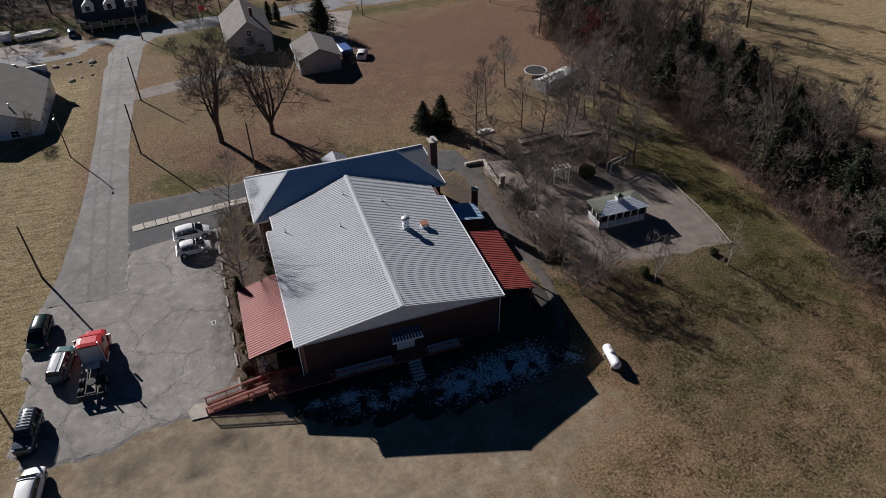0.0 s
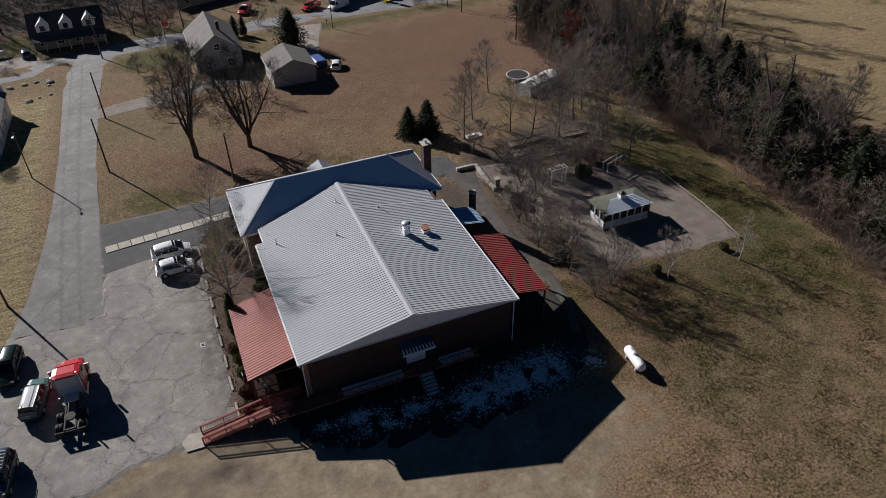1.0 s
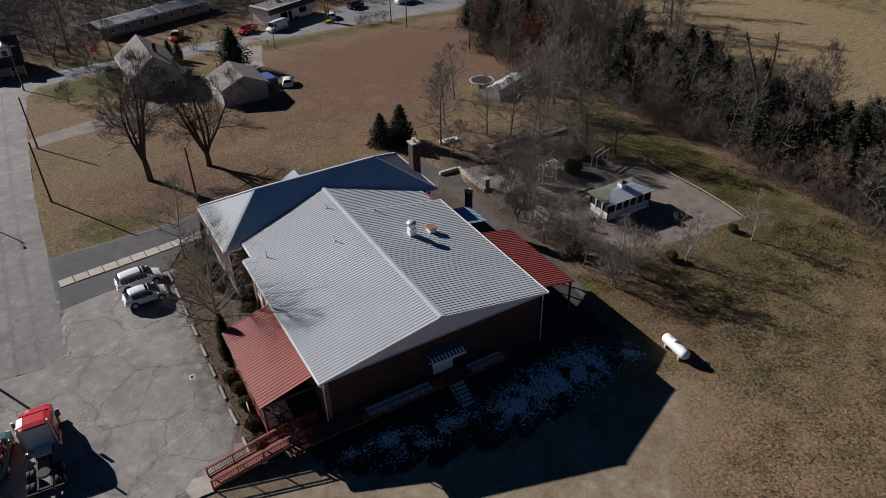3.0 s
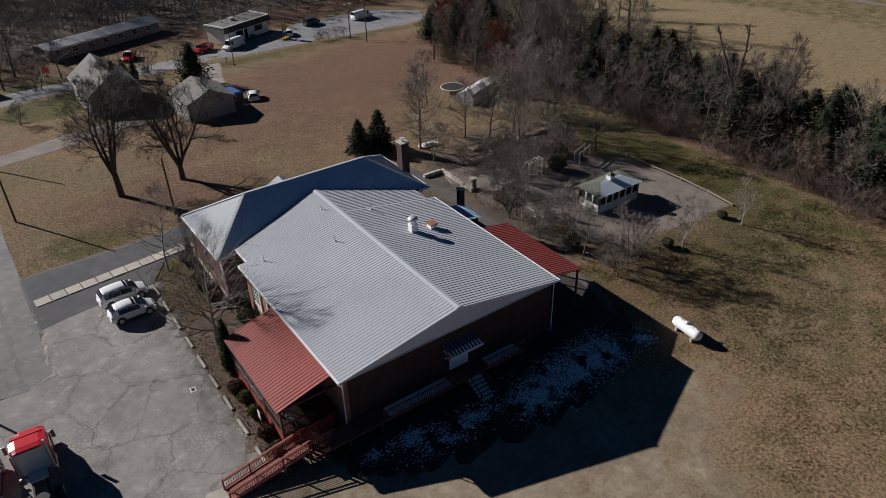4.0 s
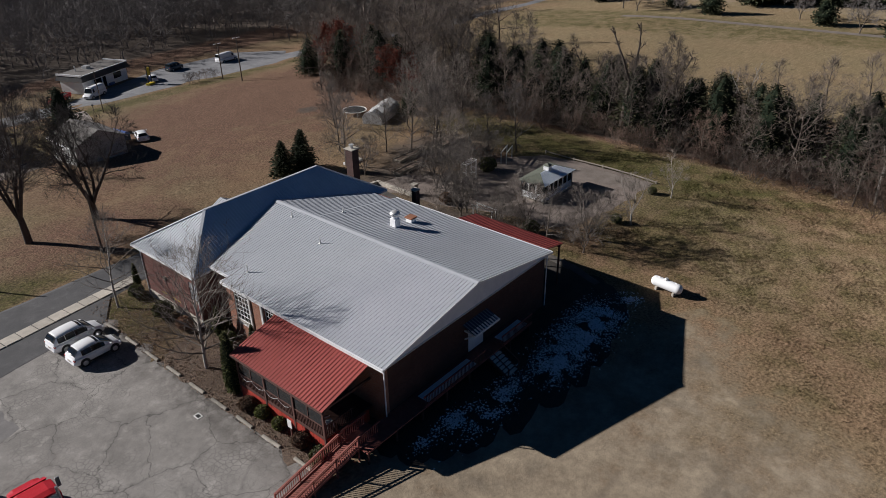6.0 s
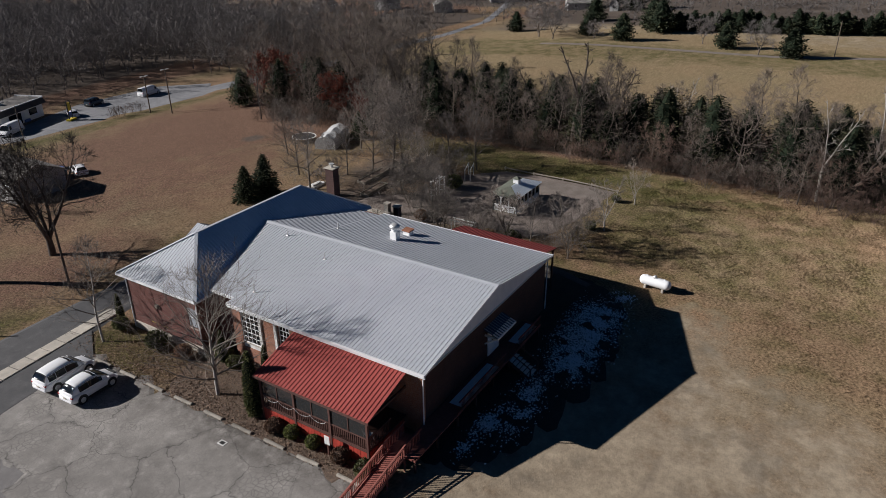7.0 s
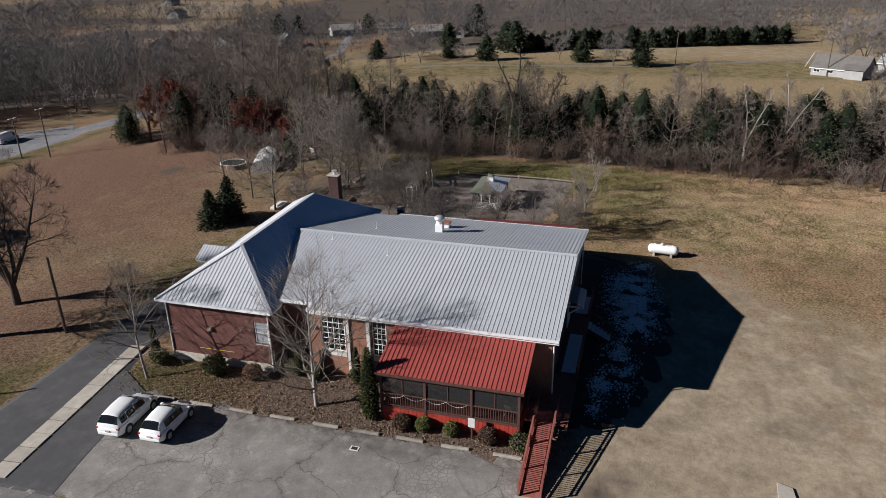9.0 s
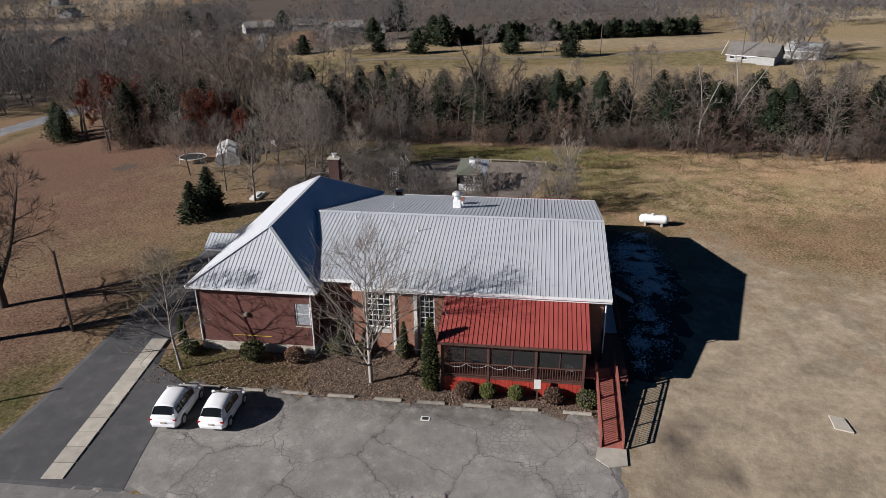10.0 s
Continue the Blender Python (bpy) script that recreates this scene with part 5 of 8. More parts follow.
pav = thing("garden_pavilion", (0, 0, 0), "white arched timber pavilion with shingled hip roof and cupola", "pavilion")
GX0, GX1, GY0, GY1, GZ, GE = 38.15, 44.25, 12.05, 15.1, 0.15, 2.25
part("pavilion_floor", MB().box(GX0 - 0.1, GY0 - 0.1, -0.15, GX1 + 0.1, GY1 + 0.1, GZ), M["grey_wood"], pav)
def gaz_side(n, length, m):
    w = length / n
    for i in range(n + 1):
        part("pavilion_post", MB().box(-0.06, -0.06, GZ, 0.06, 0.06, GE, m @ Matrix.Translation((i * w, 0, 0))), M["paint_white"], pav)
    for i in range(n):
        mm = m @ Matrix.Translation(((i + 0.5) * w, 0, 0))
        part("arch", arch_panel(w, GE - GZ, GZ, mm), M["paint_white"], pav)
        b = part("top_rail", MB().box(-w / 2, -0.03, GZ + 0.78, w / 2, 0.03, GZ + 0.86, mm), M["paint_white"], pav)
        part("bottom_rail", MB().box(-w / 2, -0.03, GZ + 0.08, w / 2, 0.03, GZ + 0.16, mm), M["paint_white"], b)
        pk = MB()
        for j in range(7):
            pk.box(-w / 2 + (j + 0.7) * w / 7.4 - 0.045, -0.02, GZ + 0.1, -w / 2 + (j + 0.7) * w / 7.4 + 0.045, 0.02, GZ + 0.8, mm)
        part("picket", pk, M["paint_white"], b, kind="stuff")
gaz_side(6, GX1 - GX0, pose(GX0, GY0, 0))
gaz_side(6, GX1 - GX0, pose(GX0, GY1, 0))
gaz_side(3, GY1 - GY0, pose(GX0, GY0, 0, 0, 0, 90))
gaz_side(3, GY1 - GY0, pose(GX1, GY0, 0, 0, 0, 90))
for x0, y0, x1, y1 in ((GX0, GY0 + 0.05, GX1, GY0 + 0.06), (GX0, GY1 - 0.06, GX1, GY1 - 0.05), (GX0 + 0.05, GY0, GX0 + 0.06, GY1), (GX1 - 0.06, GY0, GX1 - 0.05, GY1)):
    part("screen", MB().box(x0, y0, GZ + 0.1, x1, y1, GE - 0.1), M["screen"], pav, "dark insect screen")
ex0, ex1, ey0, ey1, gr = GX0 - 0.3, GX1 + 0.3, GY0 - 0.3, GY1 + 0.3, 2.94
cy, rxa, rxb = (GY0 + GY1) / 2, GX0 + 1.5, GX1 - 1.5


def shingled(a, b, c, d, rows, cols, mat, parent, name, label):
    """Courses of shingles over a slope with foot a-b and head d-c."""
    a, b, c, d = map(Vector, (a, b, c, d))
    nrm = (b - a).cross(c - a + (d - a)).normalized()
    nrm = nrm if nrm.z > 0 else -nrm
    rg = random.Random(int(a.x * 10 + a.y))
    mb = MB().prism([a, b, c, d] if (c - d).length > 0.01 else [a, b, c], -nrm * 0.05)
    for i in range(rows):
        f0, f1 = i / rows, (i + 1) / rows + 0.015
        for j in range(cols):
            o = (0.5 if i % 2 else 0)
            g0, g1 = max(0, (j + o + 0.04) / cols), min(1, (j + o + 0.96) / cols)
            if g1 - g0 < 0.02:
                continue
            lo = lambda g: a.lerp(b, g).lerp(d.lerp(c, g), f0)
            hi = lambda g: a.lerp(b, g).lerp(d.lerp(c, g), min(f1, 1))
            t = 0.022 + rg.uniform(0, 0.012)
            mb.add([lo(g0) + nrm * t, lo(g1) + nrm * t, hi(g1) + nrm * 0.006, hi(g0) + nrm * 0.006, lo(g0), lo(g1)], [(0, 1, 2, 3), (4, 5, 1, 0)])
    return part(name, mb, mat, parent, label)


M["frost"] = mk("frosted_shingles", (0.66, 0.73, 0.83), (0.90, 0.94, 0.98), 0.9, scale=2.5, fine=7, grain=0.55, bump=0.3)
P = lambda x, y, z: (x, y, z)
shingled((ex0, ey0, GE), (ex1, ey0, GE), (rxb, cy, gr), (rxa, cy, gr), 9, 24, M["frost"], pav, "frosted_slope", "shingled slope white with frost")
shingled((ex1, ey1, GE), (ex0, ey1, GE), (rxa, cy, gr), (rxb, cy, gr), 9, 24, M["shingle_green"], pav, "shingled_slope", "grey-green shingled slope")
shingled((ex0, ey1, GE), (ex0, ey0, GE), (rxa, cy, gr), (rxa, cy, gr), 9, 12, M["shingle_green"], pav, "shingled_slope", "grey-green shingled slope")
shingled((ex1, ey0, GE), (ex1, ey1, GE), (rxb, cy, gr), (rxb, cy, gr), 9, 12, M["shingle_green"], pav, "shingled_slope", "grey-green shingled slope")
cup = part("cupola", MB().bbox(40.85, cy - 0.35, 2.85, 41.55, cy + 0.35, 3.42, 0.02), M["paint_white"], pav, "small white cupola")
part("cupola_roof", MB().add([(40.75, cy - 0.45, 3.42), (41.65, cy - 0.45, 3.42), (41.65, cy + 0.45, 3.42), (40.75, cy + 0.45, 3.42), (41.2, cy, 3.7)], [(3, 2, 1, 0), (0, 1, 4), (1, 2, 4), (2, 3, 4), (3, 0, 4)]), M["shingle_green"], cup)

# ---- propane tank ----
tank = thing("propane_tank", (29.05, -7.0, 0.0), "white horizontal propane tank on two saddles", "tank", turn=-6)
prof = [(0.02, -1.52), (0.22, -1.47), (0.38, -1.36), (0.46, -1.2), (0.475, -1.05), (0.475, 1.05), (0.46, 1.2), (0.38, 1.36), (0.22, 1.47), (0.02, 1.52)]
part("shell", MB().lathe(prof, 24, pose(0, 0, 0.72, 90, 0, 0)), M["paint_white"], tank, smooth=True)
part("valve_dome", MB().lathe([(0.2, 0), (0.2, 0.12), (0.14, 0.2), (0.02, 0.22)], 14, pose(0, 0.1, 1.17)), M["galv"], tank, "grey valve dome")
for y in (-0.85, 0.85):
    part("saddle", MB().bbox(-0.4, y - 0.1, -0.05, 0.4, y + 0.1, 0.34, 0.02), M["concrete"], tank)
    part("lifting_lug", MB().box(-0.02, y - 0.08, 1.17, 0.02, y + 0.08, 1.27), M["paint_white"], tank)


# ---- vehicles ----
def wheel(parent, x, y, r=0.34, w=0.22, side=1, rim="steel"):
    m = pose(x, y, r, 90, 0, 0)
    t = part("wheel", MB().lathe([(r * 0.62, -w / 2), (r * 0.93, -w / 2), (r, -w * 0.3), (r, w * 0.3), (r * 0.93, w / 2), (r * 0.62, w / 2)], 20, m), M["black"], parent, smooth=False)
    mb = MB().lathe([(r * 0.64, -0.02), (r * 0.64, 0.03), (r * 0.5, 0.035), (0.02, 0.045)], 16, pose(x, y + side * (w / 2 - 0.02), r, 90 * -side, 0, 0))
    for i in range(5):
        a = 2 * math.pi * i / 5
        mb.beam((x, y + side * (w / 2 + 0.03), r), (x + r * 0.58 * math.cos(a), y + side * (w / 2 + 0.015), r + r * 0.58 * math.sin(a)), 0.05, 0.03)
    part("rim", mb, M[rim], t, "bright alloy rim")


def ring(x, w, z0, z1, crown=0.0, side=0.12, tuck=0.9):
    """A body section: tucked in below, rounded shoulder above."""
    return [(x, -w * tuck, z0), (x, -w, z0 + side), (x, -w, z1 - 0.16), (x, -w * 0.95, z1 - 0.03), (x, -w * 0.6, z1 + crown), (x, w * 0.6, z1 + crown), (x, w * 0.95, z1 - 0.03), (x, w, z1 - 0.16), (x, w, z0 + side), (x, w * tuck, z0)]


def car(name, at, turn, label, paint, L=4.6, W=1.85, H=1.66, style="suv", belt=0.98, category="car", rack=False, two_tone_or_glare=None):
    """A vehicle that heads along its own +x."""
    c = thing(name, at, label, category, turn=turn)
    h, w = L / 2, W / 2
    nose = {"suv": 0.235, "pickup": 0.28, "van": 0.2, "jeep": 0.3, "hatch": 0.225}[style]
    hood = belt - 0.02
    xw = h - L * nose
    low = 0.34 if style == "jeep" else 0.26
    drop = 0.05 if style == "jeep" else 0.24
    front = [ring(h - 0.02, w * 0.62, 0.40, 0.66), ring(h - 0.10, w * 0.82, low + 0.04, hood - drop - 0.1, 0.02), ring(h - 0.28, w * 0.94, low, hood - drop, 0.04), ring(h - 0.7, w, low, hood - drop * 0.5, 0.06), ring(xw, w, low, hood, 0.07), ring(xw - 0.3, w, low, belt, 0.02)]
    rear = [ring(-h + 0.9, w, low, belt + 0.02, 0.0), ring(-h + 0.28, w * 0.98, low + 0.03, belt, 0.0), ring(-h + 0.08, w * 0.90, low + 0.1, belt - 0.06, 0.0), ring(-h + 0.02, w * 0.78, 0.44, belt - 0.2, 0.0)]
    part("body", MB().loft((front + rear)[::-1]), paint, c, smooth=style != "jeep")
    # upper body, painted, with separate panes
    xb = {"suv": -h + 0.06, "hatch": -h + 0.08, "van": -h + 0.08, "jeep": -h + 0.10, "pickup": -0.62}[style]
    rake_f = {"suv": 1.05, "hatch": 1.15, "van": 0.55, "jeep": 0.45, "pickup": 0.65}[style]
    rake_b = {"suv": 0.42, "hatch": 0.55, "van": 0.12, "jeep": 0.2, "pickup": 0.22}[style]
    xa, wl, wt = xw + 0.22, w * 0.95, w * 0.70
    z0, up = belt - 0.04, H - belt + 0.04
    fall = 0.10 if style in ("suv", "hatch") else 0.02
    zt = H - 0.06
    line = [(xa, 0.0, 0.97), (xa - rake_f * 0.45, 0.48, 0.99), (xa - rake_f * 0.85, 0.86, 1.0), (xa - rake_f - 0.15, 0.97, 1.0), (xa - rake_f - 0.6, 1.0, 1.0), ((xa + xb) / 2 - 0.3, 1.0, 1.0), (xb + rake_b + 0.35, 1.0 - fall * 0.7, 0.97), (xb + rake_b, 0.97 - fall, 0.93), (xb + rake_b * 0.55, 0.60, 0.90), (xb + rake_b * 0.2, 0.22, 0.90), (xb, 0.0, 0.90)]

    def section(k):
        k = min(max(k, 0), len(line) - 1.001)
        i, f = int(k), k - int(k)
        x, q, n = (line[i][j] + (line[i + 1][j] - line[i][j]) * f for j in range(3))
        zr = z0 + up * q
        half = [(-wl * n, z0), (-(wl + (wt - wl) * 0.30 * q) * n, z0 + 0.34 * up * q), (-(wl + (wt - wl) * 0.75 * q) * n, z0 + 0.80 * up * q), (-(wl + (wt * 0.93 - wl) * q) * n, zr - 0.05 * q), (-wt * 0.5 * n, zr + 0.015 * q), (0.0, zr + 0.03 * q)]
        return [Vector((x, y, z)) for y, z in half + [(-y, z) for y, z in half[-2::-1]]]

    def glass(k0, k1, j0, j1, rows, cols, out=0.012):
        """A pane that follows the cabin's curve."""
        g = []
        for i in range(rows + 1):
            sec = section(k0 + (k1 - k0) * i / rows)
            for c2 in range(cols + 1):
                j = j0 + (j1 - j0) * c2 / cols
                n = min(int(j), len(sec) - 2)
                g.append(sec[n].lerp(sec[n + 1], j - n))
        mb = MB()
        mid = Vector(((xa + xb) / 2, 0, z0 - 0.3))
        m2 = cols + 1
        shell = [q + Vector((q.x - mid.x, (q.y - mid.y) * 2.2, q.z - mid.z)).normalized() * out for q in g]
        mb.v = [tuple(q) for q in shell] + [tuple(q) for q in g]
        o = len(g)
        mb.f = [(i * m2 + c2, i * m2 + c2 + 1, (i + 1) * m2 + c2 + 1, (i + 1) * m2 + c2) for i in range(rows) for c2 in range(cols)]
        rim = list(range(cols)) + [i * m2 + cols for i in range(rows)] + [rows * m2 + c2 for c2 in range(cols, 0, -1)] + [i * m2 for i in range(rows, 0, -1)]
        mb.f += [(p0, p1, p1 + o, p0 + o) for p0, p1 in zip(rim, rim[1:] + rim[:1])]
        return mb

    part("upper_body", MB().loft([section(k) for k in [0, 0.5, 1, 1.5, 2, 2.5, 3, 4, 5, 6, 6.5, 7, 7.5, 8, 9, 9.99]][::-1]), paint, c, smooth=True)
    if two_tone_or_glare is not None:
        part("roof", glass(3.0, 7.0, 3.0, 7.0, 8, 6, 0.006), two_tone_or_glare, c, smooth=True)
    part("windscreen", glass(0.2, 2.85, 2.9, 7.1, 5, 6), M["glass"], c, "dark glass", True)
    part("rear_window", glass(7.1, 8.8, 2.9, 7.1, 4, 6), M["glass"], c, "dark glass", True)
    cuts = ((1.55, 4.1), (4.16, 5.6), (5.66, 7.0)) if style in ("suv", "jeep") else ((1.9, 3.6),) if style == "van" else ((1.5, 4.3), (4.36, 6.6)) if style == "hatch" else ((2.0, 6.2),)
    for k0, k1 in cuts:
        part("side_window", glass(k0, k1, 0.5, 2.3, 4, 3), M["glass"], c, "dark glass", True)
        part("side_window", glass(k0, k1, 7.7, 9.5, 4, 3), M["glass"], c, "dark glass", True)
    for s in (-1, 1):
        xm = (xa + xb) / 2
        part("mirror", MB().bbox(xa - 0.42, s * (w + 0.10) - 0.1, belt + 0.02, xa - 0.26, s * (w + 0.10) + 0.1, belt + 0.17, 0.04), paint, c)
        part("headlamp", MB().bbox(h - 0.42, s * w * 0.72 - 0.15, hood - drop - 0.18, h - 0.12, s * w * 0.72 + 0.15, hood - drop - 0.03, 0.05), M["lamp_clear"], c, "clear headlamp")
        part("tail_lamp", MB().bbox(-h + 0.05, s * w * 0.80 - 0.09, belt - 0.20, -h + 0.30, s * w * 0.80 + 0.14, belt - 0.04, 0.05), M["lamp_red"], c, "red tail lamp")
        for d in (0.1, -0.85):
            part("door_handle", MB().bbox(xm + d - 0.1, s * w - 0.02, belt - 0.14, xm + d + 0.1, s * w + 0.02, belt - 0.1, 0.008), paint, c)
        part("sill", MB().box(-h + 1.1, s * w * 0.97 - 0.03, 0.24, h - 1.1, s * w * 0.97 + 0.03, 0.36), M["black"], c)
        for x in (-h + L * 0.2, h - L * 0.19):
            part("wheel_arch", MB().lathe([(0.40, -0.01), (0.41, 0.0), (0.40, 0.006)], 18, pose(x, s * (w - 0.003), 0.36, 90, 0, 0)), M["black"], c)
            wheel(c, x, s * (w - 0.09), 0.35 if style != "hatch" else 0.33, 0.22, s, "galv")
    part("grille", MB().bbox(h - 0.2, -w * 0.5, 0.46, h + 0.005, w * 0.5, 0.66, 0.02), M["black"], c)
    part("bumper", MB().bbox(-h - 0.02, -w * 0.80, 0.34, -h + 0.2, w * 0.80, 0.56, 0.06), M["black"] if style in ("jeep", "pickup") else paint, c)
    if style != "pickup":
        part("number_plate", MB().box(-h - 0.03, -0.16, 0.60, -h + 0.1, 0.16, 0.71), M["concrete"], c)
    part("underbody", MB().box(-h + 0.3, -w * 0.85, 0.18, h - 0.3, w * 0.85, 0.34), M["black"], c)
    if style == "pickup":
        part("bed_floor", MB().box(-h + 0.14, -w * 0.8, belt - 0.02, xb - 0.08, w * 0.8, belt + 0.045), M["black"], c, "black bed liner")
        for s in (-1, 1):
            part("bed_rail", MB().bbox(-h + 0.05, s * w * 0.9 - 0.07, belt - 0.05, xb - 0.02, s * w * 0.9 + 0.07, belt + 0.22, 0.03), paint, c)
        part("tailgate", MB().bbox(-h + 0.03, -w * 0.88, belt - 0.2, -h + 0.13, w * 0.88, belt + 0.2, 0.02), paint, c)
    if rack:
        ra_, rb_ = xb + rake_b + 0.1, xa - rake_f - 0.1
        for s in (-1, 1):
            part("roof_rail", MB().beam((rb_ - 0.3, s * wt * 0.85, zt + 0.12), (ra_ + 0.2, s * wt * 0.85, zt + 0.12), 0.04), M["black"], c)
        for i in range(6):
            x = ra_ + 0.3 + i * (rb_ - ra_ - 0.7) / 5
            part("rack_bar", MB().beam((x, -wt * 0.85, zt + 0.13), (x, wt * 0.85, zt + 0.13), 0.05, 0.025), M["roof_seam"], c)
    return c


car("compact_suv", (-8.42, 27.72, 0.04), 3, "white compact sport utility car parked at the planting bed", M["car_white"], 4.4, 1.88, 1.70, "suv", 0.95)
car("hatchback_suv", (-8.4, 24.66, 0.04), 2, "small white crossover car parked at the planting bed", M["car_white"], 4.05, 1.82, 1.58, "hatch", 0.90)
car("dark_wagon", (-24.3, 15.5, 0.04), -97, "dark green sport utility car at the lot's grassy edge", M["car_green"], 4.7, 1.85, 1.72, "suv", 1.0)
# Pale roof: sun glare put into the roof's colour, car itself is teal.
car("teal_wagon", (-21.9, 10.3, 0.04), 80, "teal sport utility car, roof painted pale as sun glare, beside the truck", M["car_teal"], 4.6, 1.85, 1.74, "jeep", 1.02, two_tone_or_glare=M["lamp_clear"])
car("off_roader", (-24.15, 2.5, 0.04), -97, "slate blue boxy off-road car with roof rack", M["car_blue"], 4.5, 1.8, 1.78, "jeep", 1.08, rack=True)
car("white_wagon", (-23.4, -4.0, 0.04), 84, "white sport utility car at the lot's grassy edge", M["car_white"], 4.8, 1.88, 1.75, "suv", 1.02)

semi = thing("semi_tractor", (-18.75, 8.7, 0.04), "red semi tractor unit with short hood and bare frame", "truck", turn=87)
part("hood", MB().loft([ring(x, w, 0.75, z, 0.08) for x, w, z in ((4.2, 0.82, 1.5), (4.05, 0.95, 1.72), (3.4, 1.02, 1.85), (2.6, 1.08, 1.95))][::-1]), M["car_red"], semi)
part("cab", MB().loft([ring(x, w, 0.8, z, c2) for x, w, z, c2 in ((2.62, 1.14, 1.95, 0.0), (2.2, 1.18, 2.75, 0.05), (1.9, 1.2, 2.95, 0.08), (0.9, 1.2, 3.05, 0.1), (0.5, 1.2, 3.0, 0.08))][::-1]), M["car_red"], semi)
part("windscreen", MB().prism([(2.60, -1.0, 2.05), (2.60, 1.0, 2.05), (2.27, 0.98, 2.72), (2.27, -0.98, 2.72)], (0.05, 0, 0.03)), M["glass"], semi)
part("visor", MB().prism([(2.25, -1.05, 2.80), (2.25, 1.05, 2.80), (2.6, 1.0, 2.70), (2.6, -1.0, 2.70)], (0, 0, 0.04)), M["car_red"], semi)
part("cab_back", MB().bbox(0.42, -1.12, 0.95, 0.52, 1.12, 2.95, 0.02), M["galv"], semi, "pale grey cab back panel")
part("deck_plate", MB().bbox(-0.6, -0.6, 1.05, 0.4, 0.6, 1.12, 0.01), M["galv"], semi)
part("frame_rails", MB().box(-3.7, -0.5, 0.75, 3.6, -0.38, 1.02).box(-3.7, 0.38, 0.75, 3.6, 0.5, 1.02).box(-3.7, -0.5, 0.8, -3.55, 0.5, 1.0), M["black"], semi)
part("fifth_wheel", MB().lathe([(0.48, 1.02), (0.5, 1.1), (0.44, 1.14), (0.05, 1.15)], 18, pose(-2.3, 0, 0)), M["black"], semi)
part("mud_flap_bar", MB().box(-3.85, -1.2, 0.85, -3.75, 1.2, 0.95).box(-3.84, -1.2, 0.3, -3.8, -0.65, 0.9).box(-3.84, 0.65, 0.3, -3.8, 1.2, 0.9), M["black"], semi)
for s in (-1, 1):
    part("side_window", MB().box(0.9, s * 1.19 - 0.03, 2.05, 2.0, s * 1.19 + 0.03, 2.65), M["glass"], semi)
    part("fuel_tank", MB().tube((0.2, s * 0.95, 0.72), (1.7, s * 0.95, 0.72), 0.3, n=16), M["steel"], semi, "polished fuel tank")
    part("exhaust_stack", MB().tube((0.35, s * 1.0, 1.0), (0.35, s * 1.0, 3.5), 0.08, n=10), M["steel"], semi, "bright exhaust stack")
    part("mirror", MB().bbox(2.1, s * 1.5 - 0.12, 1.9, 2.2, s * 1.5 + 0.12, 2.6, 0.02), M["steel"], semi)
    part("fender", MB().loft([[(3.35 + 0.62 * math.cos(a) + dx, s * y, 0.5 + 0.62 * math.sin(a)) for a in [math.pi * i / 8 for i in range(9)]] for y, dx in ((0.7, 0), (1.18, 0))]), M["car_red"], semi)
    part("headlamp", MB().bbox(4.1, s * 0.75 - 0.14, 0.95, 4.25, s * 0.75 + 0.14, 1.2, 0.04), M["lamp_clear"], semi)
    wheel(semi, 3.35, s * 0.98, 0.5, 0.3, s, "steel")
    for x in (-1.75, -3.0):
        wheel(semi, x, s * 0.78, 0.5, 0.26, s, "steel")
        wheel(semi, x, s * 1.07, 0.5, 0.26, s, "steel")
part("front_bumper", MB().bbox(4.15, -1.15, 0.42, 4.35, 1.15, 0.78, 0.05), M["steel"], semi, "chrome bumper")


# ---- poles ----
def pole(x, y, h, label, lamp=False, arm=False, r=0.13, name="utility_pole"):
    z = gz(x, y)
    p = thing(name, (x, y, z - 0.1), label, "pole")
    part("shaft", MB().tube((0, 0, -0.3), (0, 0, h), r, r * 0.7, 10), M["pole_wood"], p)
    if arm:
        part("crossarm", MB().box(-1.1, -0.06, h - 0.7, 1.1, 0.06, h - 0.55), M["pole_wood"], p)
        for sx in (-0.95, -0.45, 0.45, 0.95):
            part("insulator", MB().lathe([(0.03, 0), (0.06, 0.05), (0.05, 0.14), (0.02, 0.16)], 8, pose(sx, 0, h - 0.55)), M["concrete"], p)
    if lamp:
        part("lamp_arm", MB().tube((0, 0, h - 0.4), (0.0, -1.0, h - 0.1), 0.035, n=6), M["galv"], p)
        part("lamp_head", MB().bbox(-0.12, -1.4, h - 0.18, 0.12, -0.95, h - 0.05, 0.03), M["galv"], p, "grey lamp head")
    return p


pole(-14.34, 51.1, 8.0, "dark timber utility pole on the lawn beside the drive", arm=False)
pole(-14.5, 71.6, 7.8, "dark timber utility pole on the lawn beside the drive", arm=False)
pole(-14.6, 105.6, 8.6, "timber utility pole with crossarm at the road junction", arm=True)
pole(-25.2, 25.9, 7.4, "dark timber pole at the lot's grassy edge")
pole(-24.0, 54.0, 6.9, "slim timber yard-light pole on rough grass", lamp=True, r=0.09)
pole(-24.95, 2.2, 6.6, "dark timber pole beside the parked off-road car")
pole(0.7, 41.3, 7.0, "short timber pole on the lawn behind the wing")
pole(30.5, 101.2, 7.6, "slim pole on the verge of the road", r=0.09)
pole(162.0, -10.0, 8.2, "far timber pole on the field")
pole(148, -44, 9.5, "far utility pole with crossarm behind the house", arm=True)
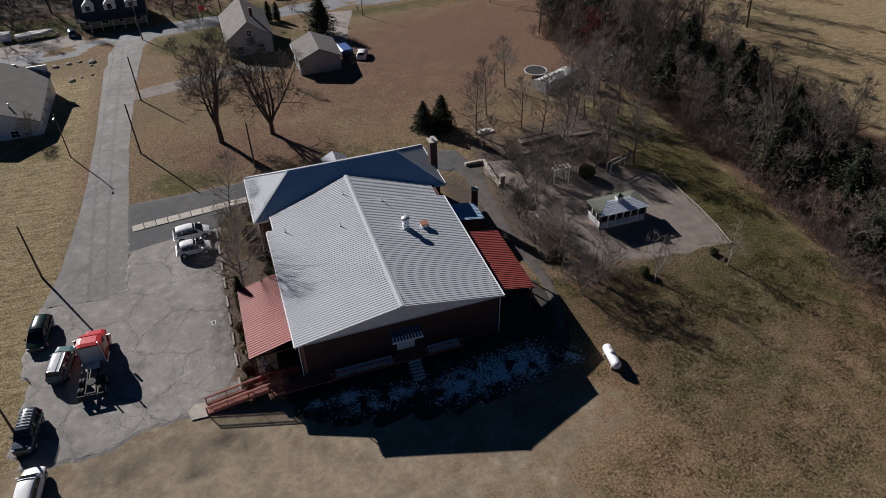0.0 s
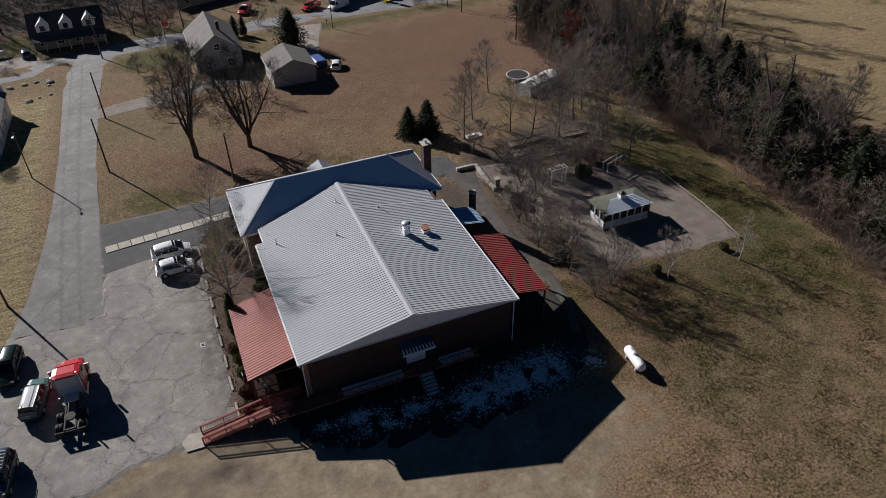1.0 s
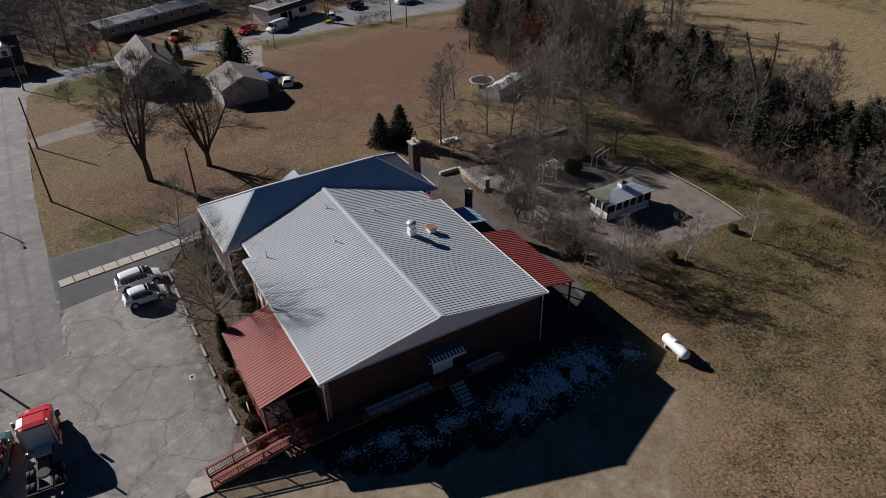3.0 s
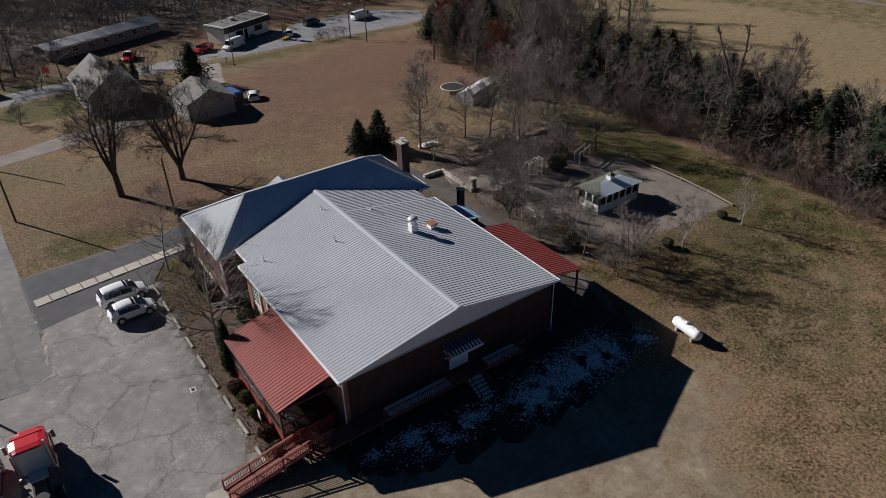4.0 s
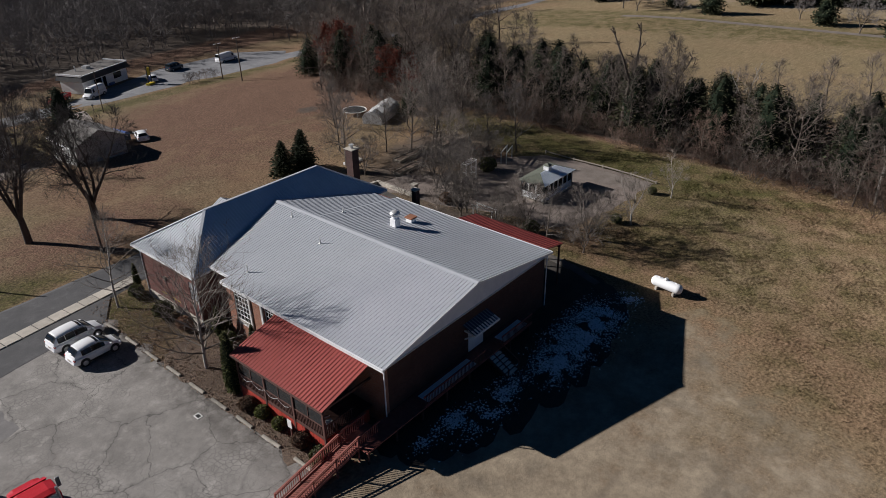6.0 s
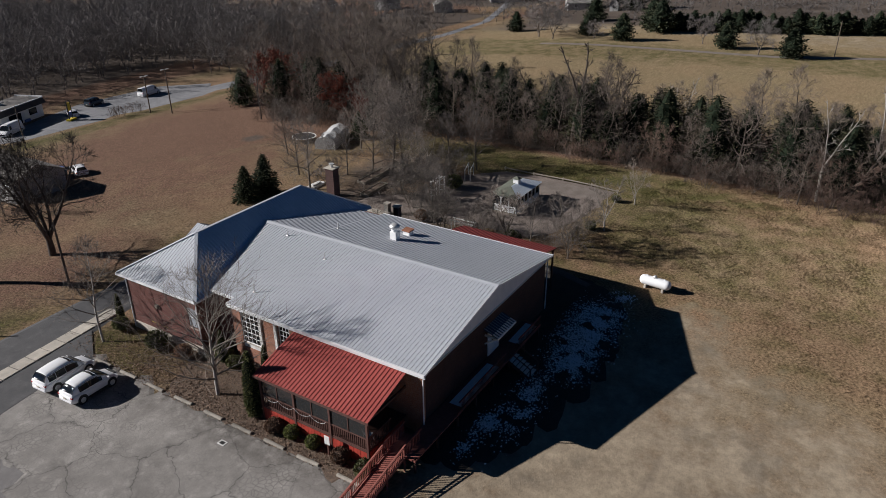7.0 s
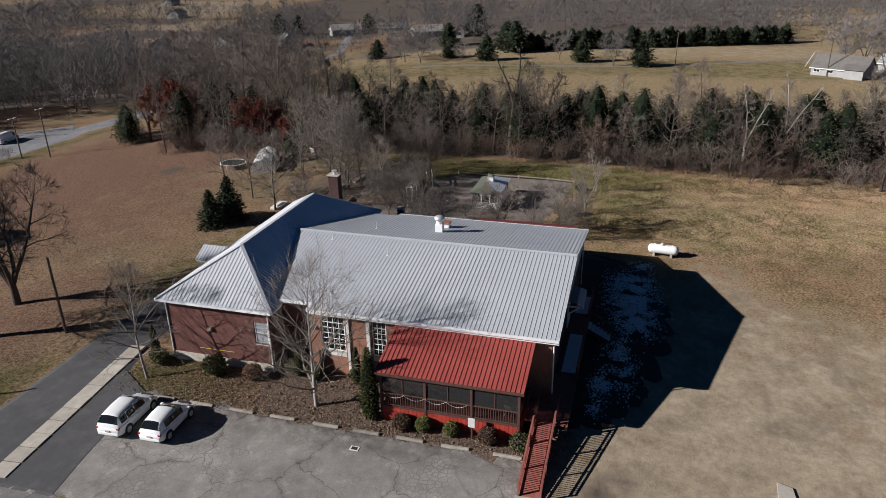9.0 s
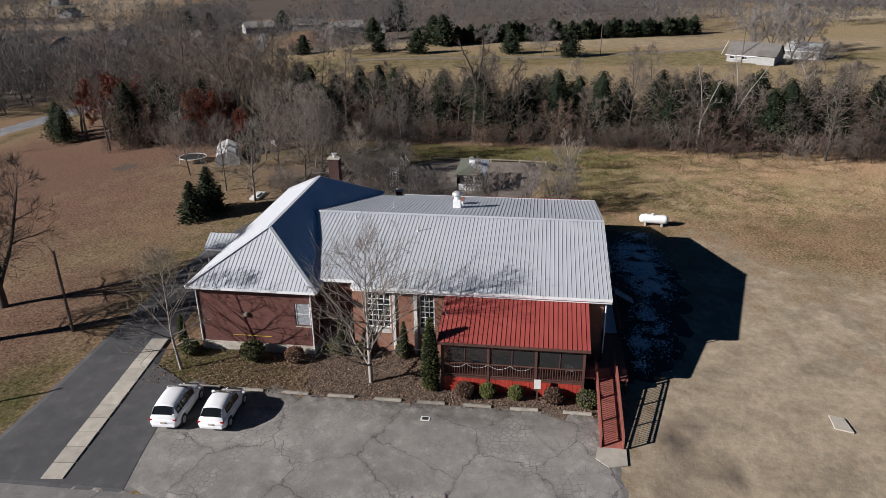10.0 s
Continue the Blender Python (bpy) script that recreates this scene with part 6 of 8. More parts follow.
for x, y, h in ((57.6, 103.5, 7.4), (58.6, 98.1, 8.7)):
    p = pole(x, y, h, "tall car-park light pole with twin lamp heads", name="light_pole")
    for s in (-1, 1):
        part("lamp_head", MB().bbox(s * 0.55 - 0.3, -0.15, h - 0.05, s * 0.55 + 0.3, 0.15, h + 0.08, 0.03), M["galv"], p, "grey lamp head")
    part("lamp_bracket", MB().box(-0.6, -0.03, h - 0.03, 0.6, 0.03, h + 0.02), M["galv"], p)

# ---- porch sign and lot manhole ----
sign = thing("post_sign", (-4.45, 4.78, 0.0), "small pale sign on a post before the porch", "sign")
part("sign_post", MB().box(-0.05, -0.05, 0, 0.05, 0.05, 1.3), M["dark_wood"], sign)
part("sign_board", MB().bbox(-0.09, -0.22, 0.95, -0.05, 0.22, 1.65, 0.01), M["white_old"], sign)
mh = thing("drain_frame", (-7.33, 11.74, 0.03), "small square drain frame in the asphalt", "drain")
part("drain_rim", MB().bbox(-0.22, -0.3, 0, 0.22, 0.3, 0.03, 0.01), M["white_old"], mh)
part("drain_grate", MB().box(-0.14, -0.2, 0.02, 0.14, 0.2, 0.036), M["black"], mh)
solid("broken_slab", MB().prism([(-5.6, -14.4, 0.0), (-4.2, -14.3, 0.0), (-3.9, -13.5, 0.0), (-5.3, -13.4, 0.0)], (0, 0, 0.1)), M["concrete"], "pale concrete slab lying on the bare ground", "slab")

# ---- backyard things ----
tr = thing("trampoline", (49.4, 54.8, gz(49.4, 54.8)), "round black trampoline with thin white padded rim", "trampoline")
part("mat", MB().lathe([(1.75, 0.80), (1.75, 0.82), (0.1, 0.79)], 28), M["black"], tr)
part("rim_pad", MB().lathe([(1.78, 0.80), (1.8, 0.87), (1.92, 0.87), (1.94, 0.80), (1.78, 0.80)], 28, closed=False), M["white_old"], tr)
for i in range(6):
    a = i * math.pi / 3
    part("leg", MB().tube((1.86 * math.cos(a), 1.86 * math.sin(a), 0.8), (1.9 * math.cos(a), 1.9 * math.sin(a), -0.05), 0.035, n=6), M["galv"], tr)
sh = thing("canvas_shelter", (50.6, 49.9, gz(50, 49)), "pale tarpaulin shelter over stored goods", "shelter", turn=22)
arc = [(-1.6, 0), (-1.6, 1.1), (-1.2, 1.6), (0, 1.95), (1.2, 1.6), (1.6, 1.1), (1.6, 0)]
rings = []
for i in range(9):
    x = -3.8 + i * 0.95
    rings.append([(x, y * (1 + 0.03 * math.sin(i * 2.3 + y)), z * (1 + 0.05 * math.sin(i * 1.7 + y * 2))) for y, z in arc])
part("cover", MB().loft(rings), M["tarp"], sh)
part("shelter_frame", MB().tube((-4.3, 0, 0), (-4.3, 0, 2.0), 0.04, n=6).tube((-4.3, -1.6, 0), (-4.3, -1.6, 1.2), 0.04, n=6), M["galv"], sh)
for x, y, t, lab in ((60.2, 47.0, 10, "white garden bench turned over on leaves"), (57.9, 45.6, 50, "white garden chair among shrubs")):
    gch = thing("garden_bench", (x, y, gz(x, y)), lab, "seat", turn=t)
    part("seat", MB().bbox(-0.6, -0.3, 0.4, 0.6, 0.3, 0.46, 0.02), M["white_old"], gch)
    part("backrest", MB().bbox(-0.6, 0.26, 0.4, 0.6, 0.34, 1.0, 0.02), M["white_old"], gch)
    for sx in (-0.5, 0.5):
        part("leg", MB().box(sx - 0.04, -0.28, 0, sx + 0.04, 0.3, 0.4), M["white_old"], gch)


def trellis(x, y, turn, w, h, lab):
    t = thing("garden_arbor", (x, y, 0), lab, "arbor", turn=turn)
    for sx in (-1, 1):
        for sy in (-1, 1):
            part("post", MB().box(sx * w / 2 - 0.05, sy * 0.35 - 0.05, 0, sx * w / 2 + 0.05, sy * 0.35 + 0.05, h), M["white_old"], t)
        if h > 2:
            part("lattice", MB().box(sx * w / 2 - 0.02, -0.35, h * 0.3, sx * w / 2 + 0.02, 0.35, h * 0.34).box(sx * w / 2 - 0.02, -0.35, h * 0.6, sx * w / 2 + 0.02, 0.35, h * 0.64), M["white_old"], t)
    for sy in (-1, 1):
        part("top_beam", MB().box(-w / 2 - 0.2, sy * 0.35 - 0.04, h, w / 2 + 0.2, sy * 0.35 + 0.04, h + 0.12), M["white_old"], t)
    for i in range(5 if h > 2 else 0):
        part("rafter", MB().box(-w / 2 + i * w / 4 - 0.03, -0.5, h + 0.12, -w / 2 + i * w / 4 + 0.03, 0.5, h + 0.18), M["white_old"], t)


trellis(31.3, 15.3, 88, 2.6, 1.1, "low weathered white timber frame beside the path")
trellis(38.2, 22.9, 5, 2.2, 2.4, "weathered white garden arbor among shrubs")
trellis(46.6, 23.2, 20, 2.8, 1.5, "weathered open timber frame in the garden")
bed = thing("raised_bed", (30.6, 28.0, 0), "raised planting bed edged with pale stone blocks", "planter")
rg = random.Random(9)
for i in range(12):
    part("edging_block", MB().bbox(-0.3 + 0.02 * i, -3.2 + i * 0.55, -0.05, 0.1 + 0.02 * i, -2.7 + i * 0.55, 0.42 + rg.uniform(-0.03, 0.05), 0.03), M["concrete"], bed)
for i in range(5):
    part("edging_block", MB().bbox(-2.6 + i * 0.5, 3.1, -0.05, -2.15 + i * 0.5, 3.5, 0.42, 0.03), M["concrete"], bed)
pst = thing("gate_pillar", (31.0, 25.4, 0), "squat stone gate pillar with a cap", "pillar")
part("pillar_shaft", MB().bbox(-0.3, -0.3, -0.1, 0.3, 0.3, 1.3, 0.03), M["stone"], pst)
part("pillar_cap", MB().bbox(-0.38, -0.38, 1.3, 0.38, 0.38, 1.42, 0.02), M["concrete"], pst)
fence = thing("log_fence", (0, 0, 0), "low rail fence of weathered logs round the garden court", "fence")
fp = [(52.1, 20.6), (51.9, 16.2), (52.0, 12.0), (51.8, 8.0), (51.3, 4.4)]
for (xa, ya), (xb, yb) in zip(fp, fp[1:]):
    part("fence_post", MB().tube((xa, ya, -0.2), (xa, ya, 0.40), 0.12, 0.1, 8), M["grey_wood"], fence)
    part("fence_rail", MB().tube((xa, ya, 0.24), (xb, yb, 0.22), 0.10, 0.08, 8), M["grey_wood"], fence)
part("fence_post", MB().tube((51.3, 4.4, -0.2), (51.3, 4.4, 0.38), 0.11, 0.1, 8), M["grey_wood"], fence)
for x, y, lx, ly in ((36.5, 31.5, 4.5, 1.1), (42.5, 30.0, 4.2, 1.1), (40.5, 34.5, 6.0, 1.2), (47.0, 33.5, 4.5, 1.1)):
    b = thing("garden_bed", (x, y, 0), "long timber-edged garden bed, bare in winter", "planter", "timber garden beds", turn=rg.uniform(-6, 6))
    for sy in (-1, 1):
        part("side_board", MB().bbox(-lx / 2, sy * ly / 2 - 0.05, -0.05, lx / 2, sy * ly / 2 + 0.05, 0.3, 0.01), M["grey_wood"], b)
    for sx in (-1, 1):
        part("end_board", MB().bbox(sx * lx / 2 - 0.05, -ly / 2, -0.05, sx * lx / 2 + 0.05, ly / 2, 0.3, 0.01), M["grey_wood"], b)
    part("soil", MB().box(-lx / 2 + 0.05, -ly / 2 + 0.05, 0, lx / 2 - 0.05, ly / 2 - 0.05, 0.22), M["leaves"], b)
solid("yard_plank_pile", MB().bbox(32.6, 38.4, -0.12, 35.2, 39.5, 0.2, 0.04).bbox(33.0, 38.7, 0.2, 34.6, 39.3, 0.34, 0.03), M["white_old"], "low pile of pale boards on the lawn", "plank pile")


# ---- neighbouring houses ----
def house(name, x0, y0, x1, y1, eave, rise, axis, label, wall="siding", roof="shingle", turn=0.0, over=0.35, wins=(), chimney=None, at=None, doors=()):
    """A gabled house; axis is the ridge's direction; wins are (face, offset along it, foot, head, width)."""
    cx, cy = (x0 + x1) / 2, (y0 + y1) / 2
    h = thing(name, (cx, cy, gz(cx, cy) if at is None else at), label, "house", turn=turn)
    a, b = (x1 - x0) / 2, (y1 - y0) / 2
    part("wall", MB().box(-a, -b, -1.2, a, b, eave), M[wall], h)
    run, half = (b, a) if axis == "y" else (a, b)
    sw = (lambda u, v, z: (u, v, z)) if axis == "y" else (lambda u, v, z: (v, u, z))
    for s in (-1, 1):
        part("gable_end", MB().prism([sw(-half, s * run, eave), sw(half, s * run, eave), sw(0, s * run, eave + rise)], Vector(sw(0, -s * 0.12, 0))), M[wall], h)
        k = rise / half
        p = [sw(s * (half + over), -run - over, eave - over * k), sw(s * (half + over), run + over, eave - over * k), sw(0, run + over, eave + rise), sw(0, -run - over, eave + rise)]
        q = [Vector(c) + Vector((0, 0, 0.02)) for c in p]
        part("roof", MB().prism(q, (0, 0, 0.12)), M[roof], h)
        part("fascia", MB().beam(Vector(p[0]) - Vector((0, 0, 0.05)), Vector(p[1]) - Vector((0, 0, 0.05)), 0.06, 0.18), M["paint_white"], h)
    for f, o, z0, z1, w in wins:
        px, py = {"s": (o, -b), "n": (o, b), "w": (-a, o), "e": (a, o)}[f]
        window("window", h, px, py, z0, z1, w, f, 2, 2, sill=False)
    for f, o, w in doors:
        px, py = {"s": (o, -b), "n": (o, b), "w": (-a, o), "e": (a, o)}[f]
        part("door", MB().box(px - (w / 2 if f in "sn" else 0.04), py - (w / 2 if f in "we" else 0.04), 0, px + (w / 2 if f in "sn" else 0.04), py + (w / 2 if f in "we" else 0.04), 2.1), M["white_old"], h)
    if chimney:
        part("chimney", MB().box(chimney[0] - 0.3, chimney[1] - 0.3, eave, chimney[0] + 0.3, chimney[1] + 0.3, eave + rise + 0.7), M["brick"], h)
    return h


house("garage_barn", 12.3, 71.3, 19.5, 79.0, 3.1, 1.6, "y", "pale grey gabled garage on the lawn", roof="shingle", wall="siding_grey", wins=(("w", 0.5, 1.0, 2.0, 1.0),), doors=(("n", -1.5, 2.4),))
house("gabled_cottage", 1.4, 86.5, 9.6, 100.0, 3.9, 3.0, "y", "weathered white gabled house among bare trees", wall="siding_grey", roof="shingle", chimney=(1.3, -1.5), wins=(("s", -2, 1.0, 2.4, 1.0), ("s", 2, 1.0, 2.4, 1.0), ("w", -3, 1.0, 2.3, 1.0), ("w", 3, 1.0, 2.3, 1.0), ("s", 0, 4.2, 5.3, 0.9)))
hw = house("roadside_house", -42.5, 64.0, -28.6, 81.5, 3.0, 2.9, "y", "white house with grey-brown roof near the road", roof="shingle", wins=(("s", 3.2, 0.9, 1.9, 1.1), ("s", 0.4, 0.9, 1.9, 1.1), ("e", -6, 1.0, 2.1, 0.9), ("e", -2.5, 1.0, 2.1, 0.9), ("e", 1.2, 1.0, 2.1, 0.9), ("e", 5, 1.0, 2.1, 0.9)))
part("vent_stack", MB().tube((3.2, -6.2, 3.6), (3.2, -6.2, 5.3), 0.14, n=10), M["paint_white"], hw, "white flue pipe")
part("parapet", MB().box(-7, 8.9, 2.6, -2.6, 9.2, 4.4).box(-2.6, 8.9, 2.6, 2.6, 9.2, 5.2).box(2.6, 8.9, 2.6, 7.0, 9.2, 4.4), M["paint_white"], hw, "stepped white parapet front")
hd = house("dormer_house", -27.0, 117.5, -13.5, 125.5, 3.2, 3.0, "x", "dark-roofed house with white dormers across the road", roof="shingle_dark", wall="grey_wood", wins=(("s", -5, 0.9, 2.1, 1.1), ("s", -1.7, 0.9, 2.1, 1.1), ("s", 1.7, 0.9, 2.1, 1.1), ("s", 5, 0.9, 2.1, 1.1)))
for x in (-4.3, 0, 4.3):
    d = part("dormer", MB().prism([(x - 1.2, -3.7, 3.2), (x + 1.2, -3.7, 3.2), (x + 1.2, -3.7, 4.7), (x, -3.7, 5.8), (x - 1.2, -3.7, 4.7)], (0, 3.3, 0)), M["white_old"], hd, "white gabled dormer")
    part("dormer_pane", MB().box(x - 0.45, -3.74, 3.7, x + 0.45, -3.68, 4.7), M["glass"], d)
part("veranda_roof", MB().prism([(-7.0, -6.4, 2.3), (7.0, -6.4, 2.3), (7.0, -3.9, 3.0), (-7.0, -3.9, 3.0)], (0, 0, 0.12)), M["shingle_dark"], hd)
for i in range(7):
    part("veranda_post", MB().box(-6.8 + i * 2.24, -6.2, -0.6, -6.67 + i * 2.24, -6.07, 2.35), M["white_old"], hd)
lt = house("long_cabin", 0.5, 135.5, 27.5, 141.0, 2.5, 0.7, "x", "long low grey cabin by the woods", wall="grey_wood", roof="galv", turn=20, wins=tuple(("s", -11 + i * 3.6, 1.0, 2.0, 1.2) for i in range(7)))
fh = house("field_house", 146.6, -53.6, 154.6, -42.0, 1.9, 2.6, "y", "far pale ranch house on the field's edge", wall="siding_grey", roof="shingle", turn=-29, at=0.0, wins=(("w", -3.5, 0.8, 1.9, 1.6), ("w", 1.5, 0.8, 1.9, 1.2), ("w", 4.5, 0.8, 1.9, 1.2)))
part("gable_trim", MB().prism([(-4.9, 6.95, 1.9), (0, 6.95, 4.6), (0, 6.95, 4.35), (-4.6, 6.95, 1.8)], (0, 0.1, 0)), M["paint_white"], fh, "white gable trim")
part("porch_wall", MB().box(-5.6, -6.0, -0.5, -4.4, -2.0, 2.0), M["siding_grey"], fh)
part("porch_roof", MB().prism([(-6.0, -6.4, 2.1), (-6.0, -1.6, 2.1), (-3.5, -1.6, 3.0), (-3.5, -6.4, 3.0)], (0, 0, 0.12)), M["shingle"], fh)
house("garage_outbuilding", 154, -66, 162, -58, 2.2, 1.6, "y", "far pale outbuilding beside the ranch house", wall="siding_grey", roof="galv", turn=-29, at=0.0)
for x, y, w, d, t, lab, rf, wl in ((200, 178, 11, 6, 20, "far low white farm shed in bare woods", "shingle_pale", "siding_grey"), (218, 160, 9, 6, -10, "far white cottage in bare woods", "shingle_pale", "siding_grey"), (223, 136, 10, 7, 35, "far house with pale metal roof on a slope", "shingle_pale", "siding_grey"), (262, 128, 13, 7, -55, "far low house with white eaves on a field", "shingle_pale", "siding_grey"), (236, 82, 12, 8, -60, "far gabled house with white trim among pines", "shingle_pale", "siding_grey"), (270, 108, 14, 8, -70, "far grey-roofed house above the woods", "shingle", "siding_grey"), (226, 66, 4, 3, 10, "far small beige shed under a pine", "shingle", "siding_grey"), (330, 262, 12, 7, 10, "far white barn between dark trees", "shingle_pale", "siding_grey"), (420, 330, 14, 7, 10, "far white barn on a rise", "shingle_pale", "siding_grey")):
    house("farmhouse", x - w / 2, y - d / 2, x + w / 2, y + d / 2, 2.6, 2.0, "x", lab, roof=rf, wall=wl, turn=t, wins=(("s", -w * 0.25, 0.9, 2.0, 1.0), ("s", w * 0.25, 0.9, 2.0, 1.0), ("w", 0, 0.9, 2.0, 1.0)))

shop = thing("roadside_shop", (35.6, 119.2, gz(36, 119)), "low white shop with dark mansard fascia beside the road", "shop", turn=22)
part("wall", MB().box(0, 0, -0.3, 12.8, 5.6, 2.9), M["paint_white"], shop)
part("mansard", MB().loft([[(-0.6, -0.7, 2.5), (13.4, -0.7, 2.5), (13.4, 6.2, 2.5), (-0.6, 6.2, 2.5)], [(-0.2, -0.2, 3.6), (13.0, -0.2, 3.6), (13.0, 5.8, 3.6), (-0.2, 5.8, 3.6)]]), M["shingle_dark"], shop)
part("roof_edge", MB().box(-0.25, -0.25, 3.55, 13.05, -0.05, 3.7).box(-0.35, -0.3, 3.5, -0.1, 5.9, 3.85).box(12.9, -0.3, 3.5, 13.15, 5.9, 3.85), M["paint_white"], shop)
part("roof_sheet", MB().box(-0.1, 0, 3.55, 12.9, 5.8, 3.64), M["shingle"], shop)
part("roof_unit", MB().bbox(5, 3, 3.6, 6.2, 4.2, 4.2, 0.03), M["galv"], shop)
part("roof_pipe", MB().tube((3.0, 4.0, 3.6), (3.0, 4.0, 4.7), 0.12), M["galv"], shop)
for x0, x1, z0 in ((3.2, 5.2, 0.9), (8.8, 11.0, 0.9), (5.6, 6.5, 0.0)):
    part("shop_window" if z0 else "shop_door", MB().box(x0, -0.04, z0, x1, 0.02, 2.1), M["glass"], shop)
part("window_box", MB().bbox(6.9, -0.5, 0.0, 8.2, -0.1, 0.5, 0.03), M["blue"], shop)
totem = thing("roadside_sign", (47.2, 114.2, gz(47, 114)), "yellow and blue roadside sign on a planter base", "sign", turn=20)
part("sign_base", MB().bbox(-0.9, -0.5, -0.1, 0.9, 0.5, 0.45, 0.04), M["yellow"], totem)
part("sign_post", MB().box(-0.55, -0.08, 0.4, -0.42, 0.08, 4.0).box(0.42, -0.08, 0.4, 0.55, 0.08, 4.0), M["black"], totem)
part("sign_panel", MB().box(-0.45, -0.06, 2.0, 0.45, 0.06, 3.6), M["yellow"], totem)
part("blue_panel", MB().box(-0.43, -0.065, 0.7, 0.43, 0.055, 1.7), M["blue"], totem)
car("delivery_van", (35.8, 115.2, gz(36, 115) + 0.03), -155, "white delivery van parked at the roadside shop", M["car_white"], 5.2, 2.0, 2.2, "van", 1.1, category="van")
car("shop_pickup", (30.0, 117.8, gz(30, 118) + 0.03), -150, "red pickup parked beside the shop", M["car_red"], 5.0, 1.9, 1.75, "pickup", 1.0, category="pickup")
car("shop_car", (49.3, 117.0, gz(49, 117) + 0.03), 70, "white car parked behind the roadside sign", M["car_white"], 4.4, 1.8, 1.5, "hatch", 0.92)
car("dark_jeep", (57.5, 121.9, gz(57, 122) + 0.03), 15, "dark off-road car on the shop forecourt", M["car_blue"], 4.3, 1.8, 1.75, "jeep", 1.05)
car("white_van", (69.3, 119.0, gz(69, 119) + 0.03), 10, "white passenger van on the shop forecourt", M["car_white"], 5.6, 2.0, 2.1, "van", 1.1, category="van")
car("yard_car", (24.4, 76.2, gz(24, 76) + 0.0), 70, "white car parked in the garage's shadow", M["car_white"], 4.2, 1.75, 1.45, "hatch", 0.9)
car("red_pickup", (16.0, 122.5, gz(16, 122) + 0.0), -120, "old red and white pickup by the roadside trees", M["car_red"], 4.9, 1.85, 1.75, "pickup", 1.0, category="pickup", two_tone_or_glare=M["white_old"])
car("blue_car", (-28.6, 115.0, gz(-28, 115) + 0.0), 100, "dark blue car on the gravel across the road", M["car_blue"], 4.5, 1.8, 1.5, "hatch", 0.92)
dump = thing("covered_trailer", (21.6, 78.3, gz(21.6, 78.3)), "small trailer under a dark blue cover by the garage", "trailer", turn=8)
part("trailer_box", MB().bbox(-1.2, -1.6, 0.4, 1.2, 1.6, 1.5, 0.06), M["car_blue"], dump)
part("trailer_cover", MB().loft([[(-1.25, y, 1.45), (-0.8, y, 1.75), (0.8, y, 1.75), (1.25, y, 1.45)] for y in (-1.65, 1.65)]), M["blue"], dump, "blue tarpaulin cover")
for s in (-1, 1):
    wheel(dump, 0.0, s * 0.0 + (-1.0 if s < 0 else 1.0), 0.34, 0.2, s, "galv")
boat = thing("boat_on_trailer", (-36.0, 116.4, gz(-36, 116)), "long pale boat on a trailer across the road", "boat", turn=12)
part("hull", MB().loft([[(x, -w, 1.2), (x, -w * 0.7, 0.6), (x, 0, 0.45), (x, w * 0.7, 0.6), (x, w, 1.2), (x, 0, 1.25)] for x, w in ((-3.5, 0.9), (-1, 1.05), (1.5, 0.95), (3.0, 0.5), (3.8, 0.06))]), M["white_old"], boat)
part("trailer_frame", MB().box(-3.4, -0.7, 0.35, 4.6, -0.6, 0.47).box(-3.4, 0.6, 0.35, 4.6, 0.7, 0.47), M["galv"], boat)
for s in (-1, 1):
    wheel(boat, -1.2, s * 0.95, 0.32, 0.2, s, "galv")
box_ob = thing("storage_box", (-41.5, 117.2, gz(-41, 117)), "small white storage box beside the boat", "box")
part("box_body", MB().bbox(-1, -0.8, 0, 1, 0.8, 1.5, 0.04), M["paint_white"], box_ob)
part("box_lid", MB().bbox(-1.05, -0.85, 1.5, 1.05, 0.85, 1.62, 0.03), M["white_old"], box_ob)
rk = random.Random(2)
for x, y, s in ((-30.2, 96.0, 0.9), (-27.9, 96.8, 0.8), (-26.0, 97.2, 0.7), (-23.6, 95.6, 1.1), (-23.8, 97.0, 0.7), (-23.7, 94.0, 0.6), (-26.5, 86.8, 1.0), (-25.0, 88.0, 0.5), (-23.2, 88.6, 0.5)):
    mb = MB().lathe([(0.05, -0.15), (0.5, -0.05), (0.62, 0.12), (0.45, 0.32), (0.1, 0.4)], 9)
    mb.v = [(a * s * (1.2 + 0.3 * noise.noise((a + x, b, c))), b * s * (0.9 + 0.3 * noise.noise((b, a + y, c))), c * s) for a, b, c in mb.v]
    o = solid("boulder", mb, M["stone"], "grey lichen-spotted boulder on the lawn", "boulder", group="lawn boulders")
    o.matrix_basis = pose(x, y, gz(x, y), 0, 0, rk.uniform(0, 360))
flag = thing("flagpole", (-2.5, 101.5, gz(-2.5, 101.5)), "slim white flagpole with a red and white flag", "flagpole")
part("mast", MB().tube((0, 0, -0.1), (0, 0, 6.5), 0.05, 0.035, 8), M["paint_white"], flag)
part("flag", MB().prism([(0.05, 0, 5.5), (1.2, 0.15, 5.35), (1.25, 0.1, 6.2), (0.05, 0, 6.4)], (0, 0.015, 0)), M["car_red"], flag)
for x, y in ((30.0, 104.0),):
    mbx = thing("mailbox", (x, y, gz(x, y)), "dark mailbox on a post at the road verge", "mailbox")
    part("mailbox_post", MB().box(-0.05, -0.05, -0.1, 0.05, 0.05, 1.1), M["pole_wood"], mbx)
    part("mailbox_body", MB().bbox(-0.12, -0.25, 1.05, 0.12, 0.25, 1.3, 0.05), M["black"], mbx)

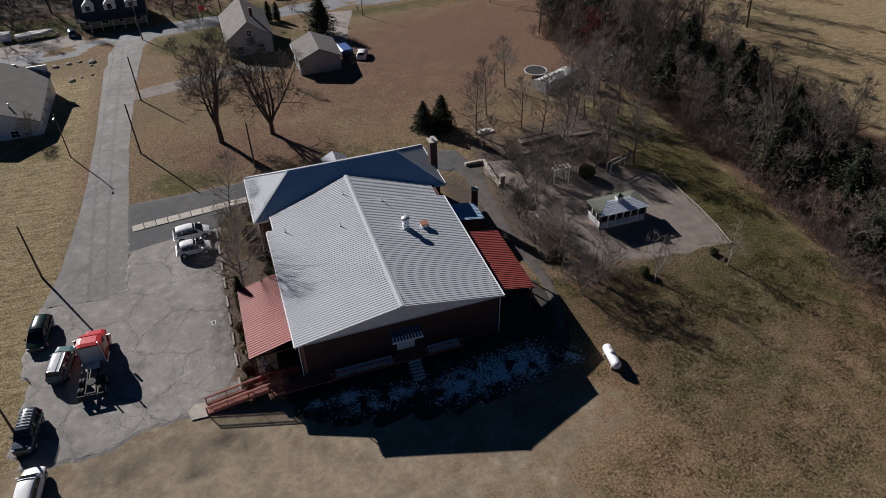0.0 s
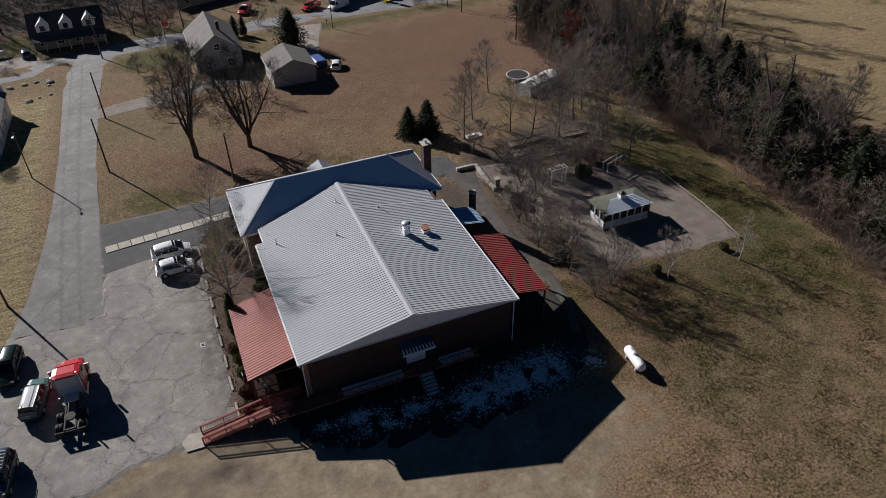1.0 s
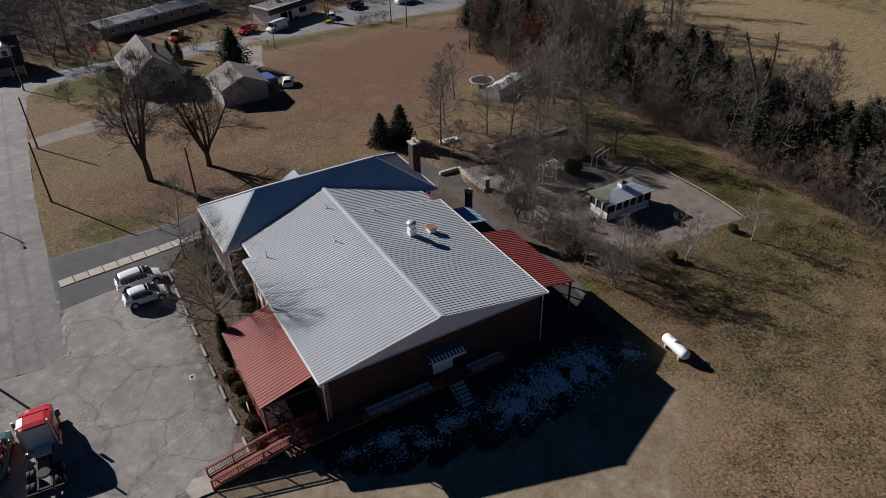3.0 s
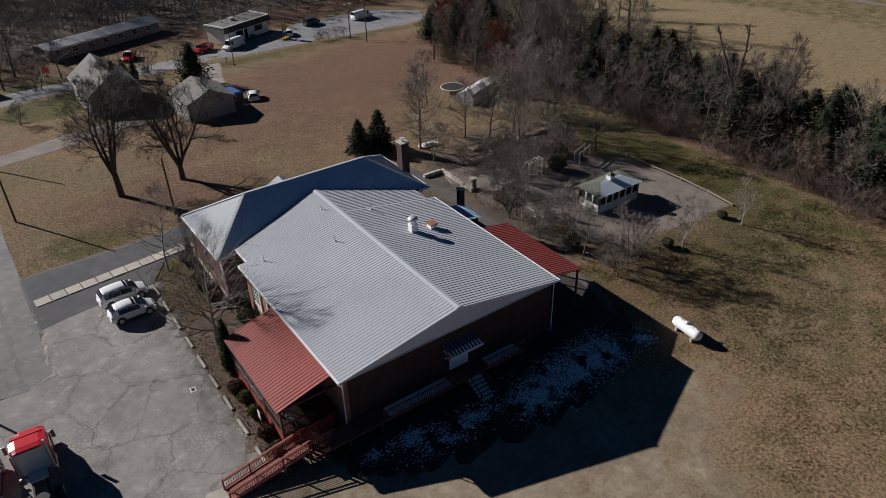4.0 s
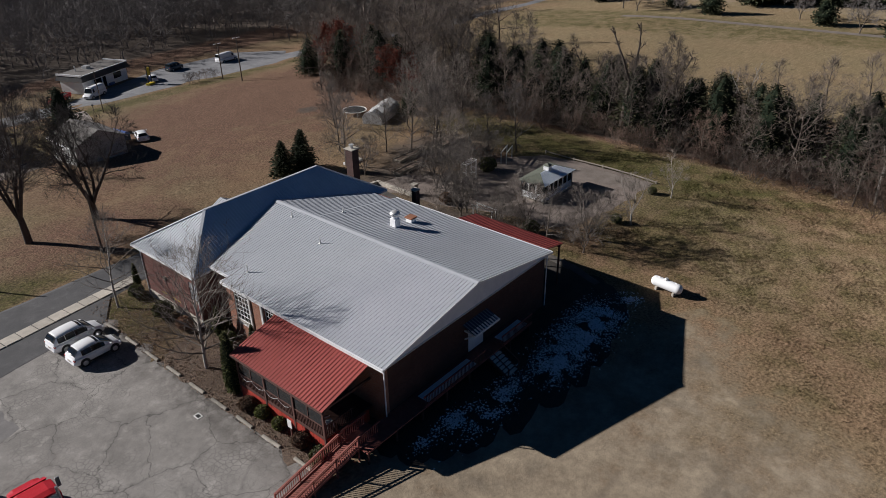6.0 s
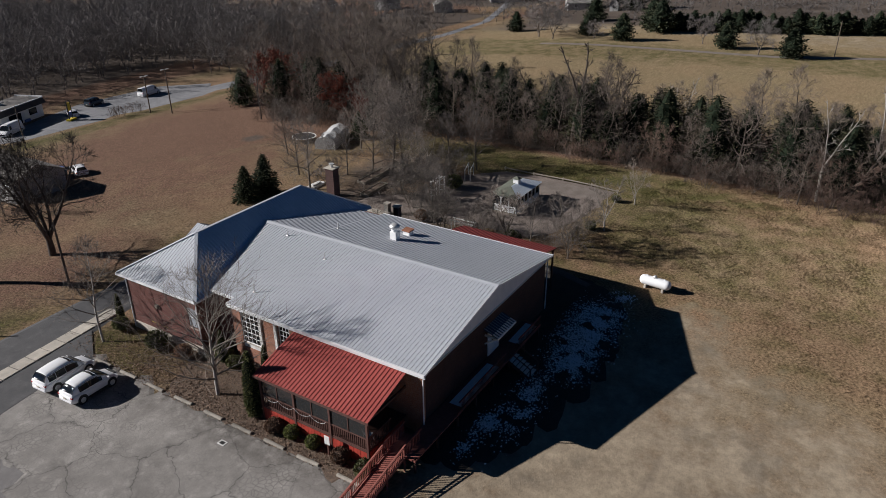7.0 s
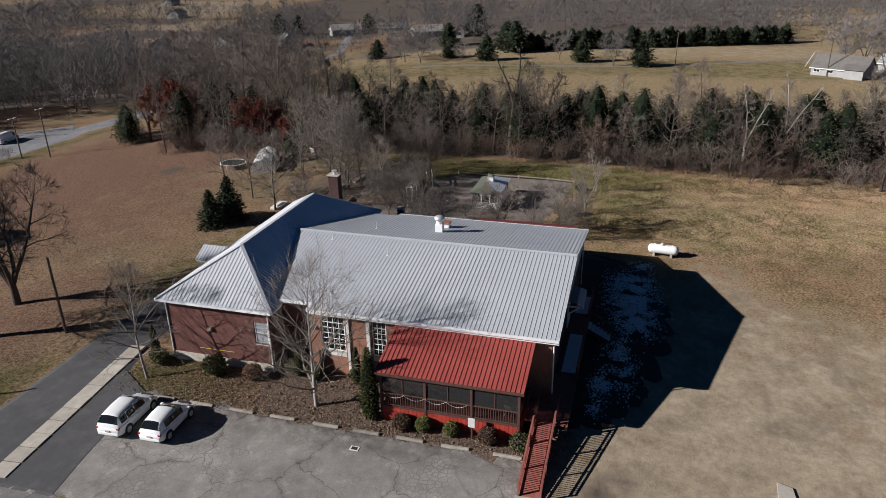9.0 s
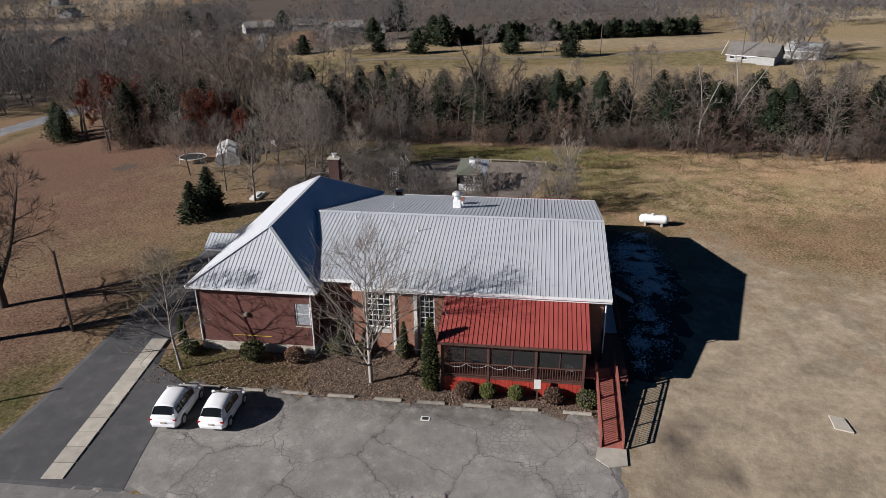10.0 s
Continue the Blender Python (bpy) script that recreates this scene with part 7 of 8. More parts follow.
# ---- trees and shrubs ----
def grow(seed, h, spread, clear=0.25, forks=1, r=0.2, limbs=14, subs=5, twigs=4, hairs=3, hair=0.5, lift=0.12, tip=0.006, wide=0.011, bend=0.06, lean=0.03, depth=2, low=0.95):
    """A bare tree: one leader, or several from a fork, with rising limbs, side branches, twigs and shoots: (level, from, to, radius, radius)."""
    rg = random.Random(seed)
    segs = []

    def line(level, p, d, length, r0, r1, n, up, wob):
        pts = [(p, d, r0)]
        for i in range(n):
            d = (d + Vector((rg.gauss(0, wob), rg.gauss(0, wob), rg.gauss(0, wob) + up / n))).normalized()
            q, rb = p + d * (length / n), r0 + (r1 - r0) * (i + 1) / n
            segs.append((level, p, q, pts[-1][2], rb))
            pts.append((q, d, rb))
            p = q
        return pts

    def along(pts, t):
        k = min(max(t, 0), 0.999) * (len(pts) - 1)
        i, f = int(k), k - int(k)
        return pts[i][0].lerp(pts[i + 1][0], f), pts[i + 1][1], pts[i][2] + (pts[i + 1][2] - pts[i][2]) * f

    def aside(d, ang, az):
        u = d.orthogonal().normalized()
        return (d * math.cos(ang) + (u * math.cos(az) + d.cross(u) * math.sin(az)) * math.sin(ang)).normalized()

    def shoot(p, d, length, r0, k):
        pts = line(1, p, d, length, max(r0, tip), max(tip * 0.8, r0 * 0.25), (4, 3, 2)[k], lift, 0.10 + bend)
        if k < depth:
            m = subs if k == 0 else twigs
            for i in range(m):
                t = 0.18 + 0.8 * (i + rg.random()) / m
                q, dd, rr = along(pts, t)
                shoot(q, aside(dd, radians(rg.uniform(26, 54)), i * 2.4 + rg.random() * 1.2), length * (0.74 - 0.42 * t) * rg.uniform(0.65, 1.3), rr * 0.6, k + 1)
        for i in range(hairs if k else hairs // 2):
            q, dd, rr = along(pts, 0.3 + 0.7 * (i + rg.random()) / max(hairs, 1))
            w = aside(dd, radians(rg.uniform(12, 55)), rg.uniform(0, 6.28)) + Vector((0, 0, 0.15))
            segs.append((2, q, q + w * hair * rg.uniform(0.5, 1.3), wide, 0.0))

    base, up = Vector((0, 0, -0.15)), Vector((rg.gauss(0, lean), rg.gauss(0, lean), 1)).normalized()
    axes = []
    if forks == 1:
        axes.append((line(0, base, up, h, r, tip * 1.5, 10, 0.1, bend * 0.6), clear, spread * 1.3))
    else:
        bole = line(0, base, up, clear * h, r, r * 0.8, 4, 0.1, bend * 0.5) if clear > 0.08 else None
        tilt = math.atan2(spread * low, (1 - clear) * h)
        for k in range(forks):
            az = 6.283 * (k + 0.6 * rg.random()) / forks
            a = tilt * rg.uniform(0.45, 1.15)
            d = Vector((math.sin(a) * math.cos(az), math.sin(a) * math.sin(az), math.cos(a)))
            p = along(bole, rg.uniform(0.8, 0.99))[0] if bole else Vector((rg.gauss(0, 0.1) * spread, rg.gauss(0, 0.1) * spread, -0.1))
            ln = (1 - clear) * h * rg.uniform(0.8, 1.02) / math.cos(a)
            axes.append((line(0, p, d, ln, r * (0.55 if bole else 1.0), tip * 1.5, 7, 0.15, 0.05 + bend), 0.16, spread * 0.75))
    for axis, c, reach in axes:
        for i in range(limbs):
            f = (i + 0.8 * rg.random()) / limbs
            q, dd, rr = along(axis, c + (1 - c) * f)
            ln = reach * ((1 - f) ** 0.65 * 0.92 + 0.10) * min(1.0, 0.6 + 1.6 * f) * rg.uniform(0.85, 1.3)
            shoot(q, aside(dd, radians(64 - 30 * f + rg.uniform(-10, 10)), i * 2.4 + rg.uniform(-0.5, 0.5)), ln, min(rr * 0.6, 0.012 + ln * 0.016), 0)
    return segs


def limbs_mesh(segs, name, mat, thick):
    """All pieces as slim prisms, many-sided for thick wood; twigs are flat slivers that run to a point."""
    mb = MB()
    for sides, pick in ((7, [s for s in segs if s[3] > 0.09]), (4, [s for s in segs if 0.04 < s[3] <= 0.09]), (3, [s for s in segs if s[3] <= 0.04 and s[4] > 0]), (1, [s for s in segs if s[3] <= 0.04 and s[4] == 0])):
        if not pick:
            continue
        a = np.array([s[1][:] for s in pick])
        b = np.array([s[2][:] for s in pick])
        ra, rb = np.array([max(s[3], thick) for s in pick]), np.array([max(s[4], thick * 0.8) for s in pick])
        d = b - a
        d /= np.linalg.norm(d, axis=1)[:, None] + 1e-9
        ref = np.where(np.abs(d[:, 2:3]) > 0.9, np.array([[1.0, 0, 0]]), np.array([[0, 0, 1.0]]))
        u = np.cross(d, ref)
        u /= np.linalg.norm(u, axis=1)[:, None]
        w = np.cross(d, u)
        if sides == 1:
            t = np.arange(len(pick)) * 2.4
            side = (u * np.cos(t)[:, None] + w * np.sin(t)[:, None]) * ra[:, None]
            vs = np.stack([a - side, a + side, b], 1)
            base = [(0, 1, 2)]
        else:
            vs = []
            for p, r in ((a - d * ra[:, None] * 0.3, ra), (b, rb)):
                for i in range(sides):
                    t = 2 * math.pi * i / sides
                    vs.append(p + (u * math.cos(t) + w * math.sin(t)) * r[:, None])
            vs = np.stack(vs, 1)
            base = [(i, (i + 1) % sides, sides + (i + 1) % sides, sides + i) for i in range(sides)]
        k = len(mb.v)
        mb.v += [tuple(p) for p in vs.reshape(-1, 3)]
        m = vs.shape[1]
        mb.f += [tuple(k + j * m + q for q in f) for j in range(len(pick)) for f in base]
    return mb.mesh(name, mat, True)


def tree_meshes(seed, h, spread, bark, twig_mat, thick=0.006, tangle=False, **kw):
    """A bare tree h high whose crown reaches spread on each side."""
    segs = grow(seed, h, spread, tip=thick, **kw)
    if tangle:
        return (limbs_mesh(segs, "tangle", M[twig_mat], thick),)
    return limbs_mesh([s for s in segs if s[0] == 0], "trunk", M[bark], thick), limbs_mesh([s for s in segs if s[0] > 0], "crown", M[twig_mat], thick)


def plant(name, meshes, x, y, label, category, turn=0.0, s=1.0, group="", z=None):
    t = thing(name, (x, y, (gz(x, y) if z is None else z) - 0.02), label, category, group, turn=turn)
    t.scale = (s, s, s)
    for me, nm in zip(meshes, ("trunk", "crown", "foliage") if len(meshes) > 1 else ("tangle",)):
        o = new(nm, me)
        o.parent = t
        if nm != "trunk":
            o["kind"] = "stuff"
    return t


# the two great trees on the lawn behind the wing
plant("maple_tree", tree_meshes(11, 15.6, 6.4, "bark_dark", "twig_dark", 0.009, clear=0.2, forks=5, r=0.42, limbs=12, subs=6, twigs=4, hairs=5, hair=0.9, wide=0.014, low=1.0), -3.0, 50.2, "large bare maple with dark trunk on the lawn", "tree")
plant("maple_tree", tree_meshes(14, 13.8, 5.6, "bark_dark", "twig_dark", 0.009, clear=0.14, forks=6, r=0.40, limbs=10, subs=6, twigs=4, hairs=5, hair=0.9, wide=0.014, low=1.0), 4.4, 50.2, "large bare spreading tree on the lawn", "tree", 40)
# planting bed
plant("ornamental_tree", tree_meshes(21, 9.9, 4.7, "bark_pale", "twig_pale", 0.008, clear=0.13, r=0.16, limbs=36, subs=6, twigs=3, hairs=2, hair=0.6, wide=0.010, lift=0.22), -3.7, 16.1, "bare many-branched ornamental tree before the hall", "tree")
plant("ornamental_tree", tree_meshes(22, 8.4, 3.2, "bark_pale", "twig_pale", 0.008, clear=0.2, r=0.12, limbs=26, subs=5, twigs=3, hairs=3, hair=0.5, wide=0.010, lift=0.18), -3.6, 30.0, "slender bare tree beside the concrete walk", "tree", 70)
# garden trees, one mesh pair per habit
G1 = tree_meshes(31, 6.6, 2.2, "bark_pale", "twig_pale", 0.009, clear=0.2, forks=3, r=0.11, limbs=8, subs=4, twigs=3, hairs=3, hair=0.45)
G2 = tree_meshes(32, 8.6, 2.6, "bark", "twig_garden", 0.010, clear=0.15, r=0.12, limbs=22, subs=5, twigs=3, hairs=4, hair=0.6, lift=0.18)
G3 = tree_meshes(33, 5.8, 2.9, "bark", "twig_garden", 0.010, clear=0.12, forks=4, r=0.12, limbs=8, subs=5, twigs=3, hairs=4, hair=0.5)
plant("lawn_tree", tree_meshes(34, 9.4, 3.0, "bark", "twig_garden", 0.010, clear=0.12, r=0.15, limbs=24, subs=5, twigs=4, hairs=4, hair=0.6, lift=0.2), 32.5, 38.8, "bare upright tree on the lawn beside the spruces", "tree")
for m, x, y, t, s in ((G1, 39.5, 1.8, 0, 1.0), (G1, 48.6, 1.3, 140, 0.85), (G2, 39.5, 38.2, 140, 0.95), (G2, 44.5, 34.2, 200, 1.05), (G2, 47.3, 26.5, 20, 0.9), (G3, 30.0, 17.6, 45, 0.95), (G2, 41.4, 35.4, 250, 1.1), (G2, 55.0, 37.0, 25, 1.15), (G2, 49.5, 37.5, 95, 1.2), (G3, 29.8, 12.5, 160, 0.8), (G3, 32.3, 10.4, 20, 1.05), (G3, 33.5, 3.6, 200, 1.1), (G3, 30.9, 2.6, 90, 0.9), (G2, 49.9, 23.9, 0, 1.05), (G2, 42.7, 52.0, 60, 0.95), (G2, 36.2, 44.0, 120, 1.05), (G2, 46.7, 35.6, 210, 1.15), (G1, 48.1, 30.6, 40, 0.8), (G2, 33.6, 20.0, 30, 0.8), (G3, 34.0, 24.5, 75, 1.0), (G3, 37.0, 27.5, 150, 0.9), (G2, 41.0, 28.5, 250, 0.85), (G3, 31.8, 34.5, 300, 0.9), (G3, 44.5, 24.6, 33, 0.9), (G2, 30.5, 6.8, 200, 0.7), (G2, 52.5, 40.0, 80, 1.2), (G2, 50.0, 44.0, 170, 1.1), (G3, 40.5, 25.5, 20, 0.85), (G3, 36.5, 23.5, 110, 0.9), (G2, 44.0, 32.0, 45, 1.0), (G3, 31.0, 17.5, 310, 0.8), (G2, 55.5, 44.0, 10, 1.2), (G3, 52.0, 36.0, 250, 0.9), (G1, 20.5, 104.0, 30, 0.9), (G3, -8.5, 91.5, 0, 0.7), (G2, 9.0, 68.0, 20, 0.7)):
    plant("garden_tree", m, x, y, "small bare garden tree with thin branches", "tree", t, s, "bare garden trees")


# ---- evergreens ----
def conifer_meshes(seed, h, r, mat="needle", dense=1.0, shape="cone", core_fill=0.5, leaf=1.0):
    """An evergreen: trunk, and a crown of many sprays round a dark, uneven inner mass."""
    rg = random.Random(seed)
    prof = {"cone": lambda f: (1 - f) ** 0.7, "column": lambda f: (1 - f * f) ** 0.65 * (0.72 + 0.28 * min(1, f * 4)), "round": lambda f: (1 - f ** 1.8) ** 0.62 * (0.62 + 0.38 * min(1, f * 5))}[shape]
    trunk = MB().tube((0, 0, -0.2), (0, 0, h * 0.9), h * 0.018 + 0.03, 0.02, 7).mesh("trunk", M["bark_dark"])
    mb = MB()
    rows = int(h * 3.6 * dense)
    lumps = [1 + 0.28 * rg.uniform(-1, 1) for _ in range(11)]
    for i in range(rows):
        f = i / rows
        z = h * (0.06 + 0.92 * f)
        n = max(6, int((8 + 16 * (1 - f)) * dense))
        for j in range(n):
            a = 2 * math.pi * (j + rg.random()) / n
            lump = 1 + 0.4 * noise.noise((math.cos(a) * 1.3 + seed, math.sin(a) * 1.3, z * 0.9)) * (shape != "column")
            ln = (r * prof(f) * lump + 0.06) * (rg.uniform(0.85, 1.03) if shape == "column" else rg.uniform(0.6, 1.15))
            droop = -0.18 * ln + rg.uniform(-0.05, 0.1)
            for k in range(4):
                t0 = (k + 1.0) / 4.2
                c = Vector((math.cos(a) * ln * t0, math.sin(a) * ln * t0, z + droop * t0 + rg.uniform(-0.08, 0.08)))
                w = (0.10 + 0.13 * ln / (r + 0.1)) * rg.uniform(0.7, 1.3) * leaf
                e = Vector((math.cos(a + rg.gauss(0, 0.6)), math.sin(a + rg.gauss(0, 0.6)), rg.uniform(-0.3, 0.5))).normalized()
                s = e.cross(Vector((rg.gauss(0, 1), rg.gauss(0, 1), 1))).normalized()
                u = e.cross(s)
                q = len(mb.v)
                mb.v += [tuple(c - e * w), tuple(c + s * w * 0.5), tuple(c + e * w * 1.5), tuple(c - s * w * 0.5 + u * w * 0.3)]
                mb.f += [(q, q + 1, q + 2), (q, q + 2, q + 3), (q, q + 3, q + 1)]
    leaves = len(mb.f)
    q = len(mb.v)
    # Near-black core: the crown's inner shade put into its colour.
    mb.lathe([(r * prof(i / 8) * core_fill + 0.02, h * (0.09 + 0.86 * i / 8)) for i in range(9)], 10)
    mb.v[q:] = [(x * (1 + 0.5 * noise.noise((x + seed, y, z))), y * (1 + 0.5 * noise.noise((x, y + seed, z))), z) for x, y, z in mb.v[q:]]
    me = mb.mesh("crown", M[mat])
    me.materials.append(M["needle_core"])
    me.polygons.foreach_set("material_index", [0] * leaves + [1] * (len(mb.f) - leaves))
    return trunk, me


SPR = conifer_meshes(41, 5.6, 2.2, "needle", 1.5)
SPR2 = conifer_meshes(42, 7.4, 3.5, "needle", 0.95, "round", 0.6, 1.6)
plant("spruce_tree", SPR, 28.4, 42.4, "dark green spruce on the lawn", "tree")
plant("spruce_tree", SPR, 25.9, 43.3, "dark green spruce on the lawn, the smaller of two", "tree", 80, 0.83)
plant("cedar_tree", conifer_meshes(43, 8.2, 3.3, "needle", 1.3, "round"), 19.9, 92.4, "broad dark cedar behind the garage", "tree")
for x, y, s in ((11.2, 106.2, 0.55), (12.9, 106.3, 0.5)):
    plant("cedar_tree", conifer_meshes(44, 8.4, 1.8, "needle", 1.2, "column"), x, y, "narrow dark cedar by the road", "tree", 20 * x, s)
plant("yard_conifer", SPR, 54.2, 47.5, "dark conifer beside the canvas shelter", "tree", 30, 0.8)
plant("yard_conifer", SPR, 60.0, 49.0, "dark conifer beside the canvas shelter", "tree", 130, 0.95)
for x, y, s in ((155.7, -1.4, 1.0), (161, 14.5, 0.95), (160.5, 41, 1.0), (166, 53, 0.85), (173.6, 79, 0.85), (178, 36, 1.3), (184, 40, 1.2), (196, 62, 1.1), (228, 60, 1.6), (258, 158, 1.3), (259, 149, 1.2), (270, 120, 1.2)):
    plant("field_pine", SPR2, x, y, "lone dark pine on the far field", "tree", x * 7, s, "pines on the field")
F1 = tree_meshes(51, 8.6, 4.2, "bark", "twig_far", 0.02, clear=0.16, forks=3, r=0.2, limbs=9, subs=5, twigs=3, hairs=4, hair=0.9, wide=0.028)
for x, y, s in ((155.4, 5.8, 0.95), (165, 21, 0.85), (158, 60, 1.0), (162, 66, 1.1), (170, 70, 1.0), (158, 48, 0.6), (152, -57, 1.2), (160, -50, 1.4), (166, -56, 1.5), (170, -66, 1.4), (136, -60, 0.8), (130, -52, 0.6)):
    plant("field_tree", F1, x, y, "bare rounded tree on the far field", "tree", x * 11, s, "bare trees on the field")


def bush_mesh(seed, rx, rz, mat, n=900, leaf=0.06, hollow=0.6):
    rg = random.Random(seed)
    mb = MB()
    for _ in range(n):
        d = Vector((rg.gauss(0, 1), rg.gauss(0, 1), rg.gauss(0, 1))).normalized()
        k = rg.uniform(hollow, 1.0) * (1 + 0.12 * noise.noise(d * 2.5 + Vector((seed, 0, 0))))
        c = Vector((d.x * rx * k, d.y * rx * k, rz + d.z * rz * k))
        e = (d + Vector((rg.gauss(0, 0.7), rg.gauss(0, 0.7), rg.gauss(0, 0.7)))).normalized()
        s = e.cross(Vector((rg.gauss(0, 1), rg.gauss(0, 1), rg.gauss(0, 1)))).normalized()
        w = leaf * rg.uniform(0.7, 1.4)
        q = len(mb.v)
        mb.v += [tuple(c - s * w), tuple(c + e * w), tuple(c + s * w), tuple(c - e * w * 0.7)]
        mb.f += [(q, q + 1, q + 2), (q, q + 2, q + 3)]
    return MB().lathe([(rx * 0.2, 0), (rx * 0.72, rz * 0.5), (rx * 0.78, rz), (rx * 0.6, rz * 1.5), (rx * 0.1, rz * 1.75)], 10).mesh("stem_core", M["bark_dark"]), mb.mesh("foliage", M[mat])


B_G, B_B, B_D = bush_mesh(1, 0.55, 0.5, "box_leaf", 2200, 0.04, 0.8), bush_mesh(2, 0.62, 0.48, "brown_leaf", 2200, 0.04, 0.75), bush_mesh(3, 0.75, 0.6, "shrub_leaf", 2000, 0.05, 0.7)
def shrub(m, x, y, label, s=1.0, turn=0):
    t = thing("shrub", (x, y, 0.02), label, "shrub", "clipped shrubs", turn=turn)
    t.scale = (s, s, s)
    for me, nm in zip(m, ("stem_core", "foliage")):
        o = new(nm, me)
        o.parent = t
shrub(B_B, -4.6, 9.55, "rounded shrub with withered brown leaves by the porch", 1.1)
shrub(B_G, -4.45, 8.05, "clipped green boxwood ball by the porch", 1.0, 50)
shrub(B_G, -4.45, 6.15, "clipped green boxwood ball by the porch", 0.98, 120)
shrub(B_B, -4.55, 3.7, "rounded shrub with withered brown leaves by the porch", 1.1, 80)
shrub(B_D, -4.75, 1.55, "full grey-green shrub at the porch corner", 0.98, 10)
shrub(B_D, -1.6, 30.3, "dark evergreen shrub at the wing's corner", 1.0, 40)
shrub(B_D, -1.85, 25.3, "dark evergreen shrub under the wing wall", 1.25, 200)
shrub(B_B, -1.7, 22.2, "brownish shrub at the wing's corner", 1.2, 100)
for x, y, s in ((0.0, 19.4, 1.1), (-0.6, 17.6, 0.9), (0.0, 14.6, 0.8)):
    shrub(B_D, x, y, "dark shrub in the hall's recess", s, x * 90 + y * 20)
AV = conifer_meshes(61, 5.7, 0.6, "arbor", 2.2, "column", 0.9, 0.45)
plant("arborvitae", AV, -4.05, 11.9, "tall narrow arborvitae at the porch end", "tree")
plant("arborvitae", AV, -1.0, 31.0, "narrow arborvitae at the wing's corner", "tree", 50, 0.55)
plant("arborvitae", AV, -0.5, 18.9, "narrow arborvitae in the hall's recess", "tree", 90, 0.55)
plant("arborvitae", AV, -0.3, 14.4, "narrow arborvitae between the tall windows", "tree", 150, 0.55)
shrub(B_D, 38.9, 3.2, "low dark shrub beside the pale garden tree", 0.85, 10)
shrub(B_D, 48.2, 3.5, "low dark shrub at the court's edge", 0.75, 80)
for i, (x, y) in enumerate(((31.5, 21.0), (42.2, 23.0), (45.3, 26.2), (31.0, 9.0))):
    shrub(B_D if i % 2 else B_B, x, y, "overgrown shrub in the garden court", 1.3 + 0.25 * (i % 3), i * 77)

# tangle of bare shrubs in the garden court
THK = tree_meshes(83, 2.6, 1.5, "twig_garden", "twig_garden", 0.008, True, clear=0.0, forks=9, r=0.022, limbs=5, subs=3, twigs=2, hairs=3, hair=0.4, wide=0.010, depth=1)
rg = random.Random(21)
for x, y, s in ((29.6, 20.5, 0.8), (29.4, 14.5, 0.8), (29.8, 9.5, 0.8), (30.2, 26.5, 0.9), (26.2, 13.5, 0.6), (31.6, 19.5, 1), (32.6, 22.5, 1.1), (33.8, 15.5, 0.9), (35.2, 21.6, 1.1), (34.6, 27.3, 1), (33.0, 11.8, 0.8), (31.4, 12.6, 0.8), (36.8, 25.2, 1.1), (39.5, 23.6, 1.1), (41.4, 24.2, 1.1), (43.0, 25.6, 1.0), (45.0, 25.0, 0.9), (48.8, 24.2, 0.8), (39.2, 27.8, 1), (34.8, 31.8, 0.9), (38.5, 32.8, 0.9), (42.2, 33.0, 0.9), (44.9, 29.0, 1.0), (48.6, 27.4, 0.9), (50.8, 33.0, 1.0), (53.2, 42.0, 1.1), (48.0, 38.5, 0.9), (33.8, 6.5, 0.7), (32.0, 4.6, 0.8), (37.6, 4.4, 0.5), (40.6, 2.6, 0.5), (56.2, 47.5, 1.0), (36.0, 37.5, 0.8), (30.8, 22.4, 0.8)):
    plant("garden_thicket", THK, x, y, "bare tangled shrub in the winter garden", "shrub", rg.uniform(0, 360), s, "bare garden shrubs")

# ---- the wooded strip beyond the lawn ----
rg = random.Random(77)
W1 = tree_meshes(71, 11.0, 2.9, "bark", "twig_wood", 0.012, clear=0.22, r=0.14, limbs=20, subs=4, twigs=3, hairs=4, hair=0.7, wide=0.015, lift=0.18)
W2 = tree_meshes(72, 9.6, 3.6, "bark_dark", "twig_wood", 0.012, clear=0.2, forks=3, r=0.17, limbs=8, subs=4, twigs=3, hairs=4, hair=0.7, wide=0.016)
W3 = tree_meshes(73, 7.4, 3.0, "bark", "twig_red", 0.012, clear=0.08, forks=5, r=0.10, limbs=6, subs=4, twigs=3, hairs=4, hair=0.65, wide=0.015)
W4 = tree_meshes(74, 12.4, 3.4, "bark_dark", "twig_wood", 0.013, clear=0.25, r=0.19, limbs=20, subs=4, twigs=3, hairs=4, hair=0.8, wide=0.016, bend=0.1)
W5 = tree_meshes(77, 16.0, 5.2, "bark_dark", "twig_wood", 0.014, clear=0.22, forks=3, r=0.30, limbs=11, subs=5, twigs=4, hairs=4, hair=0.8, wide=0.016, low=0.8)
S1 = tree_meshes(75, 17.9, 2.6, "bark_dark", "bark_dark", 0.045, clear=0.3, forks=2, r=0.45, limbs=7, subs=2, twigs=1, hairs=2, hair=0.8, wide=0.03, lift=0.35, bend=0.08, low=0.6)
S3 = tree_meshes(79, 12.5, 4.6, "bark_dark", "bark_dark", 0.04, clear=0.35, forks=3, r=0.36, limbs=5, subs=3, twigs=2, hairs=3, hair=0.8, wide=0.03, lift=0.2, bend=0.14, low=0.9)
S2 = tree_meshes(76, 12.6, 2.2, "bark_pale", "bark_pale", 0.025, clear=0.35, forks=2, r=0.2, limbs=6, subs=2, twigs=1, hairs=1, hair=0.7, wide=0.025, lift=0.3, bend=0.03, low=0.5)
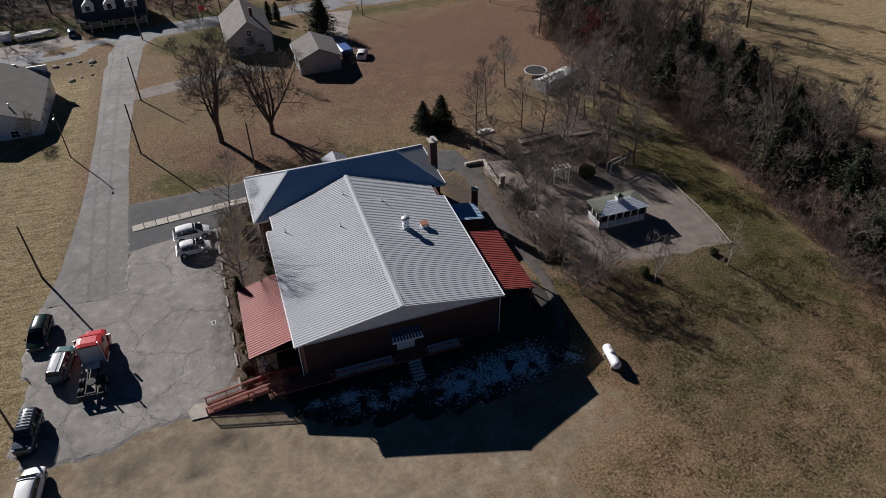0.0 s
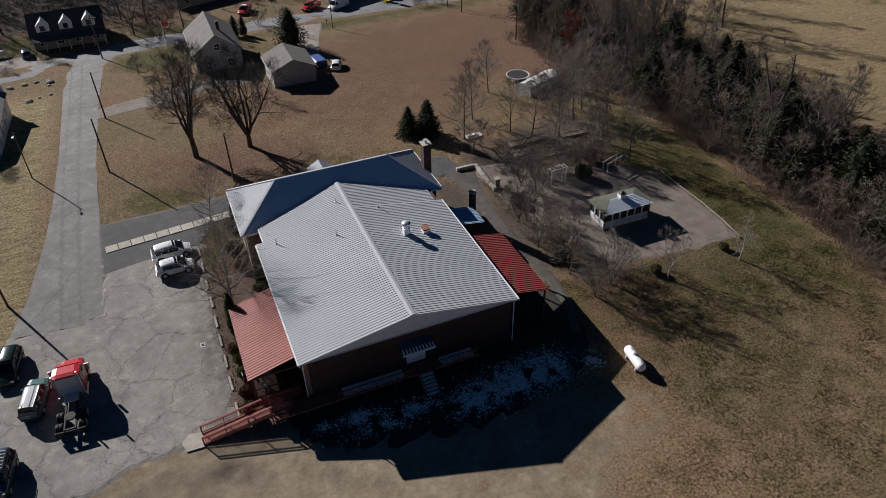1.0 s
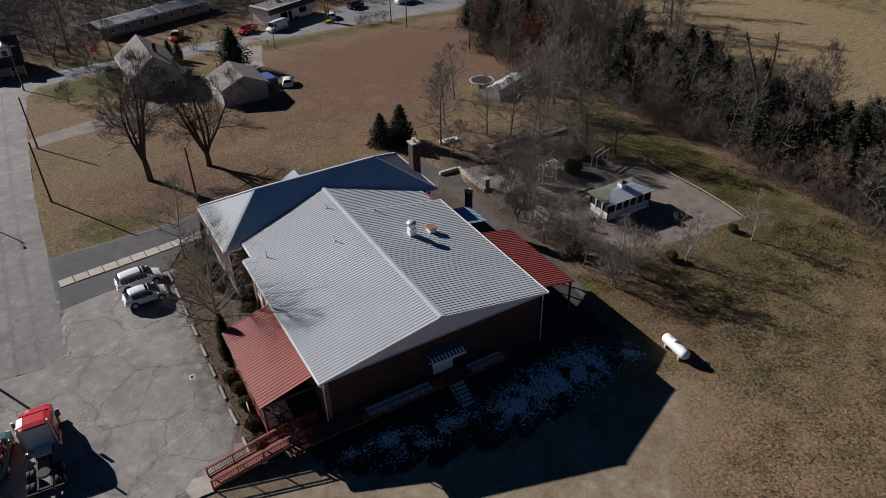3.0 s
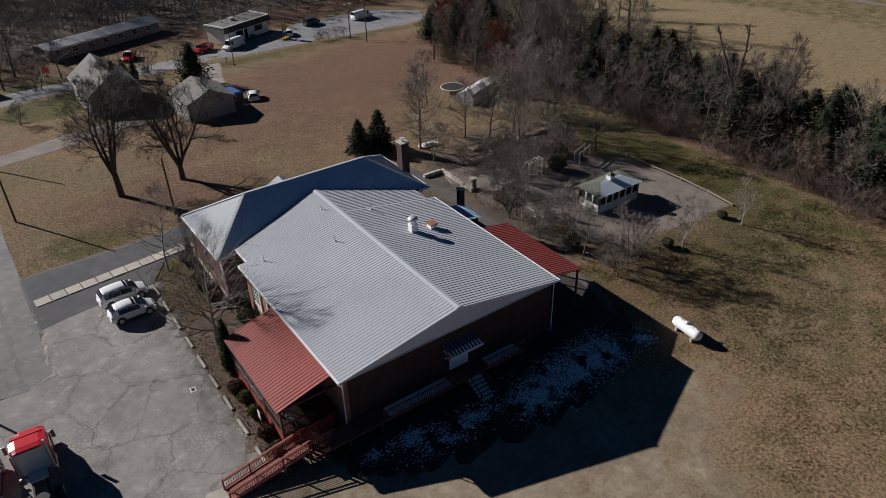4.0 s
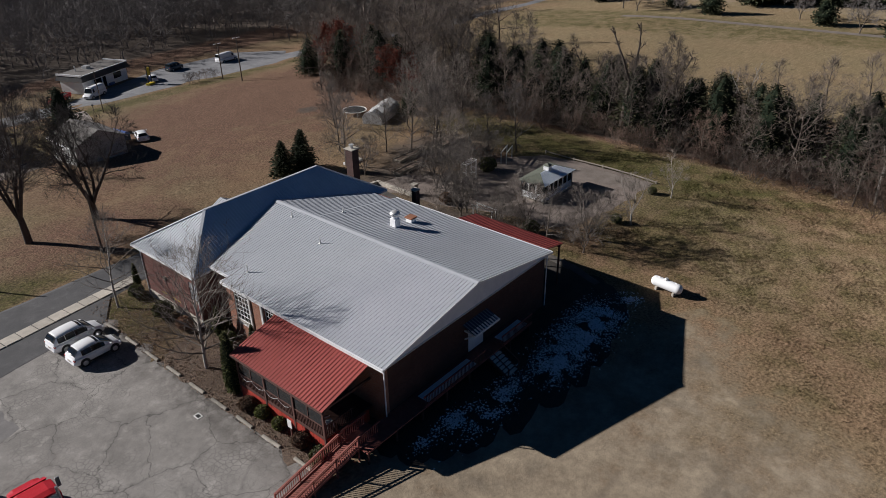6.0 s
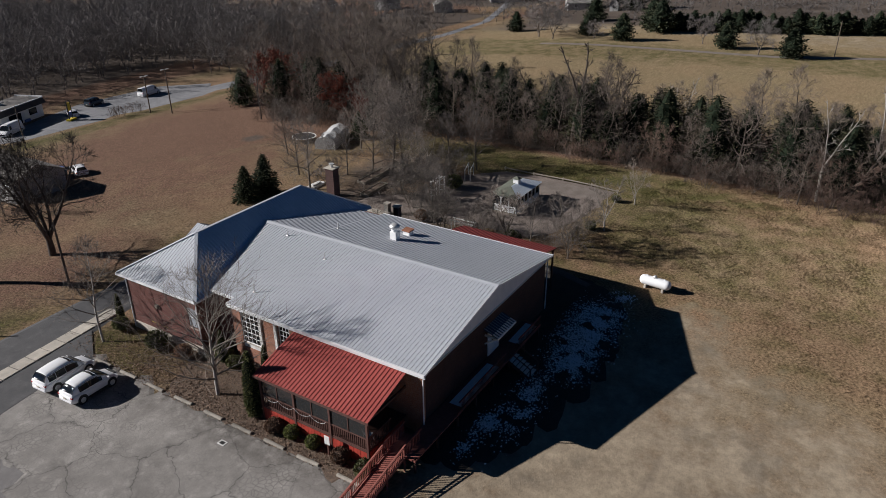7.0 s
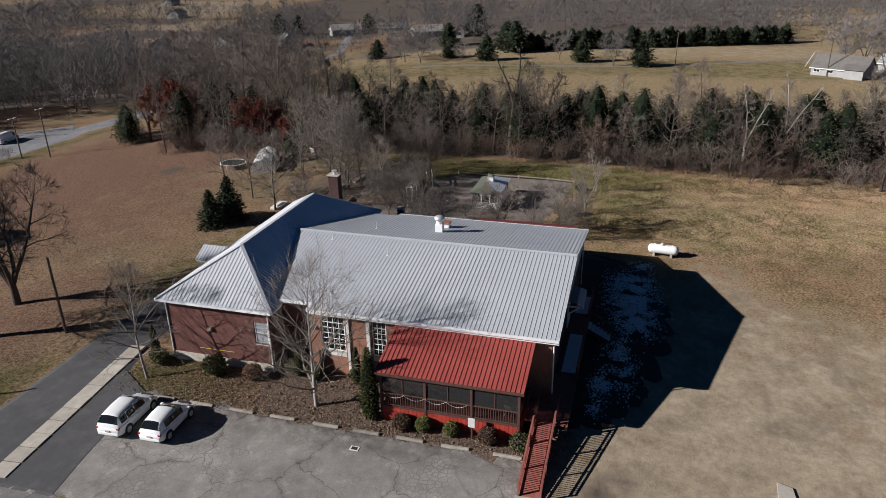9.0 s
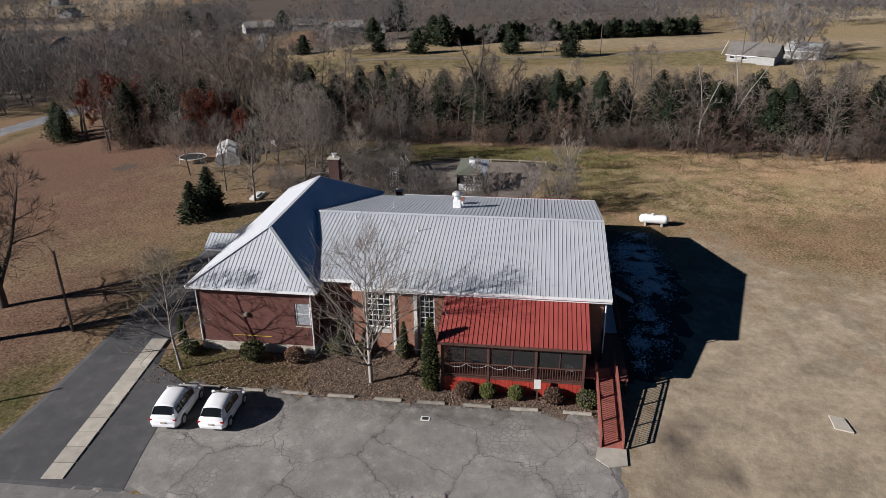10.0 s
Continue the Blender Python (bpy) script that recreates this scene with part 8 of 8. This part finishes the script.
K1 = tree_meshes(81, 2.6, 1.7, "twig_red", "twig_red", 0.009, True, clear=0.0, forks=8, r=0.02, limbs=5, subs=3, twigs=1, hairs=3, hair=0.45, wide=0.012, depth=1)
K2 = tree_meshes(82, 3.8, 1.9, "twig_wood", "twig_wood", 0.009, True, clear=0.0, forks=7, r=0.025, limbs=6, subs=3, twigs=1, hairs=3, hair=0.5, wide=0.012, depth=1)
E1 = conifer_meshes(91, 7.2, 3.0, "needle_soft", 1.25, "round", 0.5, 0.8)
E2 = conifer_meshes(92, 8.6, 3.1, "needle_wood", 1.3, "round", 0.5, 0.8)


def edge_x(y):
    """The strip's near edge, bowing a little."""
    return float(np.interp(y, (-64, -40, -22, -3, 18, 36, 76), (54.5, 55.8, 57.0, 58.9, 60.8, 59.4, 57.5))) + 0.8 * math.sin(y * 0.4)


y = -64.0
while y < 76:
    for row in range(5):
        x = edge_x(y) + 3.0 + row * 3.4 + rg.uniform(-2, 2)
        yy = y + rg.uniform(-2.2, 2.2)
        pick = rg.random()
        m = W1 if pick < 0.16 else W2 if pick < 0.50 else W3 if pick < 0.76 else W4
        if y > 40 and pick < 0.5:
            m = W4
        lab = {id(W1): "slim bare tree in the wooded strip", id(W2): "spreading bare tree in the wooded strip", id(W3): "bushy bare tree with reddish twigs in the wooded strip", id(W4): "tall bare tree in the wooded strip"}[id(m)]
        plant("woodland_tree", m, x, yy, lab, "tree", rg.uniform(0, 360), rg.uniform(0.7, 1.05), "woodland trees")
    for _ in range(rg.choice((2, 3, 3, 4)) if y < 45 else 1):
        plant("woodland_evergreen", E1 if rg.random() < 0.3 else E2, edge_x(y) + rg.uniform(4.5, 14.0), y + rg.uniform(-2, 2), "dark rounded evergreen in the wooded strip", "tree", rg.uniform(0, 360), rg.uniform(0.9, 1.3), "woodland evergreens")
    y += 4.3
for x, yy, m, s, t in ((63.2, 15.4, S1, 1.0, 20), (68.0, 11.4, S3, 0.95, 200), (60.9, -17.3, S2, 1.0, 40), (63.2, -22.6, S2, 1.08, 0), (68, -34, S2, 1.0, 120), (72, 2, S2, 0.9, 220), (72, 26, S3, 0.8, 60)):
    plant("dead_tree", m, x, yy, "tall dead tree with broken limbs above the brush" if m is not S2 else "pale dead tree above the brush", "tree", t, s, "dead trees")
y = -62.0
while y < 74:
    for row in range(4):
        x = edge_x(y) + 0.6 + row * 2.2 + rg.uniform(-0.9, 0.9)
        plant("brush_thicket", K1 if rg.random() < 0.62 - 0.12 * row else K2, x, y + rg.uniform(-1, 1), "tangled thicket of bare brush at the wood's edge", "thicket", rg.uniform(0, 360), rg.uniform(0.75, 1.3), "brush thickets")
    y += 1.9
# oaks with russet leaves, and the wood beyond the lawn towards the shop
def leafy(meshes, seed, h, n, mat):
    rr = random.Random(seed)
    mb = MB()
    co = [v.co.copy() for v in meshes[1].vertices]
    for _ in range(n):
        c = co[rr.randrange(len(co))] + Vector((rr.gauss(0, 0.12), rr.gauss(0, 0.12), rr.gauss(0, 0.12)))
        e = Vector((rr.gauss(0, 1), rr.gauss(0, 1), rr.gauss(0, 1))).normalized()
        s = e.cross(Vector((rr.gauss(0, 1), rr.gauss(0, 1), rr.gauss(0, 1)))).normalized()
        q = len(mb.v)
        mb.v += [tuple(c - s * 0.09), tuple(c + e * 0.13), tuple(c + s * 0.09), tuple(c - e * 0.1)]
        mb.f += [(q, q + 1, q + 2), (q, q + 2, q + 3)]
    return (*meshes, mb.mesh("foliage", M[mat]))
OAK = leafy(W2, 5, 9, 15000, "oak_leaf")
for x, y, s in ((67.5, 79.0, 1.15), (71.0, 76.0, 1.0), (62.5, 57.0, 0.85), (64.5, 60.5, 0.8), (60.5, 51.5, 0.55)):
    plant("oak_tree", OAK, x, y, "oak still holding russet leaves at the lawn's edge", "tree", x * 31, s, "russet oaks")
for x, y, m, s in ((65.8, 54, W5, 1.05), (69.0, 50.0, W5, 0.95), (68.5, 84, W5, 0.8), (73.0, 71, W5, 0.9), (78, 58, W5, 1.0), (70.0, 62.0, W2, 1.3), (76, 90, W4, 1.2), (80, 96, W1, 1.2), (72, 79, W1, 1.1), (84, 88, W4, 1.4), (88, 80, W4, 1.4), (92, 72, W2, 1.5), (82, 72, W4, 1.5), (78, 66, W4, 1.4), (86, 62, W2, 1.3), (74, 60, W1, 1.3), (96, 90, W1, 1.3), (100, 80, W4, 1.2), (90, 98, W2, 1.2), (67.5, 87.5, E1, 0.95), (70.5, 90.5, E1, 1.0), (74, 93, E1, 0.8), (104, 70, W1, 1.2), (110, 84, W2, 1.2), (96, 60, W4, 1.2)):
    ever = m is E1
    plant("lawn_edge_pine" if ever else "woodland_tree", m, x, y, "soft green pine at the lawn's far edge" if ever else "tall bare tree at the lawn's far edge", "tree", x * 13, s, "pines at the lawn's edge" if ever else "woodland trees")
for x, y in ((64.5, 69), (66.5, 70), (62.5, 68.0), (54, 107.0), (56, 107.4), (51.6, 106.6), (52.8, 107.1), (57.5, 106.5)):
    plant("brush_thicket", K1, x, y, "low rounded brush on the verge", "thicket", x * 50, 0.8, "brush thickets")
# roadside trees to the north-west
for x, y, m, s in ((-8, 118, W2, 1.1), (-3, 114, W3, 1.0), (2, 118, W1, 1.1), (-34, 131, W4, 1.2), (-44, 129, W1, 1.3), (-48, 128, W4, 1.2), (-10, 130, W1, 1.2), (17, 112, W3, 0.6), (-5, 126, W4, 1.2), (-34, 74, G3, 0.9), (-30, 62, G3, 0.8)):
    plant("roadside_tree", m, x, y, "bare grey tree beside the country road", "tree", x * 17, s, "roadside trees")


# ---- far woods, joined ----
def woods(name, label, spots, seed, hmin, hmax, detail, mat, thick):
    """Many small bare trees in one mesh."""
    rr = random.Random(seed)
    protos = []
    for k in range(5):
        segs = grow(seed * 10 + k, 1.0, 0.24 if k % 2 else 0.30, clear=0.25, forks=1 if k % 2 else 3, r=0.013, limbs=detail[0] if k % 2 else detail[0] // 2, subs=3, hairs=detail[1], hair=detail[2], tip=0.0012, wide=0.001, depth=1)
        protos.append((np.array([s[1][:] for s in segs]), np.array([s[2][:] for s in segs]), np.array([max(s[3], 0) for s in segs])))
    vs, fs, off = [], [], 0
    for x, y in spots:
        a, b, r = protos[rr.randrange(5)]
        h, t = rr.uniform(hmin, hmax), rr.uniform(0, 6.28)
        rot = np.array([[math.cos(t), -math.sin(t), 0], [math.sin(t), math.cos(t), 0], [0, 0, 1]])
        A, B = a @ rot.T * h, b @ rot.T * h
        R = np.maximum(r * h, thick)[:, None]
        d = B - A
        d /= np.linalg.norm(d, axis=1)[:, None] + 1e-9
        ref = np.where(np.abs(d[:, 2:3]) > 0.9, np.array([[1.0, 0, 0]]), np.array([[0, 0, 1.0]]))
        u = np.cross(d, ref)
        u /= np.linalg.norm(u, axis=1)[:, None]
        w = np.cross(d, u)
        o = np.array([x, y, gz(x, y)])
        ang = (np.arange(len(A)) * 2.4)[:, None]
        sd = (u * np.cos(ang) + w * np.sin(ang)) * R
        n = len(A)
        vs.append((np.stack([A - sd, A + sd, B], 1) + o).reshape(-1, 3))
        i0 = off + np.arange(n)[:, None] * 3
        fs.append(i0 + np.array([[0, 1, 2]]))
        off += 3 * n
    vs, fs = np.concatenate(vs), np.concatenate(fs)
    me = bpy.data.meshes.new(name)
    me.vertices.add(len(vs))
    me.vertices.foreach_set("co", vs.astype(np.float32).ravel())
    me.loops.add(len(fs) * 3)
    me.loops.foreach_set("vertex_index", fs.astype(np.int32).ravel())
    me.polygons.add(len(fs))
    me.polygons.foreach_set("loop_start", np.arange(0, len(fs) * 3, 3, dtype=np.int32))
    me.materials.append(M[mat])
    me.update(calc_edges=True)
    me.validate()
    return tagged(new(name, me), label, "woods", kind="stuff")


def road_gap(x, y):
    for (xa, ya), (xb, yb) in zip(ROAD, ROAD[1:]):
        if xa <= x <= xb:
            return abs(y - (ya + (yb - ya) * (x - xa) / (xb - xa)))
    return 99


rr = random.Random(5)
spots = []
while len(spots) < 1300:
    x, y = rr.uniform(-95, 150), rr.uniform(112, 235)
    if road_gap(x, y) < 8 or (-5 < x < 92 and y < 131 + 0.12 * x) or (x < -5 and y < 134) or (-5 < x < 34 and y < 147) or (x > 90 and y < 110):
        continue
    spots.append((x, y))
woods("north_woods", "bare grey-brown winter woods beyond the road", spots, 3, 12, 18, (14, 6, 0.08), "twig_far", 0.036)
spots = []
while len(spots) < 520:
    y = rr.uniform(-190, 100)
    x = rr.uniform(187 + max(-6, 40 - y) * 0.36, 330)
    spots.append((x, y))
woods("east_woods", "bare grey winter woods behind the field", spots, 4, 10, 15, (11, 5, 0.08), "twig_far", 0.05)
spots = []
while len(spots) < 760:
    a, d = rr.uniform(-1.2, 2.0), rr.uniform(330, 1100)
    x, y = 20 + d * math.cos(a), 20 + d * math.sin(a)
    if noise.noise((x * 0.006, y * 0.006, 0)) > -0.08:
        spots.append((x, y))
woods("distant_woods", "hazy bare woods on distant rises", spots, 6, 12, 20, (9, 5, 0.10), "twig_far", 0.14)
spots = []
while len(spots) < 620:
    x, y = rr.uniform(100, 330), rr.uniform(95, 330)
    if road_gap(x, y) < 7 or noise.noise((x * 0.02, y * 0.02, 4)) < -0.12:
        continue
    spots.append((x, y))
woods("valley_woods", "bare winter woods along the valley", spots, 7, 9, 15, (11, 5, 0.08), "twig_far", 0.045)
HP = conifer_meshes(95, 6.2, 2.6, "needle", 0.8, "round", 0.65, 1.6)
for i in range(44):
    y = 40 - i * 1.95
    plant("hedge_pine", HP, 181 + (40 - y) * 0.36 + rr.uniform(-2, 2), y, "dark pine in the row behind the field", "tree", i * 53, rr.uniform(0.75, 1.1), "pine row")
